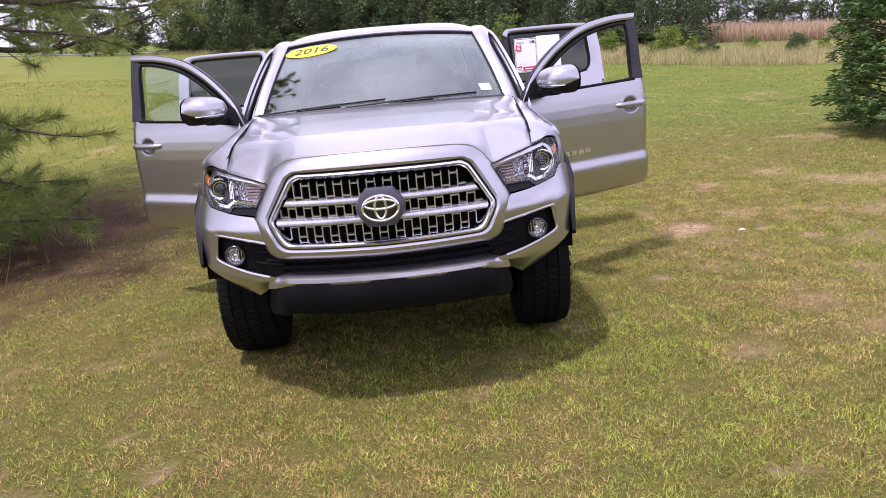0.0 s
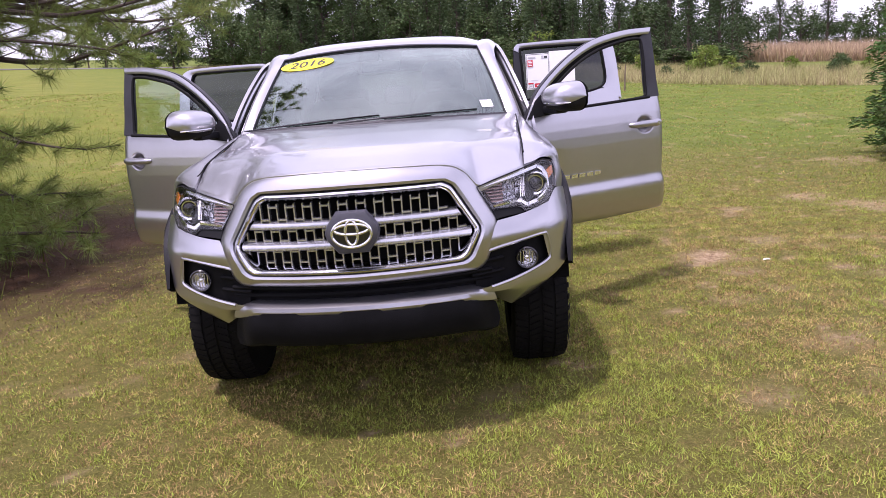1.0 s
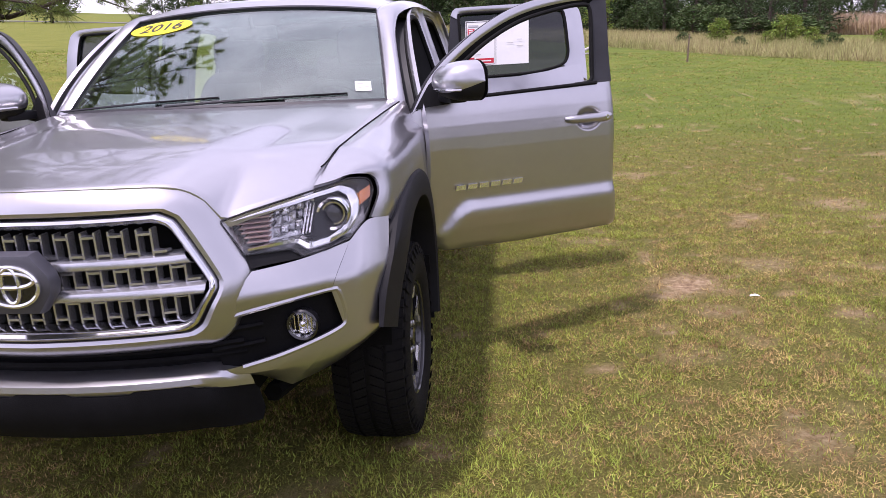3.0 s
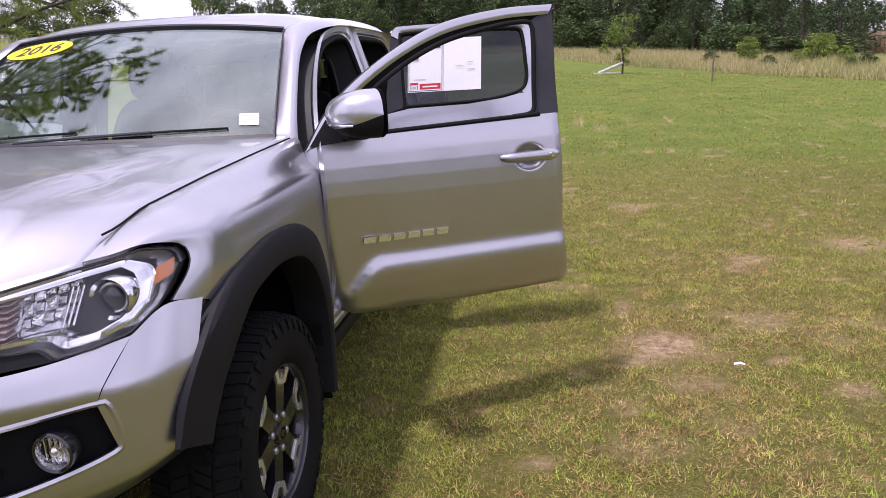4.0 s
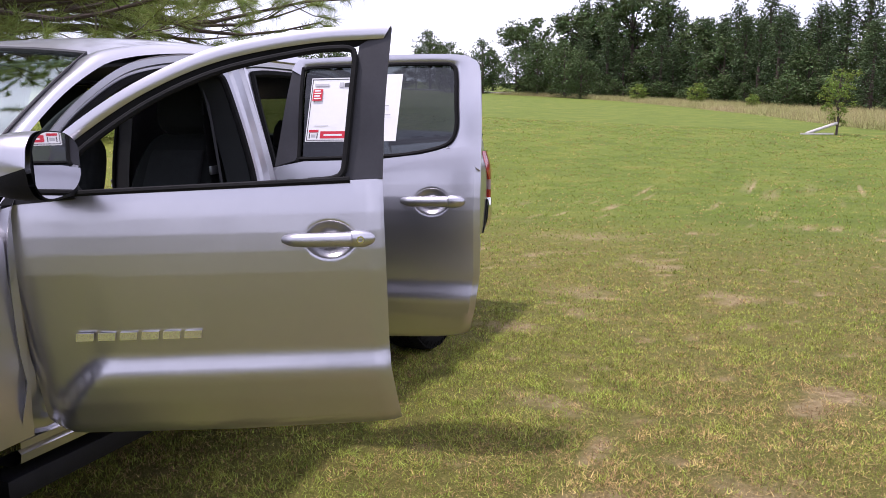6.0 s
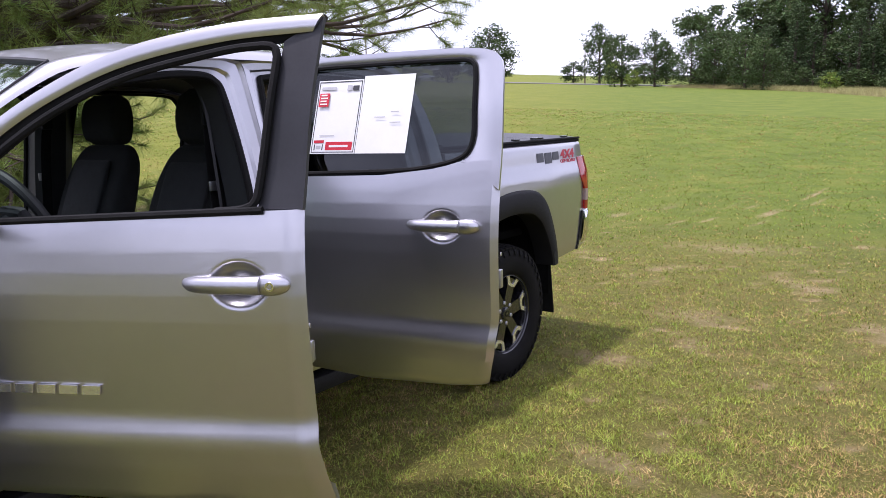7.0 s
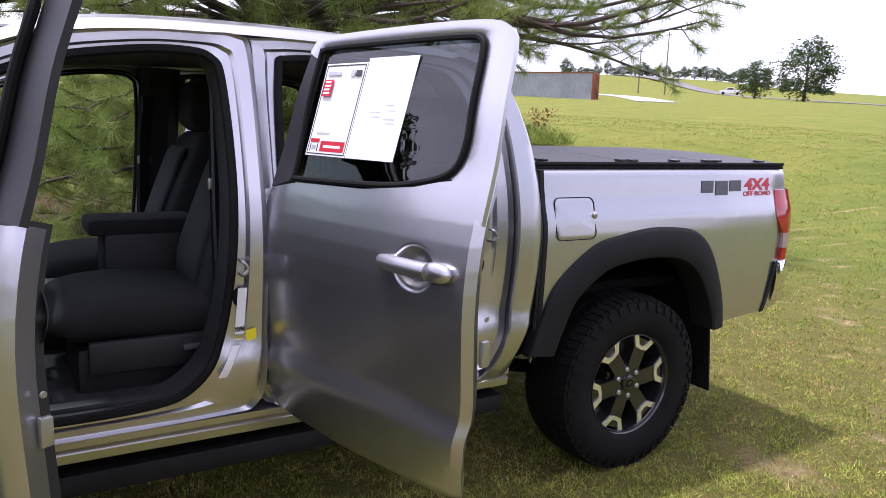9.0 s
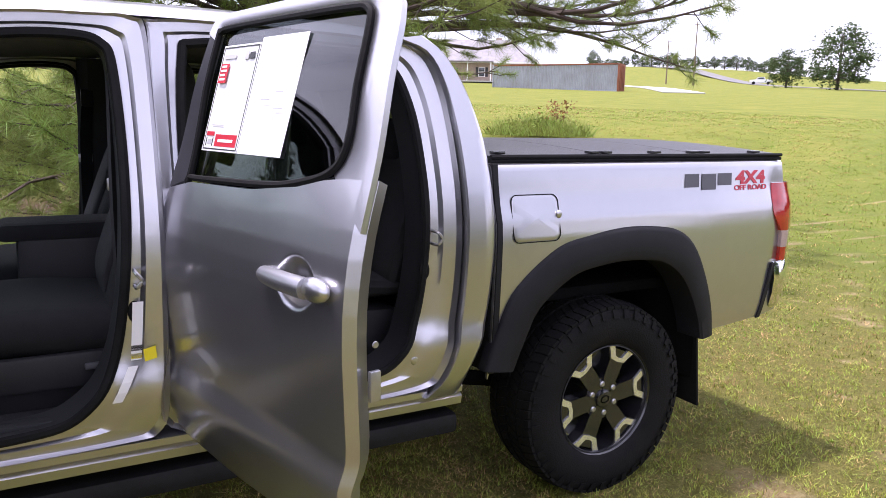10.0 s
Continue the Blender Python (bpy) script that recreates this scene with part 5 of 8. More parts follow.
def make_rear_bumper(chrome):
    M = Mesh()
    if chrome:
        p = [(0.872, 5.020), (0.884, 5.05), (0.872, 5.095), (0.835, 5.140), (0.74, 5.175), (0.55, 5.20), (0.30, 5.21)]
        A = curve(p, 30)
        rows = []
        for z, d, u in ((0.790, 0.03, 0), (0.795, 0.006, 0), (0.785, 0.0, 0), (0.72, -0.004, 0), (0.66, 0.004, 0.012), (0.605, 0.02, 0.03), (0.58, 0.05, 0.05)):
            q = A.copy()
            q[:, 0] -= d
            q[:, 1] -= d * 0.8
            q[:3, 1] += u
            rows.append(np.column_stack([q, np.full(30, z)]))
        M.grid(rows)
    else:
        M.box((0, 5.14, 0.785), (1.50, 0.10, 0.02), 0.006)
        M.box((0, 5.18, 0.69), (0.62, 0.06, 0.18), 0.01)
    return M


both("rear_bumper", lambda: make_rear_bumper(True), CHROME, "chrome rear bumper corner")
part("bumper_step", make_rear_bumper(False), BLACKP, truck)
both("bumper_filler", lambda: Mesh().shell(np.array([[(float(bed_x(5.0, 0.79 - 0.23 * t)) + 0.012, 5.000 - 0.05 * t, 0.79 - 0.23 * t), (float(bed_x(5.02, 0.79 - 0.23 * t)) + 0.012, 5.026 - 0.05 * t, 0.79 - 0.23 * t)] for t in np.linspace(0, 1, 8)]), 0.025), BLACKP, "black filler strip beside the chrome bumper")


def make_cover_panel(y0, y1):
    rows = []
    for y in np.linspace(y0, y1, 5):
        rows.append([(x, y, 1.268 - 0.034 * (x / 0.8) ** 2) for x in np.linspace(-0.795, 0.795, 17)])
    return Mesh().shell(np.array(rows)[:, ::-1], 0.020)


cover = part("bed_cover", make_cover_panel(3.650, 4.135), COVER, truck, "black three-panel folding bed cover")
part("cover_panel", make_cover_panel(4.142, 4.620), COVER, cover)
part("cover_panel", make_cover_panel(4.627, 5.085), COVER, cover)


def make_cover_rail():
    M = Mesh()
    for z, x in ((1.216, 0.802), (1.231, 0.806)):
        p = [(x, y, z) for y in (3.655, 4.4, 5.085)]
        M.tube(p, 0.0075, 6)
    M.box((0.79, 4.37, 1.217), (0.02, 1.43, 0.016), 0.003)
    return M


for side in (1, -1):
    part("cover_rail", make_cover_rail().mirrored(side), RUBBER, cover)
    for y in (3.70, 4.10, 4.16, 4.40, 4.60, 4.66, 4.95):
        part("cover_clip", Mesh().box((0.775, y, 1.243), (0.03, 0.045, 0.010), 0.003).mirrored(side), BLACKG, cover)

# fuel door and the bed decals, on the driver's side
def rounded(w, h, r, n=5):
    out = []
    for cx, cy, a in ((w - r, h - r, 0), (-w + r, h - r, 90), (-w + r, -h + r, 180), (w - r, -h + r, 270)):
        for t in np.linspace(0, 90, n):
            out.append((cx + r * math.cos(radians(a + t)), cy + r * math.sin(radians(a + t))))
    return out


def on_bed(cy, cz, out):
    def place(a, b, w):
        y, z = cy + a, cz + b
        return (float(bed_x(y, z)) + out + w, y, z)
    return place


def sheet_on_bed(poly_w, poly_h, r, cy, cz, out, t):
    """A rounded plate that follows the bed side."""
    M = Mesh()
    o = np.array(rounded(poly_w, poly_h, r, 6))
    pl = on_bed(cy, cz, 0)
    rows = []
    for k, w in [(q, t) for q in (0.0, 0.15, 0.3, 0.45, 0.6, 0.75, 0.86, 0.95)] + [(1.0, t * 0.6), (1.0, -0.004)]:
        rows.append([(pl(a * k, b * k, 0)[0] + out + w, cy + a * k, cz + b * k) for a, b in o])
    return M.grid(rows, close=True)


fd = part("fuel_door", sheet_on_bed(0.090, 0.072, 0.022, 3.788, 1.034, 0.0006, 0.002), PAINT, truck, "silver fuel door")
o = rounded(0.094, 0.076, 0.024, 6)
pl = on_bed(3.788, 1.034, 0.0026)
part("fuel_door_gap", Mesh().tube([pl(a, b, 0) for a, b in o], 0.0018, 5, close=True), RUBBER, fd)
part("fuel_door_latch", Mesh().ball(on_bed(3.878, 1.045, 0.004)(0, 0, 0), (0.007, 0.012, 0.014), 8), PAINT, fd)


def bars_on_bed(items, cy, cz, out=0.0015):
    M = Mesh()
    for a, b, w, h, sh in items:
        M.prism([(a - w / 2 - sh * h / 2, b - h / 2), (a + w / 2 - sh * h / 2, b - h / 2), (a + w / 2 + sh * h / 2, b + h / 2), (a - w / 2 + sh * h / 2, b + h / 2)], on_bed(cy, cz, out), 0.0006)
    return M


DY, DZ = 4.735, 1.128
dec = part("bed_decal", bars_on_bed([(-0.218, 0.012, 0.074, 0.050, 0.1), (-0.128, 0.006, 0.080, 0.060, 0.1), (-0.036, 0.014, 0.080, 0.046, 0.1)], DY, DZ), GREYDECAL, truck, "dark grey bar decal on the bed side", smooth=False)
part("decal_drive", text_mesh("4X4", 0.068, on_bed(DY + 0.120, DZ + 0.016, 0.0015), 0.0028, 0.1, 1.55), REDDECAL, dec, "red 4X4 lettering", smooth=False)
part("decal_words", text_mesh("OFF ROAD", 0.027, on_bed(DY + 0.118, DZ - 0.022, 0.0015), 0.0008, 0.1, 1.55), REDDECAL, dec, "red OFF ROAD lettering", smooth=False)

# underbody
def make_chassis():
    M = Mesh()
    for s in (1, -1):
        p = curve([(s * 0.42, 0.25, 0.46), (s * 0.42, 0.7, 0.50), (s * 0.46, 1.4, 0.44), (s * 0.50, 2.6, 0.43), (s * 0.50, 3.5, 0.46), (s * 0.50, 4.15, 0.56), (s * 0.50, 5.1, 0.52)], 24)
        M.tube(p, 0.055, 6)
    for y, z in ((0.55, 0.42), (1.3, 0.40), (2.2, 0.40), (3.2, 0.42), (4.8, 0.50)):
        M.box((0, y, z), (1.0, 0.09, 0.07), 0.01)
    M.box((0, 2.5, 0.47), (1.56, 2.1, 0.03), 0.01)
    M.box((0, 0.55, 0.55), (1.0, 0.7, 0.25), 0.05)
    M.box((0, 4.4, 0.72), (1.45, 1.40, 0.05), 0.02)
    return M


part("chassis", make_chassis(), UNDER, truck, "dark underbody frame")


def make_axle(y, z):
    M = Mesh()
    M.tube([(-0.72, y, z), (0.72, y, z)], 0.045, 10)
    M.ball((0.0, y, z), (0.15, 0.14, 0.14), 10)
    for s in (1, -1):
        M.tube([(s * 0.52, y - 0.6, z + 0.08), (s * 0.52, y, z - 0.05), (s * 0.52, y + 0.62, z + 0.1)], 0.03, 6)
        M.tube([(s * 0.45, y + 0.12, z), (s * 0.40, y + 0.05, z + 0.38)], 0.03, 8)
    return M


part("front_axle", make_axle(HUB_F, HUB_Z - 0.01), UNDER, truck)
part("rear_axle", make_axle(HUB_R, HUB_Z), UNDER, truck)
part("exhaust_pipe", Mesh().tube(curve([(0.25, 1.6, 0.36), (0.30, 2.8, 0.35), (0.38, 3.6, 0.40), (-0.35, 4.4, 0.5), (-0.5, 4.8, 0.45)], 24), 0.028, 8), SATIN, truck)
part("well_label", Mesh().box((0.70, 4.215, 0.905), (0.004, 0.030, 0.045), 0.001), PAPER, truck, "small white label in the wheel arch", smooth=False)

# ---- doors ----
def door_lat(z):
    """How far a door's skin stands outside its hinge line; its window frame leans in a little less than the cab's."""
    return lat(z) + 0.014 * ss((z - 1.25) / 0.2)


def door_skin(sf, sr, zb, top, crease_from, cup):
    """The outer skin below the window: sf, sr give its front and rear edge by height, zb its lower edge by share of its length."""
    zt = 1.0
    rows = []
    zs = np.concatenate([np.linspace(0, 0.12, 5), np.linspace(0.14, 0.50, 20), np.linspace(0.54, 0.64, 4), np.linspace(0.652, 0.885, 38), np.linspace(0.90, 1, 6)])
    length = sr[-1][1] - sf[2][1]
    near = cup[0] / length
    us = np.sort(np.concatenate([np.linspace(0, 1, 40), np.linspace(near - 0.09, near + 0.09, 34)]))
    for k in zs:
        row = []
        for u in us:
            z0 = np.interp(u, [p[0] for p in zb], [p[1] for p in zb])
            z1 = np.interp(u, [p[0] for p in top], [p[1] for p in top])
            z = z0 + (z1 - z0) * k
            a = np.interp(z, [p[0] for p in sf], [p[1] for p in sf])
            b = np.interp(z, [p[0] for p in sr], [p[1] for p in sr])
            s = a + (b - a) * u
            x = door_lat(z)
            c = ss((s - crease_from - 0.85 * (min(max(z, 0.56), 0.72) - 0.56)) / 0.045)
            smooth = np.interp(z, [0.44, 0.55, 0.75, 0.95], [0.000, 0.030, 0.049, 0.0645])
            if z < 0.95:
                x = smooth + (x - smooth) * c
            x -= 0.016 * (1 - min(1, min(s - a, b - s) / 0.025)) ** 2 + 0.010 * max(0, 1 - (z - z0) / 0.02)
            x -= 0.024 * ss(1.1 * max(0.0, 1 - ((s - cup[0]) / 0.072) ** 2 - ((z - cup[1]) / 0.056) ** 2))
            row.append((x, s, z))
        rows.append(row)
    return np.array(rows)


def frame_strip(A, B, n, da=0.0, db=0.0, thick=0.03, bulge=0.0):
    """A strip of window frame between two (s, z) lines."""
    a, b = curve(A, n), curve(B, n)
    rows = []
    for t in np.linspace(0, 1, 5):
        R = a + (b - a) * t
        rows.append(np.stack([door_lat(R[:, 1]) - (da + (db - da) * t) + bulge * math.sin(math.pi * t), R[:, 0], R[:, 1]], 1))
    return Mesh().shell(np.array(rows), thick)


def glass_sheet(lo, hi, n=14, m=8, inset=0.022):
    a, b = line(lo, n), line(hi, n)
    R = between(a, b, m)
    return np.stack([door_lat(R[..., 1]) - inset, R[..., 0], R[..., 1]], 2)


def handle(s0, s1, z, lock):
    """Pull bar, cup and, on the front door, the lock."""
    x = float(door_lat(z))
    mid = (s0 + s1) / 2
    pts = [(x - 0.004, s0, z), (x + 0.012, s0 + 0.022, z), (x + 0.019, s0 + 0.07, z), (x + 0.020, mid + 0.03, z), (x + 0.018, s1 - 0.055, z)]
    p = curve(pts, 16)
    bar = Mesh().tube(p, np.interp(np.linspace(0, 1, 16), [0, 0.15, 0.5, 1], [0.011, 0.017, 0.020, 0.021]), 18)
    end = Mesh()
    end.ball((x + 0.012, s1 - 0.036, z), (0.018, 0.046, 0.0235), 16)
    key = Mesh()
    if lock:
        key.lathe([(0.0, 0.011), (0.006, 0.010), (0.006, 0.006), (0.002, 0.005), (0.002, 0.0)], (x + 0.026, s1 - 0.030, z), 16)
    return bar, end, key


def mirror_meshes():
    z, s = 1.248, 0.135
    cap, low, gl, arm = Mesh(), Mesh(), Mesh(), Mesh()
    x0, x1 = 0.050, 0.322

    def body(za, zb, k, back):
        rows = []
        for t in np.linspace(0, 1, 30):
            row = []
            xx = x0 + (x1 - x0) * t
            e = math.sqrt(max(0.0, 1 - abs(2 * t - 1) ** 3.2))
            for a in np.linspace(-math.pi / 2, math.pi / 2, 34):
                d = 0.020 + 0.160 * e * math.cos(a) ** 0.7
                zz = z + (0.088 * e * (0.84 + 0.16 * t)) * math.sin(a)
                row.append((xx, s + 0.045 - d, zz))
            rows.append(row)
        R = np.array(rows)
        return R

    R = body(0, 0, 0, 0)
    cap.grid(R[:, 11:])
    rows = R[:, :12]
    low.grid(rows)
    back = np.array([[R[i, 0] * (1 - t) + R[i, -1] * t + np.array([0, 0.012, 0]) for t in np.linspace(0, 1, 6)] for i in range(30)])
    low.grid(back)
    gl.grid(back[1:-1] * [1, 1, 0.96] + [0, 0.004, 0.04 * z])
    arm.box((0.095, 0.110, 1.176), (0.15, 0.085, 0.040), 0.014)
    arm.shell(np.array([[(float(door_lat(q)) + 0.006, p, q) for p, q in ((-0.045, 1.135), (0.15, 1.150))], [(float(door_lat(q)) + 0.006, p, q) for p, q in ((0.03, 1.232), (0.075, 1.262))]])[:, ::-1], 0.012)
    strip = Mesh().tube([(x0 + (x1 - x0) * t, s - 0.130 + 0.06 * abs(2 * t - 1) ** 3, z - 0.030) for t in np.linspace(0.35, 0.98, 10)], 0.0045, 6)
    return cap, low, gl, arm, strip


def door_common(dm, side, meshes):
    for name, M, m, label in meshes:
        if M.v:
            part(name, M.mirrored(side), m, dm, label)


FD_TOP = [(-0.060, 1.120), (0.030, 1.245), (0.147, 1.350), (0.320, 1.462), (0.520, 1.548), (0.770, 1.594), (0.995, 1.606)]
FD_MID = [(0.010, 1.165), (0.066, 1.232), (0.170, 1.322), (0.335, 1.428), (0.525, 1.508), (0.760, 1.554), (0.972, 1.568)]
FD_OPEN = [(0.075, 1.172), (0.105, 1.220), (0.195, 1.302), (0.350, 1.404), (0.530, 1.482), (0.745, 1.530), (0.895, 1.546)]


def front_door(side, angle, pane):
    sf = [(0.46, 0.035), (0.52, 0.005), (0.60, -0.004), (0.70, -0.014), (0.86, -0.034), (1.06, -0.060), (1.13, -0.062)]
    sr = [(0.47, 1.003), (0.56, 0.988), (0.66, 0.972), (0.74, 0.968), (1.03, 0.963), (1.20, 0.960)]
    S = door_skin(sf, sr, [(0, 0.505), (0.06, 0.480), (0.5, 0.472), (0.9, 0.480), (1, 0.486)], [(0, 1.120), (0.1, 1.150), (0.2, 1.163), (1, 1.188)], 0.030, (0.815, 1.026))
    dm = part("front_door", Mesh().shell(S[:, ::-1], 0.055).mirrored(side), PAINT, truck, "open silver front door")
    dm.matrix_local = pose(side * HINGE_X, FRONT_HINGE + 0.023, 0, 0, 0, -side * angle)
    inner = S[6:, 5:-5].copy()
    inner[..., 0] -= 0.060
    bar, end, key = handle(0.692, 0.928, 1.030, True)
    cap, low, gl, arm, strip = mirror_meshes()
    B = [(0.855, 1.188), (0.880, 1.40), (0.905, 1.55)]
    Bo = [(0.960, 1.188), (0.972, 1.40), (0.995, 1.600)]
    belt = Mesh().tube([(float(door_lat(1.18)) + 0.002, s, z) for s, z in ((0.03, 1.158), (0.3, 1.168), (0.6, 1.178), (0.872, 1.187))], 0.009, 8)
    p = curve([(0.76, 1.184), (0.825, 1.189), (0.852, 1.205), (0.862, 1.25), (0.880, 1.40), (0.893, 1.515), (0.884, 1.536), (0.85, 1.541), (0.745, 1.530), (0.53, 1.483), (0.35, 1.405), (0.195, 1.303), (0.105, 1.221), (0.078, 1.175)], 80)
    corner = Mesh().tube(np.stack([door_lat(p[:, 1]) - 0.002, p[:, 0], p[:, 1]], 1), 0.0095, 8)
    rest = Mesh().box((-0.045, 0.52, 0.93), (0.07, 0.52, 0.05), 0.018)
    rest.box((-0.03, 0.40, 0.60), (0.05, 0.60, 0.13), 0.02)
    letters = []
    for k in range(6):
        letters.append(Mesh())
        c = 0.146 + 0.0575 * k
        zc = 0.774

        def pl(a, b, w, c=c, zc=zc):
            return (float(door_lat(zc + b)) + 0.002 + w, c + a + 0.15 * b, zc + b)
        letters[k].prism([(-0.023, -0.011), (0.023, -0.011), (0.023, 0.011), (-0.023, 0.011)], pl, 0.005)
    latch = Mesh().box((0.0, 0.950, 0.86), (0.022, 0.012, 0.05), 0.004)
    bolts = Mesh()
    for z in (0.92,):
        bolts.lathe([(0.003, 0.0), (0.003, 0.0), (0.003, 0.005), (0, 0.006)], (0.0, 0.948, z), 10, "y")
    hinge = Mesh()
    for z in (0.66, 0.98):
        hinge.box((-0.03, -0.035, z), (0.06, 0.07, 0.05), 0.008)
    items = [("inner_panel", Mesh().shell(inner[:, ::-1], 0.045), INNER, "dark inner door panel"), ("armrest", rest, INNER, ""),
             ("window_frame", frame_strip(FD_TOP, FD_MID, 40, 0.0, 0.004, 0.012, 0.006), PAINT, "silver window frame"), ("inner_frame", frame_strip(FD_TOP, FD_MID, 40, 0.014, 0.018, 0.026), TRIM, "dark inner window frame"),
             ("window_seal", frame_strip(FD_MID, FD_OPEN, 40, 0.010, 0.022, 0.025), RUBBER, "black window seal"),
             ("pillar_trim", frame_strip(B, Bo, 14, 0.012, 0.004, 0.014), TRIM, "black pillar trim"),
             ("belt_seal", belt, RUBBER, ""), ("pillar_seal", corner, RUBBER, "black rounded window seal"), ("handle", bar, SATIN, "silver pull handle"), ("handle_end", end, PAINT, ""),
             ("mirror_cap", cap, PAINT, "silver mirror cap"), ("mirror_base", low, BLACKP, "black mirror base"), ("mirror_arm", arm, BLACKP, ""),
             ("mirror_glass", gl, MIRROR, ""), ("mirror_signal", strip, CHROME, ""),
             ("latch", latch, SATIN, ""), ("latch_bolt", bolts, SATIN, ""), ("hinge", hinge, PAINT, "")]
    items += [("letter_bar", q, EMBLEM, "raised chrome bar") for q in letters]
    if side > 0:
        items.append(("lock", key, CHROME, ""))
    if pane:
        items.append(("window_pane", Mesh().shell(glass_sheet([(0.06, 1.165), (0.86, 1.185)], [(0.10, 1.23), (0.20, 1.312), (0.36, 1.42), (0.53, 1.495), (0.74, 1.545), (0.90, 1.56)], 24, 8), 0.004), GLASS, "raised side window"))
    door_common(dm, side, items)
    return dm


front_door(1, 61.8, False)
front_door(-1, 58.5, True)

RD_TOP = [(0.055, 1.40), (0.084, 1.545), (0.105, 1.578), (0.16, 1.588), (0.50, 1.594), (0.74, 1.590), (0.815, 1.572), (0.845, 1.535), (0.856, 1.40), (0.860, 1.25), (0.860, 1.15)]
RD_OPEN = [(0.122, 1.38), (0.130, 1.520), (0.142, 1.545), (0.19, 1.553), (0.48, 1.556), (0.68, 1.555), (0.735, 1.548), (0.752, 1.515), (0.758, 1.40), (0.758, 1.30), (0.720, 1.246)]


def rear_door(side, angle, papers):
    sf = [(0.46, 0.060), (0.52, 0.020), (0.60, -0.010), (0.72, -0.028), (1.0, -0.026), (1.10, -0.010), (1.19, 0.030)]
    sr = [(0.46, 0.780), (0.52, 0.812), (0.62, 0.838), (0.75, 0.855), (1.0, 0.858), (1.20, 0.860)]
    S = door_skin(sf, sr, [(0, 0.520), (0.06, 0.492), (0.4, 0.470), (0.85, 0.485), (1, 0.505)], [(0, 1.160), (0.15, 1.186), (0.5, 1.192), (0.72, 1.212), (0.82, 1.230), (0.90, 1.238), (1, 1.240)], -0.4, (0.672, 1.032))
    dm = part("rear_door", Mesh().shell(S[:, ::-1], 0.055).mirrored(side), PAINT, truck, "open silver rear door with a tinted window")
    dm.matrix_local = pose(side * (HINGE_X - 0.027), REAR_HINGE + 0.023, 0, 0, 0, -side * angle)
    inner = S[6:, 5:-5].copy()
    inner[..., 0] -= 0.060
    bar, end, key = handle(0.556, 0.795, 1.036, False)
    upper = frame_strip(RD_TOP[1:], RD_OPEN[1:], 46, 0.0, 0.012, 0.012, 0.004)
    deep = [(a[0] * 0.7 + b[0] * 0.3, a[1] * 0.7 + b[1] * 0.3) for a, b in zip(RD_TOP[1:], RD_OPEN[1:])]
    behind = frame_strip(deep, RD_OPEN[1:], 46, 0.014, 0.024, 0.020)
    seal = Mesh()
    o = loop(RD_OPEN[1:] + [(0.60, 1.216), (0.48, 1.205), (0.30, 1.199), (0.135, 1.196), (0.130, 1.21)], 5)
    seal.tube(np.stack([door_lat(o[:, 1]) - 0.006, o[:, 0], o[:, 1]], 1), 0.008, 7, close=True)
    trim = frame_strip([(0.030, 1.165), (0.060, 1.38), (0.086, 1.55)], [(0.122, 1.192), (0.128, 1.38), (0.136, 1.555)], 12, 0.004, 0.010, 0.014)
    pane = Mesh().shell(glass_sheet([(0.12, 1.185), (0.48, 1.190), (0.72, 1.235), (0.77, 1.27)], [(0.14, 1.552), (0.48, 1.566), (0.74, 1.563), (0.77, 1.52)], 22, 18, 0.020), 0.004)
    latch = Mesh().box((0.0, 0.846, 0.86), (0.024, 0.012, 0.06), 0.004)
    bolts = Mesh()
    for z in (0.94,):
        bolts.lathe([(0.003, 0.0), (0.003, 0.0), (0.003, 0.006), (0, 0.007)], (0.0, 0.848, z), 10, "y")
    hinge = Mesh()
    for z in (0.62, 1.10):
        hinge.box((-0.03, -0.02, z), (0.06, 0.07, 0.05), 0.008)
    rest = Mesh().box((-0.045, 0.42, 0.93), (0.07, 0.42, 0.05), 0.018)
    items = [("inner_panel", Mesh().shell(inner[:, ::-1], 0.045), INNER, "dark inner door panel"), ("armrest", rest, INNER, ""), ("window_frame", upper, PAINT, "silver window frame"), ("inner_frame", behind, PAINT, "silver inner window frame"),
             ("window_seal", seal, RUBBER, "black window seal"), ("pillar_trim", trim, TRIM, "black pillar trim"), ("window_pane", pane, PRIVACY, "dark tinted window"),
             ("handle", bar, SATIN, "silver pull handle"), ("handle_end", end, PAINT, ""), ("latch", latch, SATIN, "steel door latch"), ("latch_bolt", bolts, SATIN, ""), ("hinge", hinge, PAINT, "")]
    door_common(dm, side, items)
    if papers:
        def pl(a, b, w):
            z = 1.262 + b
            return (float(door_lat(z)) - 0.0112 + w, 0.149 + a + 0.08 * b, z)

        def sheet(name, a0, a1, b0, b1, w, m, label=""):
            part(name, Mesh().prism([(a0, b0), (a1, b0), (a1, b1), (a0, b1)], lambda a, b, t: pl(a, b, t + w), 0.0003), m, dm, label, smooth=False)
        sheet("price_sheet", 0.0, 0.178, 0.0, 0.248, 0.0, PAPER, "white price sheet with a red heading")
        sheet("info_sheet", 0.180, 0.372, 0.0, 0.258, 0.0, PAPER, "white information sheet")
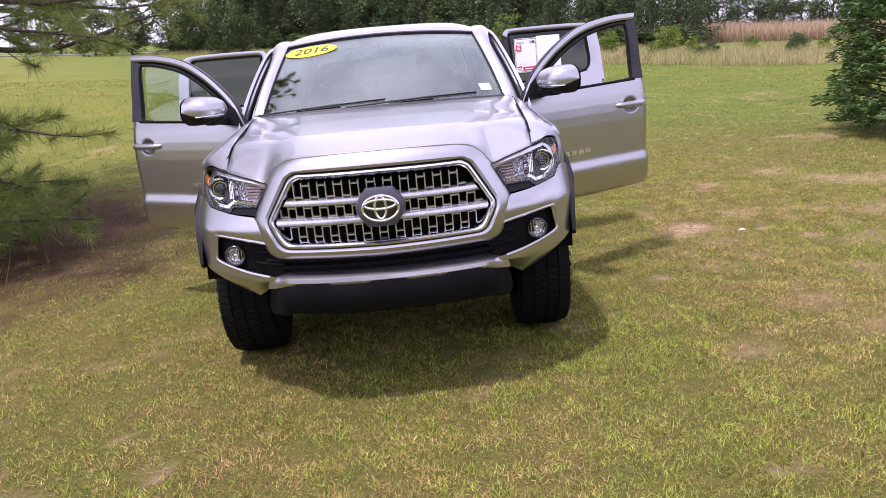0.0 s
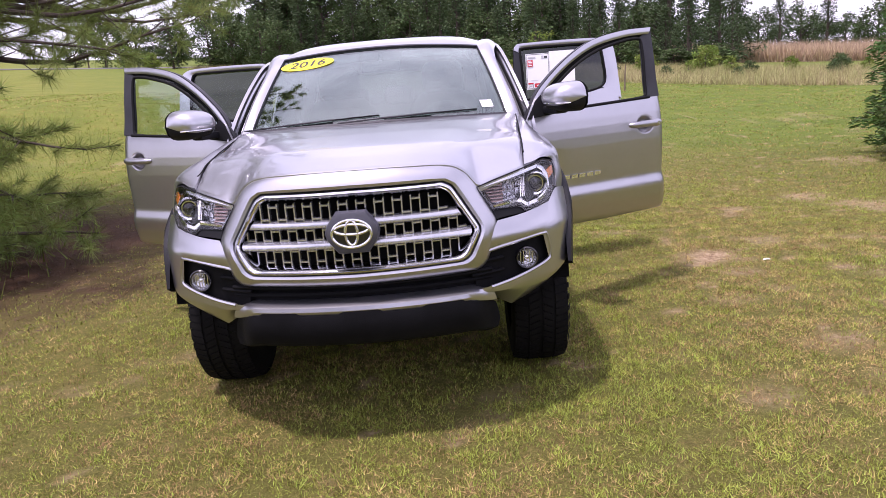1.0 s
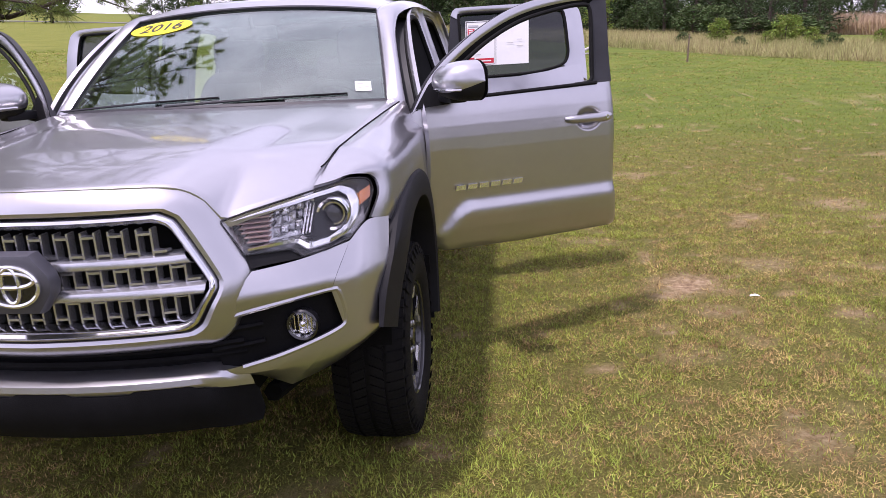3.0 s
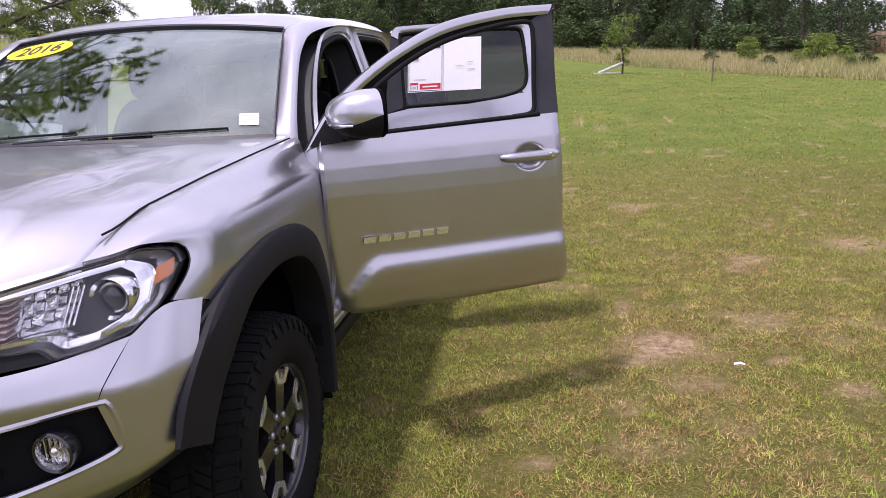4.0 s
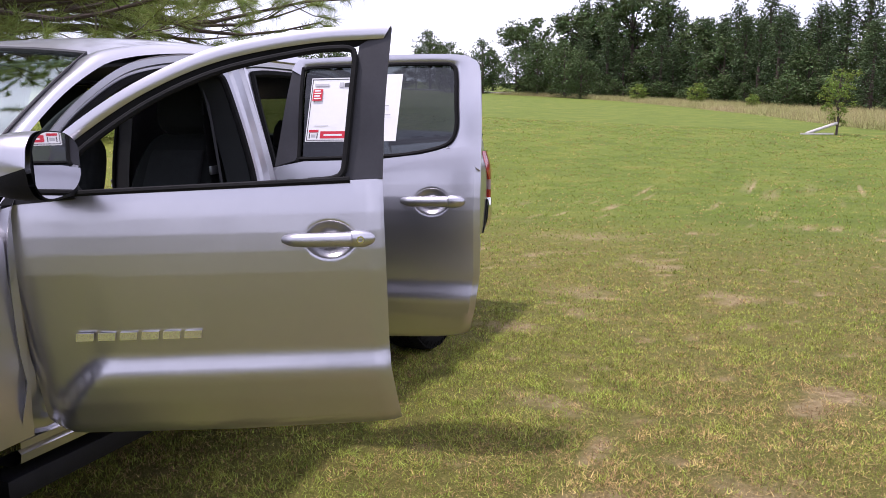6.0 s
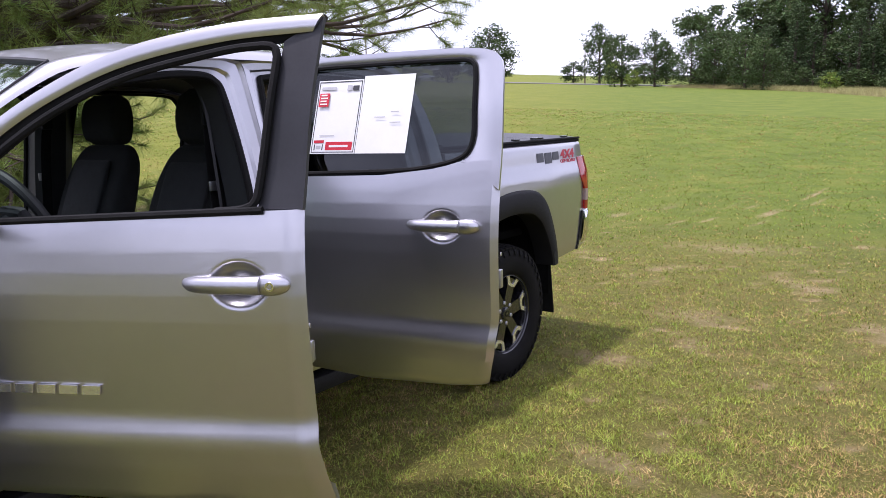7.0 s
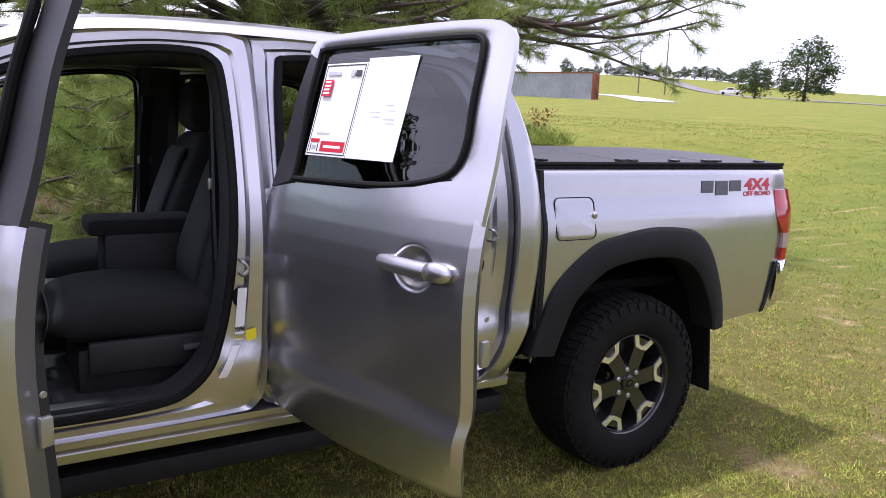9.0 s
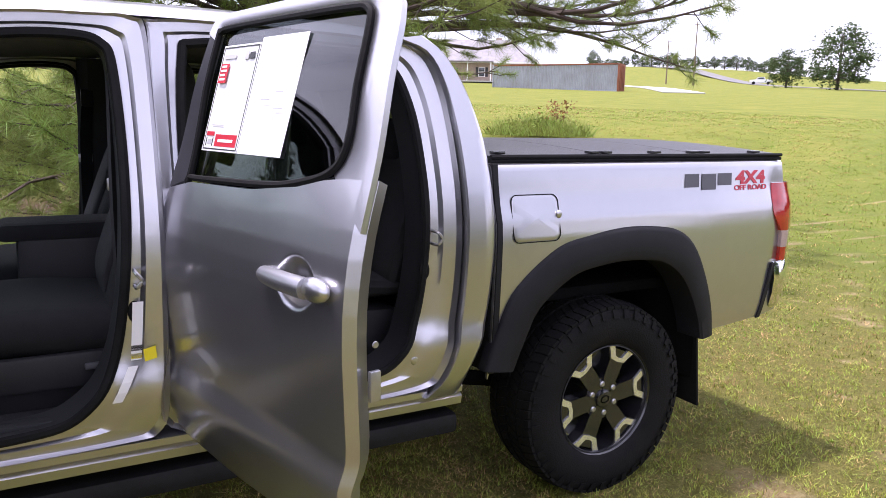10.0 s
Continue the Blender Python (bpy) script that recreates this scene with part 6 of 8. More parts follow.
        for a0, a1, b0, b1, m in ((0.004, 0.174, 0.004, 0.007, BLACKINK), (0.004, 0.174, 0.241, 0.244, BLACKINK), (0.004, 0.007, 0.004, 0.244, BLACKINK), (0.171, 0.174, 0.004, 0.244, BLACKINK),
                                  (0.060, 0.166, 0.012, 0.040, REDINK), (0.012, 0.052, 0.036, 0.046, REDINK), (0.014, 0.018, 0.012, 0.032, BLACKINK), (0.046, 0.050, 0.012, 0.032, BLACKINK), (0.022, 0.042, 0.016, 0.028, GREYINK),
                                  (0.012, 0.052, 0.160, 0.205, REDINK), (0.016, 0.075, 0.216, 0.226, GREYINK), (0.118, 0.136, 0.212, 0.230, GREYINK), (0.140, 0.164, 0.212, 0.228, BLACKINK),
                                  (0.24, 0.28, 0.118, 0.121, GREYINK), (0.30, 0.34, 0.10, 0.103, GREYINK), (0.30, 0.33, 0.135, 0.138, GREYINK), (0.03, 0.09, 0.06, 0.0625, GREYINK)):
            sheet("printed_bar", a0, a1, b0, b1, 0.0005, m)
        for k in range(4):
            sheet("printed_bar", 0.018, 0.046 - 0.004 * (k % 2), 0.166 + 0.010 * k, 0.171 + 0.010 * k, 0.0010, PAPER)
        sheet("printed_bar", 0.075, 0.150, 0.022, 0.029, 0.0010, PAPER)
    return dm


rear_door(1, 76.6, True)
rear_door(-1, 70.0, False)

# door pillar details
for side in (1, -1):
    for y, z in ((2.575, 0.935), (3.43, 0.99)):
        M = Mesh().tube(curve([(side_x(z, 0.055), y - 0.014, z - 0.02), (side_x(z, 0.018), y - 0.012, z - 0.018), (side_x(z, 0.014), y, z), (side_x(z, 0.018), y - 0.012, z + 0.018), (side_x(z, 0.055), y - 0.014, z + 0.02)], 16), 0.005, 6)
        part("door_striker", M.mirrored(side), SATIN, truck, "steel door striker")
    for y, z in ((2.560, 0.845), (3.395, 0.885)):
        part("pillar_plug", Mesh().ball((side_x(z, 0.060), y, z), (0.008, 0.018, 0.030), 8).mirrored(side), RUBBER, truck, "black rubber plug")
    part("sill_plug", Mesh().ball((side_x(0.60, 0.062), 3.37, 0.60), (0.006, 0.018, 0.018), 8).mirrored(side), PAINT, truck)


def pillar_label(y0, z0, y1, z1, w, m):
    p = line([(y0, z0), (y1, z1)], 8)
    A = np.stack([side_x(p[:, 1], 0.040), p[:, 0] - w / 2, p[:, 1]], 1)
    B = A + [0, w, 0]
    return part("pillar_label", Mesh().shell(np.array([A, B])[::-1], 0.0008), m, truck, "white warning label on the door pillar", smooth=False)


pillar_label(2.566, 0.875, 2.556, 0.72, 0.026, PAPER)
pillar_label(2.548, 0.705, 2.505, 0.615, 0.024, PAPER)
pillar_label(2.559, 0.76, 2.558, 0.745, 0.027, BLACKINK)
pillar_label(2.557, 0.738, 2.556, 0.724, 0.027, YELLOW)
part("pillar_tag", Mesh().shell(np.array([[(side_x(0.73, 0.034), 2.576, 0.715), (side_x(0.73, 0.034), 2.606, 0.722)], [(side_x(0.75, 0.034), 2.573, 0.748), (side_x(0.75, 0.034), 2.603, 0.755)]]), 0.0008), YELLOW, truck, "yellow paper tag", smooth=False)

# ---- inside the cab ----
part("cab_floor", Mesh().box((0, 2.50, 0.515), (1.52, 2.10, 0.03), 0.006), CARPET, truck, "dark cab carpet")


def make_headliner():
    rows = []
    for y in np.linspace(2.02, 3.46, 12):
        c = np.interp(y, [2.02, 2.35, 2.8, 3.2, 3.46], [1.585, 1.625, 1.638, 1.625, 1.565])
        rows.append([(x, y, c - 0.06 * (abs(x) / 0.62) ** 4) for x in np.linspace(-0.63, 0.63, 15)])
    return Mesh().shell(np.array(rows), 0.01)


part("headliner", make_headliner(), HEAD, truck, "grey headliner")


def make_dash():
    rows = []
    prof = [(1.46, 1.165), (1.60, 1.150), (1.70, 1.135), (1.765, 1.10), (1.785, 1.04), (1.77, 0.95), (1.72, 0.86), (1.66, 0.76), (1.62, 0.66)]
    P = curve(prof, 24)
    for x in np.linspace(-0.72, 0.72, 27):
        b = 0.022 * math.exp(-((x - 0.38) / 0.2) ** 2)
        rows.append([(x, y - 0.05 * (abs(x) / 0.72) ** 3 + (0.03 * math.exp(-(x / 0.16) ** 2) if z < 1.1 else 0), z + (b if z > 1.1 else 0)) for y, z in P])
    M = Mesh().grid(rows)
    M.box((0, 1.52, 0.80), (1.44, 0.06, 0.56), 0.01)
    return M


part("dashboard", make_dash(), INNER, truck, "dark grey dashboard")
part("instrument_hood", Mesh().box((0.38, 1.735, 1.10), (0.36, 0.12, 0.10), 0.035), BLACKP, truck)
part("radio_panel", Mesh().box((0.0, 1.80, 0.985), (0.25, 0.03, 0.17), 0.012), BLACKG, truck)
part("dash_trim", Mesh().box((-0.42, 1.768, 0.985), (0.50, 0.02, 0.05), 0.01), INNER2, truck)
for x in (-0.66, -0.16, 0.16, 0.66):
    part("air_vent", Mesh().lathe([(0, 0.045), (0.012, 0.045), (0.014, 0.036), (0.004, 0.03), (0.004, 0.0)], (x, 1.765 - (0.03 if abs(x) > 0.5 else 0), 1.03), 20, "y"), BLACKG, truck)


def make_wheel_ring():
    t = np.linspace(0, 2 * math.pi, 40, endpoint=False)
    m = pose(0.375, 2.00, 1.075, 25)
    return Mesh().tube([tuple(m @ Vector((0.185 * math.cos(a), 0, 0.185 * math.sin(a)))) for a in t], 0.0185, 10, close=True)


sw = part("steering_wheel", make_wheel_ring(), INNER, truck, "dark steering wheel")
m_sw = pose(0.375, 1.99, 1.07, 25)
part("wheel_hub", Mesh().box((0, 0, 0), (0.17, 0.05, 0.13), 0.03).mirrored(1), INNER, sw)
bpy.data.objects["wheel_hub"].matrix_local = m_sw
for s in (-1, 1):
    q = part("wheel_spoke", Mesh().box((s * 0.12, 0, 0), (0.10, 0.02, 0.05), 0.008), SATIN, sw)
    q.matrix_local = m_sw
q = part("wheel_spoke", Mesh().box((0, 0, -0.11), (0.05, 0.02, 0.12), 0.008), INNER2, sw)
q.matrix_local = m_sw
part("steering_column", Mesh().tube([(0.375, 1.97, 1.06), (0.375, 1.70, 0.96)], 0.05, 12), INNER, truck)


def seat_slab(w, stations):
    """A cushion: stations of (y, z, half thickness, share of the width) with bolstered edges."""
    rows = []
    S = curve(stations, 18)
    for y, z, h, k in S:
        row = []
        for a in np.linspace(0, 2 * math.pi, 28, endpoint=False):
            ca, sa = math.cos(a), math.sin(a)
            u = math.copysign(abs(ca) ** 0.55, ca)
            v = math.copysign(abs(sa) ** 0.7, sa)
            row.append((w * k * u, y, z, h, v, u))
        rows.append(row)
    d = np.gradient(S[:, :2], axis=0)
    d /= np.maximum(np.linalg.norm(d, axis=1, keepdims=True), 1e-9)
    out = []
    for i, row in enumerate(rows):
        ny, nz = -d[i][1], d[i][0]
        out.append([(x, y + ny * h * (v + 0.28 * abs(u) ** 4), z + nz * h * (v + 0.28 * abs(u) ** 4)) for x, y, z, h, v, u in row])
    return Mesh().grid(out, close=True, cap=True)


def front_seat(x):
    m = pose(x, 0.08, -0.025)
    s = part("front_seat", seat_slab(0.255, [(2.02, 0.735, 0.03, 0.85), (2.05, 0.755, 0.07, 0.98), (2.20, 0.765, 0.085, 1.0), (2.40, 0.750, 0.085, 1.0), (2.56, 0.735, 0.07, 0.95), (2.60, 0.73, 0.03, 0.9)]), CLOTH, truck, "dark grey cloth front seat")
    s.matrix_local = m
    part("backrest", seat_slab(0.255, [(2.50, 0.74, 0.03, 0.85), (2.505, 0.78, 0.075, 0.96), (2.545, 0.95, 0.080, 1.0), (2.60, 1.12, 0.070, 1.0), (2.645, 1.24, 0.055, 0.90), (2.665, 1.30, 0.04, 0.70), (2.67, 1.315, 0.01, 0.55)]), CLOTH, s)
    part("backrest_insert", seat_slab(0.15, [(2.44, 0.85, 0.01, 0.9), (2.455, 0.92, 0.022, 1.0), (2.51, 1.08, 0.022, 1.0), (2.56, 1.22, 0.018, 0.95), (2.575, 1.25, 0.008, 0.9)]), CLOTH2, s, "lighter grey cloth insert")
    part("headrest", seat_slab(0.148, [(2.650, 1.318, 0.02, 0.78), (2.655, 1.345, 0.058, 0.95), (2.662, 1.425, 0.070, 1.0), (2.668, 1.505, 0.058, 0.90), (2.668, 1.540, 0.02, 0.66)]), CLOTH, s)
    for q in (-0.05, 0.05):
        part("headrest_post", Mesh().tube([(q, 2.665, 1.28), (q, 2.662, 1.36)], 0.007, 8), CHROME, s)
    part("seat_base", Mesh().box((0, 2.30, 0.61), (0.46, 0.46, 0.16), 0.03), INNER, s)
    part("seat_side_cover", Mesh().box((math.copysign(0.25, x), 2.34, 0.665), (0.03, 0.48, 0.10), 0.012), INNER, s)
    part("seat_lever", Mesh().box((math.copysign(0.272, x), 2.42, 0.675), (0.02, 0.11, 0.018), 0.006), INNER2, s)
    return s


front_seat(0.37)
front_seat(-0.37)
con = part("centre_console", Mesh().box((0, 2.12, 0.63), (0.22, 0.72, 0.22), 0.03), INNER, truck, "dark centre console")
part("console_box", Mesh().box((0, 2.46, 0.79), (0.21, 0.34, 0.30), 0.03), INNER, con)
part("console_lid", Mesh().box((0, 2.43, 0.955), (0.22, 0.38, 0.06), 0.022), CLOTH, con, "padded armrest lid")
part("console_panel", Mesh().box((0, 2.02, 0.745), (0.17, 0.32, 0.012), 0.005), INNER2, con)
part("gear_lever", Mesh().tube([(0, 1.98, 0.74), (0, 2.0, 0.90)], 0.012, 8), CHROME, con)
part("gear_knob", Mesh().ball((0, 2.0, 0.92), (0.024, 0.024, 0.035), 8), BLACKG, con)
rb = part("rear_bench", seat_slab(0.66, [(2.98, 0.76, 0.03, 0.95), (3.0, 0.78, 0.06, 1.0), (3.2, 0.785, 0.075, 1.0), (3.42, 0.775, 0.05, 1.0)]), CLOTH, truck, "dark cloth rear bench")
part("backrest", seat_slab(0.66, [(3.40, 0.78, 0.03, 0.97), (3.41, 0.82, 0.07, 1.0), (3.46, 1.0, 0.07, 1.0), (3.51, 1.18, 0.05, 0.98), (3.52, 1.21, 0.02, 0.95)]), CLOTH, rb)
part("bench_base", Mesh().box((0, 3.2, 0.62), (1.28, 0.42, 0.20), 0.03), INNER, rb)
for x in (-0.36, 0.0, 0.36):
    part("headrest", seat_slab(0.12, [(3.50, 1.19, 0.02, 0.85), (3.505, 1.22, 0.045, 1.0), (3.52, 1.30, 0.045, 1.0), (3.525, 1.345, 0.02, 0.85)]), CLOTH, rb).matrix_local = pose(x, 0, 0)
for side in (1, -1):
    p = np.array([(0.735, 2.60, 0.50), (0.725, 2.61, 0.80), (0.70, 2.61, 1.10), (0.645, 2.62, 1.42), (0.60, 2.62, 1.56)])
    c = curve(p, 14)
    part("pillar_cover", Mesh().shell(np.array([c + [0, -0.075, 0], c + [-0.035, -0.04, 0], c + [-0.035, 0.04, 0], c + [0, 0.085, 0]]), 0.01).mirrored(side), INNER, truck, "dark inner pillar cover")
    belt = curve([(0.70, 2.56, 0.58), (0.675, 2.555, 0.9), (0.635, 2.56, 1.25), (0.615, 2.575, 1.40)], 12)
    b = part("seat_belt", Mesh().shell(np.array([belt + [-0.012, -0.022, 0], belt + [-0.012, 0.022, 0]]), 0.002).mirrored(side), RUBBER, truck, "black seat belt")
    part("belt_anchor", Mesh().box((0.605, 2.572, 1.405), (0.02, 0.05, 0.07), 0.008).mirrored(side), BLACKP, b)
    part("belt_buckle", Mesh().box((0.645, 2.555, 1.155), (0.012, 0.055, 0.035), 0.005).mirrored(side), SATIN, b)
    part("inner_sill_trim", Mesh().box((0.755, 2.50, 0.545), (0.05, 1.95, 0.03), 0.01).mirrored(side), INNER, truck)
part("rear_view_mirror", Mesh().box((0.0, 1.965, 1.49), (0.24, 0.03, 0.065), 0.014), BLACKP, truck, "black rear-view mirror")
part("mirror_stem", Mesh().tube([(0, 1.96, 1.51), (0, 1.935, 1.565)], 0.010, 8), BLACKP, truck)
for s in (1, -1):
    part("sun_visor", Mesh().box((s * 0.33, 2.06, 1.555), (0.40, 0.16, 0.018), 0.007, pose(0, 0, 0, 14)), HEAD, truck)

# ---- trees and plants ----
BARK = mat("pine_bark", (0.105, 0.075, 0.058), 0.9, 0, 0.2, 10, 0.8, 30, color2=(0.05, 0.035, 0.028))
TWIG = mat("pine_twig", (0.075, 0.052, 0.040), 0.9, 0, 0.2, 20, 0.4, 60)
NEEDLE = mat("pine_needles", (0.17, 0.25, 0.050), 0.55, 0, 0.20, 0.9, color2=(0.25, 0.28, 0.070), per="island", hue=0.03, trans=0.3, spec=0.3)
FARPINE = mat("far_pine_foliage", (0.040, 0.068, 0.026), 0.7, 0, 0.22, 0.35, color2=(0.075, 0.105, 0.038), per="island", hue=0.025, trans=0.15, spec=0.2)
FARLEAF = mat("far_leaves", (0.048, 0.080, 0.026), 0.7, 0, 0.22, 0.3, color2=(0.085, 0.115, 0.036), per="island", hue=0.03, trans=0.2, spec=0.2)
LIGHTLEAF = mat("light_leaves", (0.13, 0.20, 0.032), 0.65, 0, 0.22, 0.8, color2=(0.22, 0.25, 0.05), per="island", hue=0.03, trans=0.3, spec=0.2)
CEDAR = mat("cedar_foliage", (0.050, 0.105, 0.024), 0.6, 0, 0.25, 1.5, color2=(0.10, 0.16, 0.036), per="island", hue=0.03, trans=0.2, spec=0.25)
TALL = mat("tall_dry_grass", (0.43, 0.34, 0.19), 0.8, 0, 0.18, 0.15, color2=(0.25, 0.27, 0.085), per="island", hue=0.03, trans=0.3, spec=0.15)
CORN = mat("ripe_corn", (0.54, 0.41, 0.28), 0.85, 0, 0.15, 0.1, color2=(0.42, 0.31, 0.19), per="island", hue=0.015, trans=0.2, spec=0.1)


def tri_mesh(V):
    """A mesh of loose triangles from an array (n, 3, 3)."""
    M = Mesh()
    n = len(V)
    M.v = [tuple(p) for p in V.reshape(-1, 3)]
    M.f = [(3 * i, 3 * i + 1, 3 * i + 2) for i in range(n)]
    return M


def unit(rs, n):
    v = rs.normal(size=(n, 3))
    return v / np.linalg.norm(v, axis=1, keepdims=True)


def leaf_tris(rs, C, size, flat=0.0):
    """One leaf-like triangle at each of the places C."""
    n = len(C)
    a, b = unit(rs, n), unit(rs, n)
    a[:, 2] *= 1 - flat
    b[:, 2] *= 1 - flat
    s = size * rs.uniform(0.5, 1.3, (n, 1))
    return np.stack([C - a * s * 0.5, C + a * s * 0.5 + b * s * 0.25, C + b * s * 0.62], 1)


def pine_tree(base, height, seed):
    """A long-needled pine with drooping limbs, twigs and needle tufts."""
    rs = np.random.RandomState(seed)
    root = thing("pine_tree", "long-needled pine tree with low drooping limbs", "tree", pose(*base))
    trunk = curve([(0, 0, -0.1), (0.05, 0.02, height * 0.3), (-0.05, 0.08, height * 0.65), (0, 0, height)], 24)
    part("trunk", Mesh().tube(trunk, np.linspace(0.17, 0.02, 24), 12), BARK, root)
    tufts, tdirs = [], []
    limbs = []
    for k in range(64):
        t = (k + 0.5) / 64
        z = 1.3 + (height - 1.7) * t ** 1.1
        limbs.append((z, k * 2.39996 + rs.uniform(-0.3, 0.3), (4.7 - 3.7 * t) * rs.uniform(0.7, 1.1)))
    limbs += [(2.9, math.atan2(5.6, 2.7), 6.6), (3.3, math.atan2(5.0, 3.4), 6.2), (1.5, math.atan2(-0.6, 3.0), 3.4), (1.15, math.atan2(0.4, 3.0), 3.6), (1.2, math.atan2(-2.0, 2.2), 3.6),
              (3.1, math.atan2(6.2, 1.2), 6.2), (4.4, math.atan2(-1.4, 4.6), 5.0), (5.2, math.atan2(-2.6, 4.0), 5.0), (4.9, math.atan2(0.6, 4.4), 4.8), (1.6, math.atan2(-1.5, 1.4), 3.6), (3.4, math.atan2(4.4, 1.6), 5.4),
              (0.8, math.atan2(-0.2, 3.0), 3.6), (0.7, math.atan2(0.9, 3.0), 3.3), (1.75, math.atan2(0.9, 4.0), 3.7)]
    limbs += [(2.3 + 1.4 * rs.uniform(0, 1), radians(-20 + 9.3 * k), rs.uniform(4.2, 6.2)) for k in range(12)]
    limbs += [(2.4 + 0.9 * rs.uniform(0, 1), radians(52 + 4 * k), rs.uniform(5.0, 6.2)) for k in range(5)]
    limbs += [(1.7 + 0.7 * rs.uniform(0, 1), radians(-6 + 3.2 * k), rs.uniform(4.2, 5.2)) for k in range(7)]
    limbs += [(3.8 + 3.0 * rs.uniform(0, 1), radians(-75 + 11 * k), rs.uniform(4.0, 5.6)) for k in range(14)]
    limbs += [(0.60, math.atan2(-2.6, 4.3), 4.6), (0.75, math.atan2(-2.2, 4.4), 4.4), (0.5, math.atan2(-3.0, 4.0), 4.4), (0.55, math.atan2(-1.6, 4.4), 4.5), (0.8, math.atan2(-3.2, 3.4), 4.5), (0.45, math.atan2(-2.4, 4.2), 4.9)]
    limbs += [(0.9 + 1.8 * rs.uniform(0, 1), radians(-105 + 9.0 * k), rs.uniform(2.8, 4.2)) for k in range(10)]
    limbs += [(1.95 + 1.5 * rs.uniform(0, 1), radians(-98 + 6.5 * k), rs.uniform(2.6, 3.8)) for k in range(11)]
    limbs += [(1.35 + 0.5 * rs.uniform(0, 1), radians(-60 + 11 * k), rs.uniform(2.2, 3.2)) for k in range(8)]
    limbs += [(0.85 + 1.0 * rs.uniform(0, 1), radians(-104 + 5.5 * k), rs.uniform(2.4, 3.8)) for k in range(10)]
    # dense boughs that hang out over the lawn, one above another
    boughs = [(1.15, radians(-32.0), 4.47), (1.40, radians(-30.0), 4.52), (1.62, radians(-33.0), 4.42), (1.85, radians(-31.0), 4.52), (1.88, radians(-35.0), 4.32), (1.30, radians(-36.0), 4.32), (1.75, radians(-28.5), 4.22)]
    wood = Mesh()
    for z, a, L in limbs + boughs:
        while (z, a, L) not in boughs and 0.85 < z < 1.9 and L > 1.2 and base[0] + L * math.cos(a) > -0.75 - 0.6 * (base[1] + L * math.sin(a) + 3):
            L *= 0.93
        d = np.array([math.cos(a), math.sin(a), 0])
        side = np.array([-d[1], d[0], 0])
        low = z < 1.9
        rise = 0.10 if low else rs.uniform(0.0, 0.17) if L > 4.4 or z < 3.6 else 0.22
        droop = (0.16 if low else 0.06) * L
        bend = rs.uniform(-0.25, 0.25)
        P = np.array([np.array([0, 0, z]) + d * L * t + side * L * bend * t * t + np.array([0, 0, L * rise * t - droop * t * t * 1.8 + 0.28 * max(0, t - 0.75) * L * 0.6]) for t in np.linspace(0, 1, 12)])
        u = np.linspace(0, 1, 12)
        ph = rs.uniform(0, 6.28, 2)
        P += np.outer(0.045 * L * u * np.sin(7 * u + ph[0]), side)
        P[:, 2] += 0.035 * L * u * np.sin(8 * u + ph[1])
        P[:, 2] = np.maximum(P[:, 2], 0.22)
        limb_r = 0.012 + 0.011 * L
        limb = part("limb", Mesh().tube(P, np.linspace(limb_r, 0.008, 12), 7), BARK, root)
        airy = z > 1.9
        m = int(4 + 1.8 * L) if airy else int(6 + 3.4 * L)
        for q in range(m):
            t = rs.uniform(0.18, 1.0) ** 0.8
            i = t * 11
            j = int(min(i, 10))
            o = P[j] + (P[j + 1] - P[j]) * (i - j)
            s = 1 if q % 2 else -1
            tl = (0.30 + 0.16 * L * (1 - t) + 0.18) * rs.uniform(0.6, 1.3)
            v = d * rs.uniform(0.35, 0.9) + side * s * rs.uniform(0.35, 1.0) + np.array([0, 0, rs.uniform(-0.65, 0.75) if airy else rs.uniform(-0.6, 0.40)])
            v /= np.linalg.norm(v)
            e = o + v * tl + np.array([0, 0, 0.12 * tl])
            mid = (o + e) / 2 + np.array([0, 0, -0.06 * tl])
            w = np.array([o, mid, e])
            w[:, 2] = np.maximum(w[:, 2], 0.12)
            wood.tube(w, [0.008, 0.006, 0.004], 4)
            for f in ((0.78, 1.0) if airy else (0.45, 0.72, 1.0)):
                c = w[0] * (1 - f) + w[2] * f
                tufts.append(c)
                tdirs.append(v + np.array([0, 0, 0.25]))
        tufts += [P[-1], P[-2], P[-3]]
        tdirs += [d + np.array([0, 0, 0.3])] * 3
    part("twigwork", wood, TWIG, root)
    T, D = np.array(tufts), np.array(tdirs)
    D /= np.linalg.norm(D, axis=1, keepdims=True)
    k = 84
    n = len(T) * k
    C = np.repeat(T, k, 0) - np.repeat(D, k, 0) * rs.uniform(0, 0.14, (n, 1)) + rs.normal(0, 0.006, (n, 3))
    dirs = np.repeat(D, k, 0) * rs.uniform(0.1, 0.9, (n, 1)) + unit(rs, n) * 0.85
    dirs /= np.linalg.norm(dirs, axis=1, keepdims=True)
    ln = rs.uniform(0.12, 0.23, (n, 1))
    w = np.cross(dirs, unit(rs, n))
    w /= np.maximum(np.linalg.norm(w, axis=1, keepdims=True), 1e-6)
    tip = C + dirs * ln
    tip[:, 2] -= 0.03 * rs.uniform(0, 1, n)
    # needles above 4.5 m, mostly out of view, are widened to throw denser shade
    w *= np.where(C[:, 2:] > 4.5, 0.0060, 0.0026)
    part("needle_foliage", tri_mesh(np.stack([C - w, C + w, tip], 1)), NEEDLE, root, smooth=False)
    return root


pine_tree((-7.3, 5.1, float(ground_z(-7.3, 5.1))), 10.5, 4)


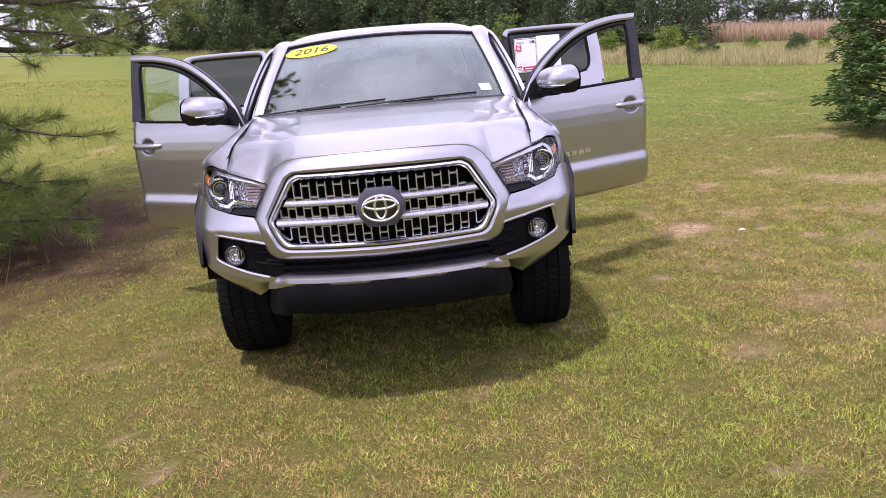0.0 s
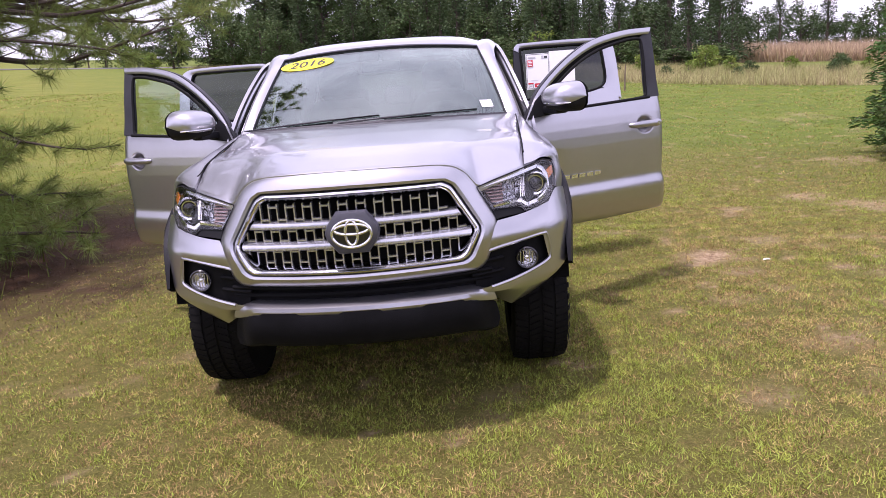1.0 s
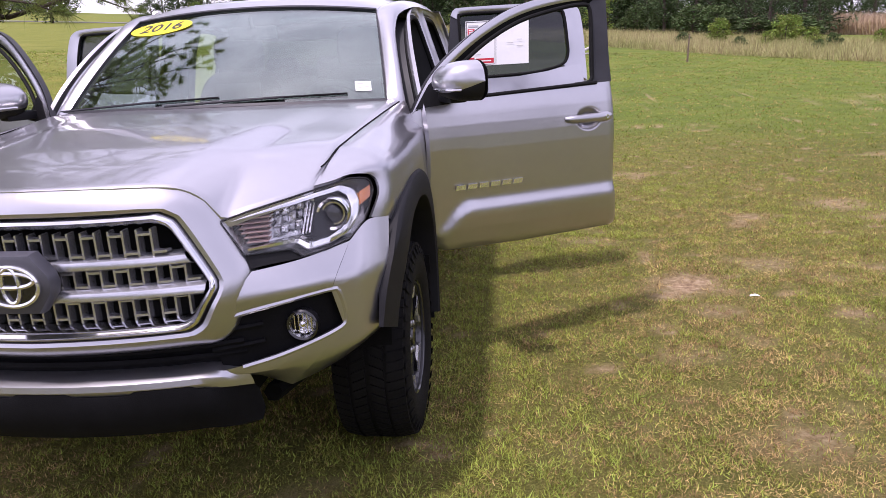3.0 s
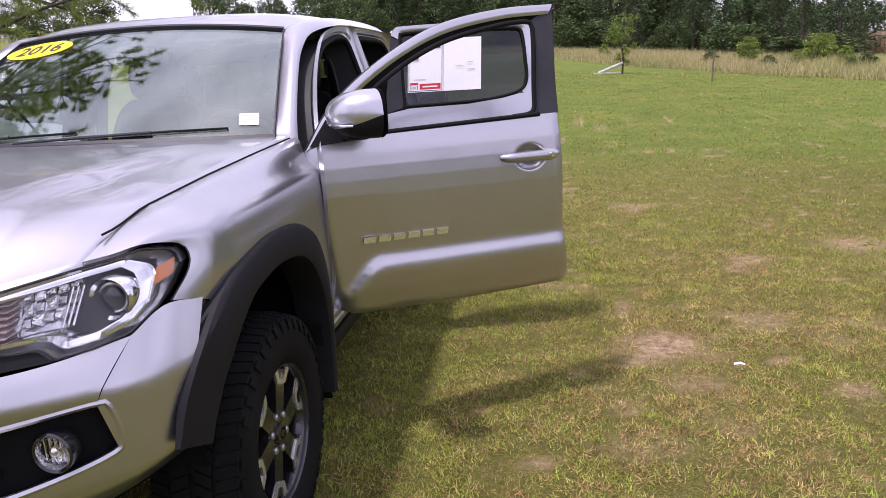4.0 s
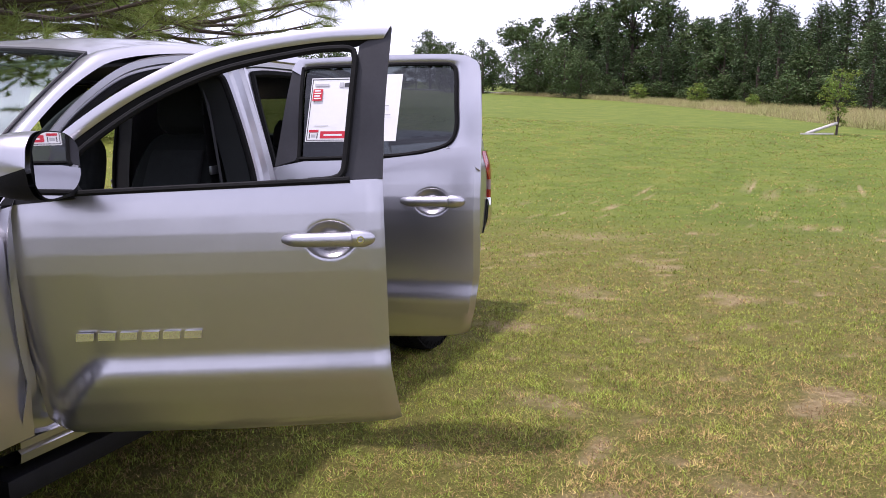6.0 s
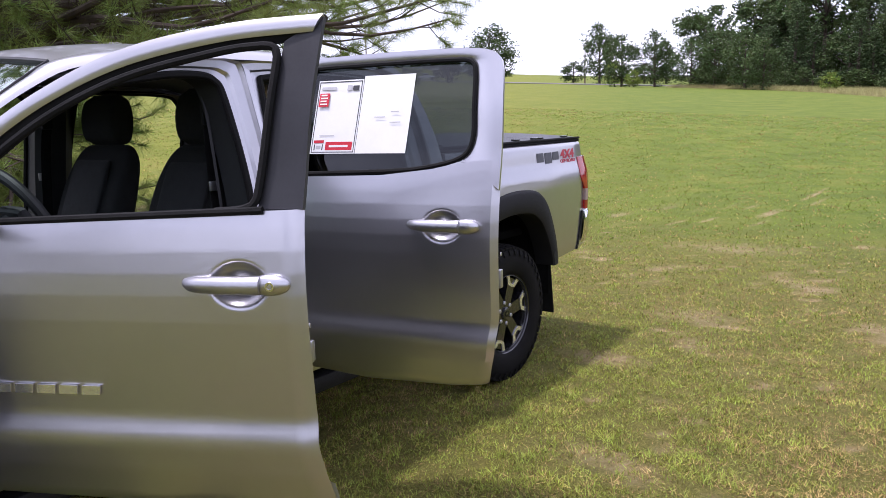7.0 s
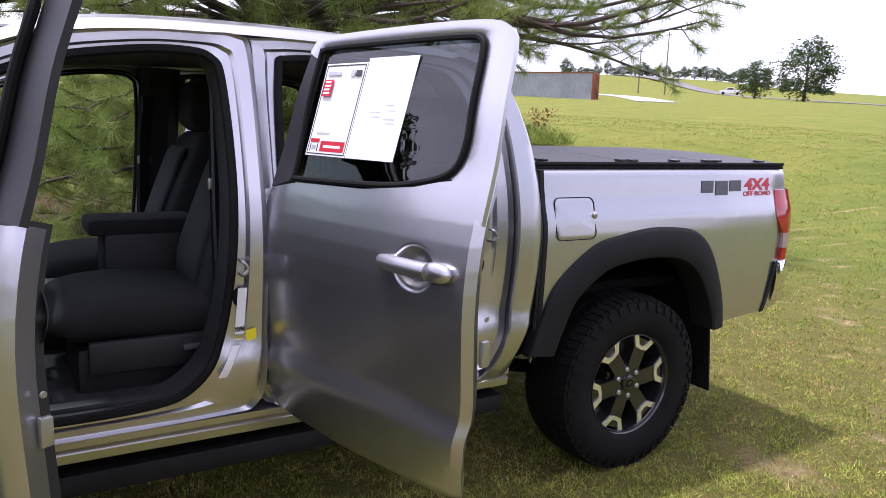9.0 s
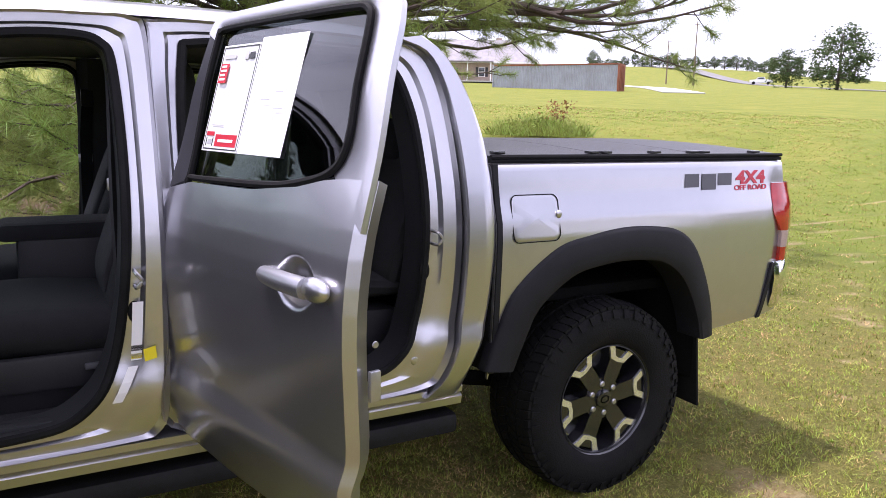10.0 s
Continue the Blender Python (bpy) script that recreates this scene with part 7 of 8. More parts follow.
def far_tree(kind, height, width, seed, material, n=4200, label="", category="tree"):
    """A tree for the distance: trunk, limbs and a crown of many small leaf sprays in uneven clumps with gaps."""
    rs = np.random.RandomState(seed)
    root = thing("tree" if kind != "pine" else "pine", label, category)
    part("trunk", Mesh().tube(curve([(0, 0, -0.3), (0.1, 0, height * 0.35), (0, 0.1, height * 0.85)], 8), np.linspace(0.028, 0.008, 8) * height, 7), BARK, root)
    clumps = []
    if kind == "pine":
        for k in range(80):
            z = height * (0.06 + 0.94 * (k / 80) ** 0.9)
            r = width / 2 * (1.02 - (z / height) ** 1.5) * rs.uniform(0.45, 1.1)
            a = k * 2.4 + rs.uniform(-0.5, 0.5)
            clumps.append((r * math.cos(a), r * math.sin(a), z - 0.1 * r, 0.10 * width * rs.uniform(0.7, 1.3) + 0.15))
    elif kind == "round":
        for k in range(84):
            v = unit(rs, 1)[0] * rs.uniform(0.35, 1.0) ** 0.5
            z = height * (0.50 + 0.46 * v[2])
            clumps.append((width / 2 * v[0] * (1 - 0.25 * max(0, v[2])), width / 2 * v[1] * (1 - 0.25 * max(0, v[2])), max(0.06 * height, z), 0.13 * width * rs.uniform(0.6, 1.3)))
    else:
        for k in range(46):
            v = unit(rs, 1)[0] * rs.uniform(0.5, 1.0)
            z = height * (0.74 + 0.24 * v[2])
            clumps.append((width / 2 * v[0], width / 2 * v[1], z, 0.11 * width * rs.uniform(0.6, 1.3)))
    limbs = Mesh()
    for x, y, z, r in clumps[::5]:
        z0 = max(0.15 * height, z - 0.5 * math.hypot(x, y) - 0.1 * height)
        limbs.tube([(0, 0, z0), (x * 0.6, y * 0.6, (z0 + z) / 2 + 0.1), (x, y, z)], [0.010 * height, 0.006 * height, 0.002 * height], 4)
    part("branchwork", limbs, TWIG, root)
    per = n // len(clumps)
    C = np.concatenate([np.array(c[:3]) + unit(rs, per) * (rs.uniform(0.2, 1, (per, 1)) ** 0.5) * c[3] * np.array([1.25, 1.25, 0.85]) for c in clumps])
    C[:, 2] = np.maximum(C[:, 2], 0.1)
    part("crown", tri_mesh(leaf_tris(rs, C, 0.055 * width + 0.16 if kind != "pine" else 0.05 * width + 0.17, 0.3)), material, root, smooth=False)
    return root


def stand(ob, x, y, turn=0, k=1.0, kz=None):
    ob.matrix_world = Matrix.Translation((x, y, float(ground_z(x, y)) - 0.05)) @ Matrix.Rotation(turn, 4, "Z") @ Matrix.Diagonal((k, k, kz or k, 1))


def copy_at(ob, x, y, turn=0, k=1.0, kz=None):
    o = copy_thing(ob, Matrix())
    stand(o, x, y, turn, k, kz)
    return o


def build_far_trees():
    rs = random.Random(5)
    pines = [far_tree("pine", h, w, s, FARPINE, 3200, "tall dark green pine at the edge of the field", "pine tree") for h, w, s in ((11.0, 5.2, 1), (12.5, 5.6, 2), (9.5, 4.8, 3))]
    rounds = [far_tree("round", h, w, s, FARLEAF, 4200, "broad leafy green tree beyond the field") for h, w, s in ((9.0, 8.0, 11), (8.0, 6.5, 12))]
    for o in pines:
        tagged(o, group="pines along the field")
    for o in rounds:
        tagged(o, group="leafy trees beyond the field")
    edge = [(22, 58), (15, 66), (7, 78), (-4, 92), (-14, 98), (-24, 104), (-33, 112)]
    E = line(edge, 30)
    first = True
    k = 0
    for i, (x, y) in enumerate(E):
        for row, (dx, dy) in enumerate(((0, 0), (3, 5.5), (5, 12))):
            px, py = x + dx + rs.uniform(-1.3, 1.3), y + dy + rs.uniform(-1.3, 1.3)
            sc = rs.uniform(0.62, 0.95) * (0.8 if row == 0 else 1.0 if row == 1 else 1.12) * (0.84 + 0.36 * min(1, i / 14))
            src = pines[k % 3] if (i + row) % 5 else rounds[k % 2]
            if k < 3:
                stand(pines[k], px, py, rs.uniform(0, 6.28), sc)
            else:
                copy_at(src, px, py, rs.uniform(0, 6.28), sc * (1.0 if src in pines else 1.05))
            k += 1
    # single trees left of the woods
    stand(rounds[0], -80.0, 126.5, 0.3, 1.3, 1.28)
    stand(rounds[1], -94.8, 132.6, 1.0, 1.05, 0.95)
    for x, y, t, sc, kz, q in ((-61.4, 137, 2.0, 1.2, 1.45, 1), (-66.5, 136, 0.4, 0.8, 0.55, 1), (-41.5, 102, 1.2, 0.82, 0.92, 1), (-37.0, 103, 2.9, 0.82, 0.98, 1),
                               (-31, 100, 0.9, 0.7, 0.75, 0), (-27, 97, 2.2, 0.75, 0.9, 1), (-22, 92, 1.4, 0.7, 0.8, 0), (-50, 142, 2.4, 0.9, 0.7, 0), (-56, 146, 0.4, 0.8, 0.5, 1), (-19, 88, 0.2, 0.6, 0.7, 1)):
        copy_at(rounds[q], x, y, t, sc, kz)
    tall = far_tree("open", 13.5, 11.5, 21, FARLEAF, 4200, "tall leafy tree with a high open crown", "tree")
    stand(tall, -44, 146, 0.0, 1.05)
    copy_at(tall, -24, 112, 1.0, 0.95)
    copy_at(tall, -16, 104, 2.0, 0.9, 1.05)
    # woods beyond the corn
    for i in range(26):
        a = radians(13 + 1.15 * i + rs.uniform(-0.5, 0.5))
        d = 125 + rs.uniform(-10, 18)
        copy_at(rounds[i % 2] if i % 3 else pines[i % 3], d * math.sin(a), d * math.cos(a) - 3, rs.uniform(0, 6.28), rs.uniform(0.75, 1.0), rs.uniform(0.7, 0.95))
    # far row on the ridge
    for i in range(30):
        a = radians(-49.5 + 0.62 * i + rs.uniform(-0.2, 0.2))
        d = 330 + rs.uniform(-12, 12)
        copy_at(rounds[i % 2], d * math.sin(a), d * math.cos(a), rs.uniform(0, 6.28), rs.uniform(0.5, 1.1), rs.uniform(0.35, 0.8))
    # trees added out of view behind the camera, to darken reflections in paint and glass
    for i in range(34):
        a = radians(62 + 5.6 * i)
        d = 40 + rs.uniform(-5, 8)
        copy_at(rounds[i % 2] if i % 2 else pines[i % 3], d * math.sin(a), d * math.cos(a), rs.uniform(0, 6.28), rs.uniform(0.85, 1.2))
    # young shrubs in the tall grass
    sh = far_tree("round", 2.2, 2.0, 31, LIGHTLEAF, 1500, "light green shrub in the tall grass", "shrub")
    tagged(sh, group="shrubs in the tall grass")
    stand(sh, 12.6, 44, 0.2, 0.7)
    for x, y, sc in ((16.8, 45.5, 0.8), (17.5, 43, 0.5), (21.5, 44, 0.45), (5.4, 54, 0.45), (0.5, 66, 0.6), (14.3, 41, 0.4), (-5.0, 78, 1.0), (-38, 98, 1.1), (-47, 112, 1.8), (24, 40, 0.4), (-11, 80, 0.9), (19.3, 52, 0.8)):
        copy_at(sh, x, y, x, sc)
    # brush at the foot of the woods
    br = far_tree("round", 2.2, 2.0, 33, FARLEAF, 1500, "dark leafy brush at the foot of the woods", "shrub")
    tagged(br, group="brush along the woods")
    stand(br, 3.0, 74, 0.4, 1.4)
    for x, y, sc in ((12.0, 37.5, 0.34), (15.2, 36.0, 0.30), (17.2, 39.5, 0.42), (20.5, 37.0, 0.36), (23.0, 41.0, 0.5), (10.0, 41.0, 0.4), (25.5, 46.0, 0.55)):
        copy_at(br, x, y, y, sc, 0.9 * sc)
    for i in range(30):
        t = i / 29 * 28
        x, y = E[int(t)] + (E[int(t) + 1] - E[int(t)]) * (t % 1)
        copy_at(br, x - 1.0 + rs.uniform(-1.5, 1.5), y - 2 + rs.uniform(-1.5, 1.5), i, rs.uniform(0.7, 1.9), rs.uniform(0.5, 1.5))


build_far_trees()


def sapling():
    """A young tree in the lawn with a leaning prop."""
    rs = np.random.RandomState(8)
    root = thing("sapling", "young tree with yellow-green leaves in the lawn", "sapling", pose(4.55, 30.9, float(ground_z(4.55, 30.9))))
    part("stem", Mesh().tube(curve([(0, 0, -0.05), (0.03, 0, 0.7), (-0.05, 0.05, 1.4), (0.05, 0, 2.2)], 10), np.linspace(0.045, 0.012, 10), 7), BARK, root)
    cl = [(0.55 * math.cos(a) * r, 0.55 * math.sin(a) * r, z, 0.20) for a, r, z in [(k * 2.4, rs.uniform(0.3, 1.15), 1.05 + 1.15 * rs.uniform(0, 1)) for k in range(26)]]
    cl += [(0.22 * math.cos(k), 0.22 * math.sin(k), 0.45 + 0.07 * k, 0.16) for k in range(8)]
    C = np.concatenate([np.array(c[:3]) + unit(rs, 60) * rs.uniform(0, 1, (60, 1)) * c[3] for c in cl])
    part("foliage", tri_mesh(leaf_tris(rs, C, 0.105, 0.2)), LIGHTLEAF, root, smooth=False)
    lim = Mesh()
    for c in cl[::2]:
        lim.tube([(0, 0, max(0.3, c[2] - 0.5)), (c[0] * 0.6, c[1] * 0.6, c[2] - 0.15), c[:3]], [0.014, 0.01, 0.004], 4)
    part("branchwork", lim, TWIG, root)
    return root


sapling()
POLE = mat("pale_post", (0.55, 0.53, 0.49), 0.7, 0, 0.12, 6, 0.2, 40)
WOODPOST = mat("weathered_stake", (0.22, 0.16, 0.11), 0.85, 0, 0.15, 12, 0.4, 60)
z0 = float(ground_z(4.2, 30.6))
link("fallen_post", Mesh().tube([(3.55, 30.4, z0 + 0.06), (4.55, 30.75, z0 + 0.42)], 0.055, 8), POLE, label="pale post leaning at the foot of the sapling", category="post")
link("loose_board", Mesh().box((3.9, 30.3, z0 + 0.05), (1.1, 0.10, 0.06), 0.01, pose(0, 0, 0, 0, 0, 8)), POLE, label="pale board lying in the grass by the sapling", category="board")
z0 = float(ground_z(7.07, 25.8))
link("garden_stake", Mesh().tube([(7.07, 25.8, z0 - 0.05), (7.09, 25.8, z0 + 0.55), (7.12, 25.8, z0 + 0.95)], [0.035, 0.03, 0.02], 7), WOODPOST, label="thin weathered stake standing in the lawn", category="stake")


def cedar_bush():
    """A dense dark cedar with layered drooping sprays down to the ground."""
    rs = np.random.RandomState(17)
    base = (6.9, 6.35)
    root = thing("cedar_bush", "dense dark green cedar reaching to the ground", "cedar", pose(base[0], base[1], float(ground_z(*base))))
    part("trunk", Mesh().tube([(0, 0, -0.1), (0.05, 0, 1.6), (0, 0, 3.6)], [0.10, 0.07, 0.02], 8), BARK, root)
    tris = []
    wood = Mesh()
    for k in range(330):
        t = (k + 0.5) / 330
        z = 0.10 + 3.9 * t
        R = np.interp(z, [0, 0.3, 1.2, 2.4, 4.0], [1.20, 1.38, 1.30, 0.95, 0.15]) * rs.uniform(0.80, 1.12)
        a = k * 2.39996
        d = np.array([math.cos(a), math.sin(a), 0])
        tip = d * R + np.array([0, 0, z + 0.10])
        wood.tube([(0, 0, max(0.1, z - 0.25)), tuple(d * R * 0.6 + np.array([0, 0, z - 0.02])), tuple(tip)], [0.014, 0.009, 0.003], 4)
        m = 120
        f = rs.uniform(0.45, 1.0, (m, 1)) ** 0.6
        side = np.array([-d[1], d[0], 0])
        C = d * R * f + np.array([0, 0, 1]) * (z + 0.10 * f - 0.16 * rs.uniform(0, 1, (m, 1)) * f) + side * rs.normal(0, 0.16, (m, 1)) * (1.25 - f)
        dirs = d * 0.8 + side * rs.normal(0, 0.7, (m, 1)) + np.array([0, 0, 1]) * rs.normal(-0.05, 0.35, (m, 1))
        dirs /= np.linalg.norm(dirs, axis=1, keepdims=True)
        w = np.cross(dirs, unit(rs, m))
        w /= np.maximum(np.linalg.norm(w, axis=1, keepdims=True), 1e-6)
        s = rs.uniform(0.06, 0.13, (m, 1))
        tris.append(np.stack([C - w * 0.014, C + w * 0.014, C + dirs * s], 1))
    part("branchwork", wood, TWIG, root)
    T = np.concatenate(tris)
    T[:, :, 2] = np.maximum(T[:, :, 2], 0.02)
    part("foliage", tri_mesh(T), CEDAR, root, smooth=False)


cedar_bush()


def weed_clump():
    """A wild clump of tall weeds in the field."""
    rs = np.random.RandomState(23)
    x0, y0 = -15.0, 14.9
    root = thing("weed_clump", "clump of tall green and rusty weeds in the field", "weeds", pose(x0, y0, float(ground_z(x0, y0))))
    n = 2600
    a, r = rs.uniform(0, 2 * math.pi, n), rs.uniform(0, 1, n) ** 0.6
    C = np.stack([1.55 * r * np.cos(a) + 0.4, 1.55 * r * np.sin(a) + 0.2, np.zeros(n)], 1)
    h = (0.28 + 0.40 * np.exp(-(r * 1.3) ** 2)) * rs.uniform(0.4, 1.15, n)
    w = unit(rs, n) * [1, 1, 0] * 0.012
    tip = C + np.stack([rs.normal(0, 0.22, n), rs.normal(0, 0.22, n), h], 1)
    part("stalk_mass", tri_mesh(np.stack([C - w, C + w, tip], 1)), LIGHTLEAF, root, smooth=False)
    L = tip[::2] * rs.uniform(0.4, 1.0, (len(tip[::2]), 1))
    part("foliage", tri_mesh(leaf_tris(rs, L, 0.12, 0.2)), LIGHTLEAF, root, smooth=False)
    T = np.stack([rs.normal(0.9, 0.22, 160), rs.normal(0.5, 0.22, 160), rs.uniform(0.45, 0.98, 160)], 1)
    part("rusty_foliage", tri_mesh(leaf_tris(rs, T, 0.12)), mat("rusty_leaves", (0.30, 0.14, 0.05), 0.8, 0, 0.2, 3, per="island", trans=0.2), root, smooth=False)


weed_clump()


def build_tall_grass():
    """Unmown grass from the lawn's far edge to the woods."""
    rs = np.random.RandomState(31)
    edge = np.array([(19, 25.5), (13.3, 27), (9.5, 31.2), (5.8, 38.7), (1.3, 52.4), (-4.8, 65.5), (-12, 80), (-22, 92), (-34, 99)])
    n = 110000
    t = rs.uniform(0, 1, n)
    E = line(edge, 200)
    i = (t * 198).astype(int)
    P = E[i] + (E[i + 1] - E[i]) * rs.uniform(0, 1, (n, 1))
    d = rs.uniform(0, 1, n) ** 1.6 * np.interp(t, [0, 0.35, 1], [26, 26, 14])
    P = P + np.stack([0.42 * d + rs.normal(0, 0.3, n), 0.9 * d + rs.normal(0, 0.3, n)], 1)
    x, y = P[:, 0], P[:, 1]
    blades("tall_field_grass", x, y, ground_z(x, y) - 0.03, 0.62, 0.012, TALL, "tall dry unmown grass along the woods", "grass", 0.9, 7)
    n = 52000
    x, y = rs.uniform(18, 75, n), np.zeros(n)
    y = 72 - 0.16 * (x - 18) + rs.uniform(0, 1, n) ** 1.5 * 24
    blades("corn_field", x, y, ground_z(x, y), 1.9, 0.04, CORN, "field of ripe tan corn", "corn", 0.45, 9)
    n = 30000
    a, r = rs.uniform(0, 2 * math.pi, n), rs.uniform(0, 1, n) ** 0.6
    x, y = -6.5 + 4.8 * r * np.cos(a), 3.9 + 4.5 * r * np.sin(a)
    blades("pine_straw", x, y, ground_z(x, y) - 0.012, 0.05, 0.003, mat("fallen_needles", (0.13, 0.062, 0.034), 0.8, 0, 0.2, 2, per="island", hue=0.02), "fallen brown pine needles under the tree", "pine straw", 2.6, 12)
    n = 900
    a, r = rs.uniform(0, 2 * math.pi, n), rs.uniform(0, 1, n) ** 0.5
    x, y = -6.6 + 3.6 * r * np.cos(a), 3.6 + 3.8 * r * np.sin(a)
    blades("undergrowth", x, y, ground_z(x, y) - 0.01, 0.22, 0.008, LIGHTLEAF, "sparse green weeds in the pine straw", "weeds", 0.8, 14)


build_tall_grass()

# ---- house, container, road and the far pickup ----
BRICK = mat("tan_brick", (0.42, 0.33, 0.26), 0.85, 0, 0.12, 3, 0.3, 30)
SHINGLE = mat("grey_shingles", (0.30, 0.285, 0.29), 0.9, 0, 0.12, 1.5, 0.4, 12)
WHITE = mat("white_trim", (0.80, 0.80, 0.78), 0.6, 0, 0.04, 4)
SHUTTER = mat("dark_shutter", (0.03, 0.028, 0.03), 0.6, 0, 0.1, 6)
STEEL = mat("grey_container_steel", (0.36, 0.39, 0.42), 0.55, 0.2, 0.12, 0.8, color2=(0.27, 0.28, 0.29))
RUST = mat("rusty_steel", (0.30, 0.10, 0.045), 0.8, 0.1, 0.2, 1.2, 0.3, 20)
ASPHALT = mat("worn_asphalt", (0.17, 0.165, 0.16), 0.9, 0, 0.12, 0.6, 0.2, 20)
CONCRETE = mat("pale_concrete", (0.55, 0.53, 0.49), 0.85, 0, 0.1, 0.6, 0.2, 20)
DARKPANE = mat("house_window", (0.05, 0.06, 0.07), 0.1, 0, 0.1, 2, coat=0.4)
WHITECAR = mat("white_paint", (0.78, 0.78, 0.78), 0.3, 0, 0.03, 2, coat=0.6)


def build_house():
    x, y = -94.5, 59.0
    root = thing("house", "tan brick house with a grey shingle roof and dark shutters", "house", pose(x, y, float(ground_z(x, y)), 0, 0, 58))
    W, D, Hh = 22.0, 9.0, 3.0
    part("wall", Mesh().box((0, D / 2, Hh / 2), (W, D, Hh), 0.02), BRICK, root)
    z0, z1, o = Hh, 6.6, 0.5
    v = [(-W / 2 - o, -o, z0), (W / 2 + o, -o, z0), (W / 2 + o, D + o, z0), (-W / 2 - o, D + o, z0), (-W / 2 + 3.5, D / 2, z1), (W / 2 - 3.5, D / 2, z1)]
    v += [(a, b, c - 0.18) for a, b, c in v[:4]]
    part("roof", Mesh().add(v, [(0, 1, 5, 4), (1, 2, 5), (2, 3, 4, 5), (3, 0, 4), (6, 7, 1, 0), (7, 8, 2, 1), (8, 9, 3, 2), (9, 6, 0, 3), (9, 8, 7, 6)]), SHINGLE, root, smooth=False)
    part("fascia", Mesh().box((0, -o, Hh - 0.1), (W + 2 * o, 0.06, 0.22), 0.01), WHITE, root)
    for k in (-8.5, -5.0, 3.0, 5.6, 8.2):
        w = part("window", Mesh().box((k, -0.02, 1.55), (0.95, 0.10, 1.35), 0.01), WHITE, root)
        part("pane", Mesh().box((k, -0.06, 1.88), (0.80, 0.06, 0.56), 0.005), DARKPANE, w)
        part("pane", Mesh().box((k, -0.06, 1.23), (0.80, 0.06, 0.56), 0.005), DARKPANE, w)
        for s in (-1, 1):
            part("shutter", Mesh().box((k + s * 0.72, -0.03, 1.55), (0.38, 0.08, 1.35), 0.01), SHUTTER, root)
    d = part("door", Mesh().box((-1.0, -0.02, 1.05), (0.95, 0.10, 2.1), 0.01), SHUTTER, root)
    for k in (-3.0, 0.9, 4.3):
        part("porch_post", Mesh().box((k, -1.6, Hh / 2), (0.16, 0.16, Hh), 0.02), WHITE, root)
    part("porch_roof", Mesh().box((0.6, -1.0, Hh - 0.05), (8.2, 1.9, 0.14), 0.02), SHINGLE, root)
    part("porch_slab", Mesh().box((0.0, -1.6, 0.06), (W, 3.0, 0.14), 0.02), CONCRETE, root)
    part("chimney", Mesh().box((5.5, 5.5, 6.2), (0.9, 0.7, 1.6), 0.02), BRICK, root)


build_house()


def build_container():
    a, b = Vector((-64.6, 45.4, 0)), Vector((-53.6, 52.9, 0))
    ang = math.atan2(b.y - a.y, b.x - a.x)
    z = float(ground_z(-59, 49)) - 0.25
    root = thing("shipping_container", "grey corrugated shipping container with a rusty end", "container", Matrix.Translation((a.x, a.y, z)) @ Matrix.Rotation(ang, 4, "Z"))
    L, W, Hh = (b - a).length, 2.44, 2.75
    n = 76
    prof = []
    for k in range(n):
        x0 = L * k / n
        s = L / n
        prof += [(x0, 0.0), (x0 + 0.3 * s, 0.0), (x0 + 0.5 * s, 0.05), (x0 + 0.8 * s, 0.05)]
    prof.append((L, 0.0))
    part("side_wall", Mesh().grid([[(x, d, 0.15) for x, d in prof], [(x, d, Hh - 0.12) for x, d in prof]]), STEEL, root, smooth=False)
    part("back_wall", Mesh().box((L / 2, W, Hh / 2), (L, 0.05, Hh), 0.01), STEEL, root)
    part("container_roof", Mesh().box((L / 2, W / 2, Hh - 0.05), (L, W, 0.10), 0.01), STEEL, root)
    part("end_wall", Mesh().box((0.02, W / 2, Hh / 2), (0.06, W, Hh - 0.1), 0.01), STEEL, root)
    part("end_door", Mesh().box((L - 0.02, W / 2, Hh / 2), (0.08, W, Hh), 0.01), RUST, root, "rust-brown end doors")
    for zz in (0.08, Hh - 0.07):
        part("side_rail", Mesh().box((L / 2, -0.02, zz), (L, 0.07, 0.14), 0.01), STEEL if zz < 1 else RUST, root)
    for x in (0.06, L - 0.06):
        part("corner_post", Mesh().box((x, -0.02, Hh / 2), (0.14, 0.10, Hh), 0.01), RUST if x > 1 else STEEL, root)
    for k in range(4):
        part("lock_rod", Mesh().tube([(L + 0.05, 0.4 + 0.5 * k, 0.2), (L + 0.05, 0.4 + 0.5 * k, Hh - 0.2)], 0.025, 6), RUST, root)


build_container()


def strip(name, pts, width, material, label, category):
    P = curve(pts, 60)
    T = np.gradient(P, axis=0)
    T /= np.linalg.norm(T, axis=1, keepdims=True)
    N = np.stack([-T[:, 1], T[:, 0]], 1)
    rows = []
    for k in (-0.5, -0.25, 0, 0.25, 0.5):
        Q = P + N * k * width
        rows.append(np.column_stack([Q, ground_z(Q[:, 0], Q[:, 1]) + 0.10]))
    link(name, Mesh().shell(np.array(rows)[::-1], 0.08), material, label=label, category=category, kind="structure")


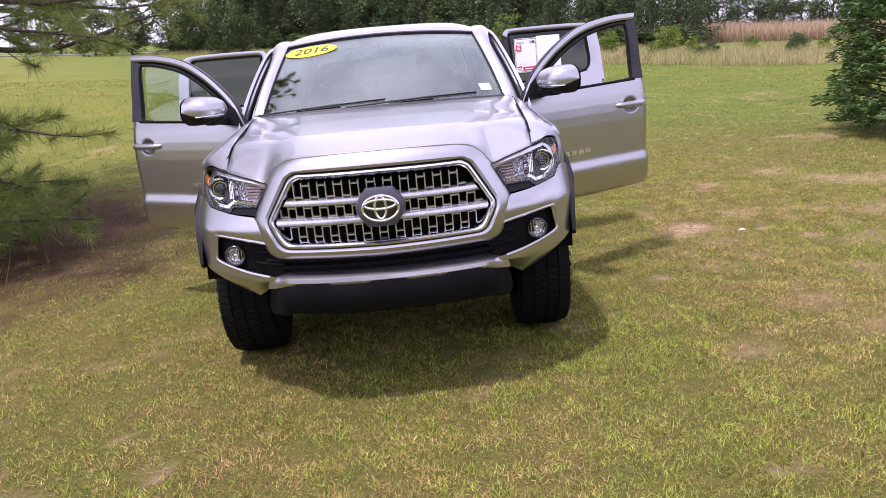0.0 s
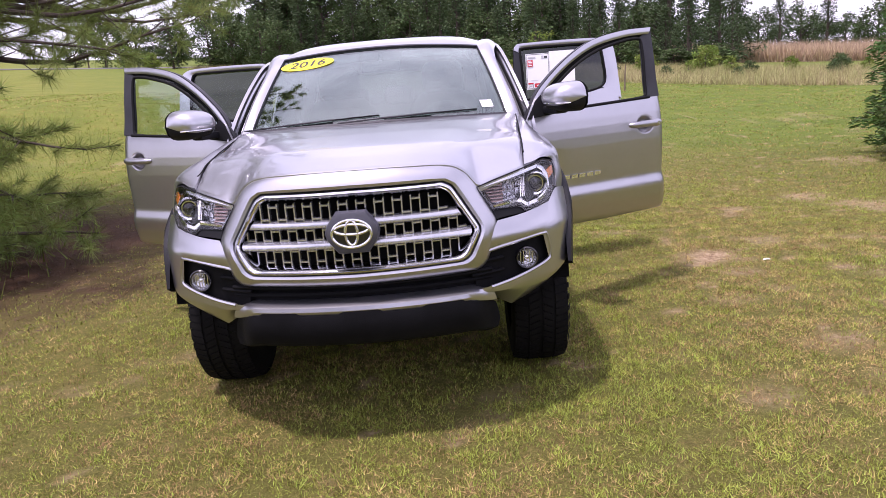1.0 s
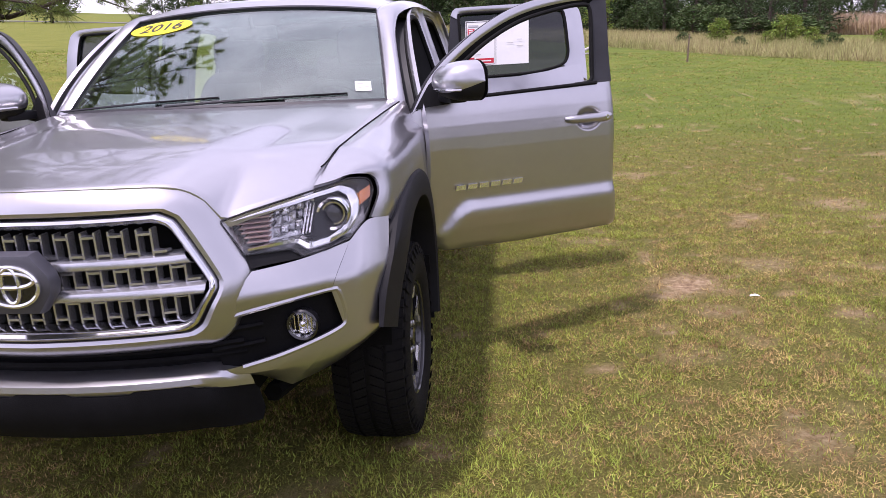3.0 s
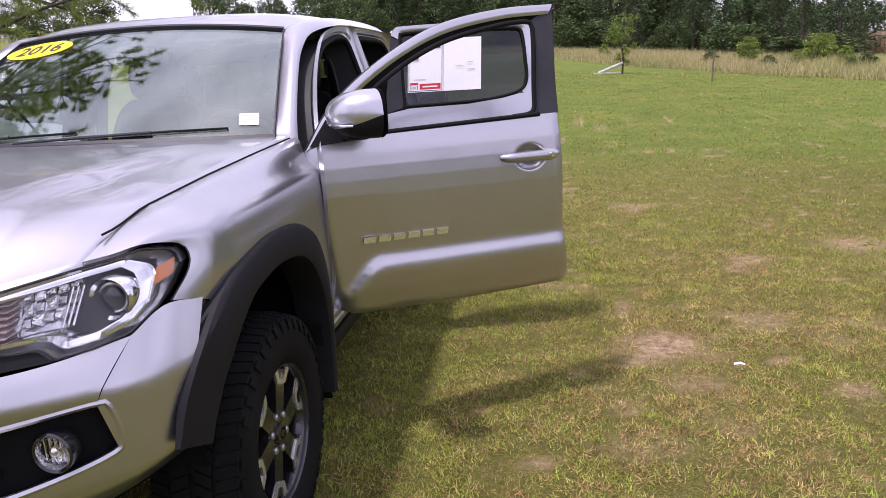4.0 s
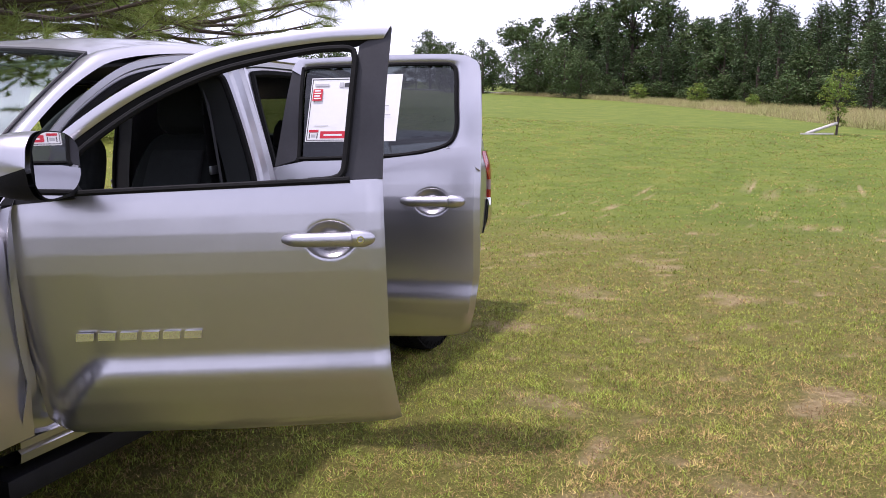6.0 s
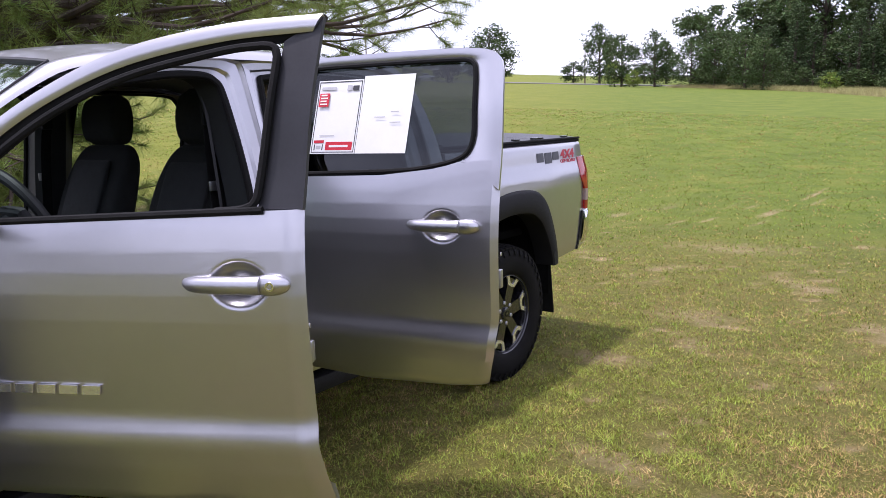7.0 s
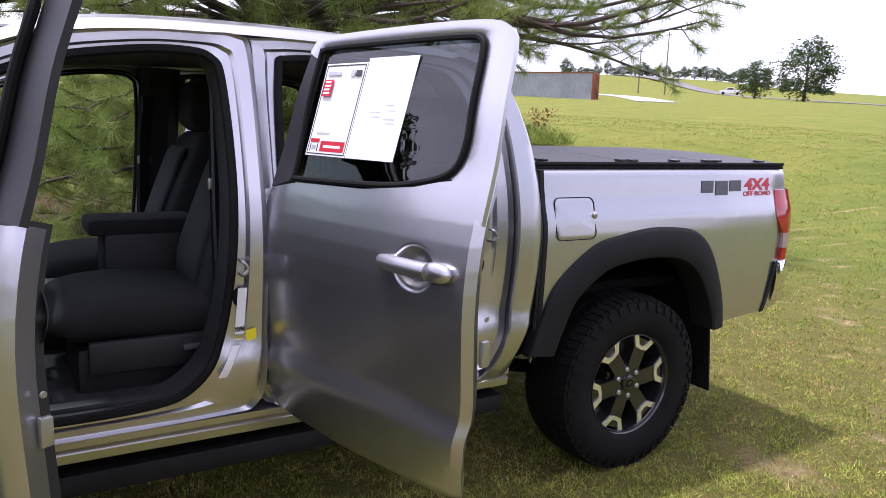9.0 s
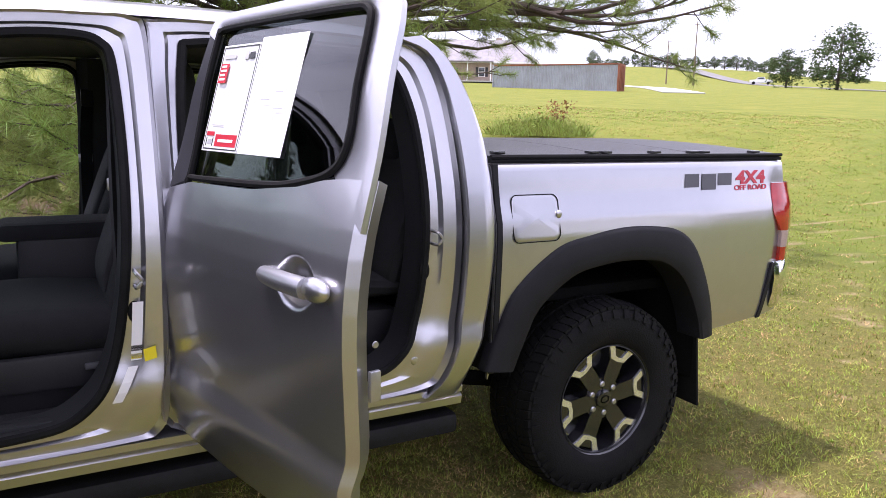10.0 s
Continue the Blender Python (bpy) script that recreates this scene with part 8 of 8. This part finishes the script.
strip("road", [(-10, 110), (-45, 118), (-85, 142), (-130, 170), (-190, 205), (-260, 240)], 6.5, ASPHALT, "grey country road across the field", "road")
strip("driveway", [(-50, 58), (-62, 68), (-76, 78), (-96, 84)], 4.0, CONCRETE, "pale driveway beside the container", "driveway")


def build_far_pickup():
    x, y = -129.5, 169.0
    root = thing("white_pickup", "white pickup parked on the far road", "pickup truck", pose(x, y, float(ground_z(x, y)) + 0.12, 0, 0, 40))
    prof = [(-2.7, 0.55), (-2.75, 0.95), (-2.6, 1.12), (-1.35, 1.20), (-0.75, 1.80), (0.75, 1.84), (1.0, 1.20), (2.7, 1.18), (2.75, 0.60), (2.6, 0.50), (-2.5, 0.45)]
    part("body", Mesh().prism(prof, lambda a, b, w: (a, w - 0.95, b), 1.9), WHITECAR, root, smooth=False)
    part("side_glazing", Mesh().prism([(-1.05, 1.25), (-0.65, 1.70), (0.65, 1.72), (0.80, 1.25)], lambda a, b, w: (a, w - 0.97, b), 1.94), DARKPANE, root, smooth=False)
    for a in (-1.75, 1.75):
        for s in (-1, 1):
            part("wheel", Mesh().lathe([(-0.12, 0.0), (-0.12, 0.36), (0.12, 0.36), (0.12, 0.0)], (a, s * 0.85, 0.36), 16, "y"), TYRE, root)


build_far_pickup()


def utility_pole(x, y, h):
    z = float(ground_z(x, y))
    root = thing("utility_pole", "thin grey utility pole beside the road", "pole", pose(x, y, z), group="utility poles")
    part("pole", Mesh().tube([(0, 0, -0.3), (0, 0, h)], [0.16, 0.09], 8), WOODPOST, root)
    part("crossarm", Mesh().box((0, 0, h - 0.6), (1.6, 0.12, 0.12), 0.01), WOODPOST, root)


for x, y, h in ((-107, 120.4, 12.5), (-118, 124, 9.5), (-66, 140, 8.0)):
    utility_pole(x, y, h)

# litter on the lawn
link("paper_scrap", Mesh().shell(np.array([[(2.482, 2.237, 0.010), (2.508, 2.230, 0.016), (2.530, 2.232, 0.012)], [(2.486, 2.252, 0.012), (2.512, 2.246, 0.020), (2.532, 2.242, 0.012)]]), 0.002), PAPER, label="small white scrap of paper on the grass", category="litter")
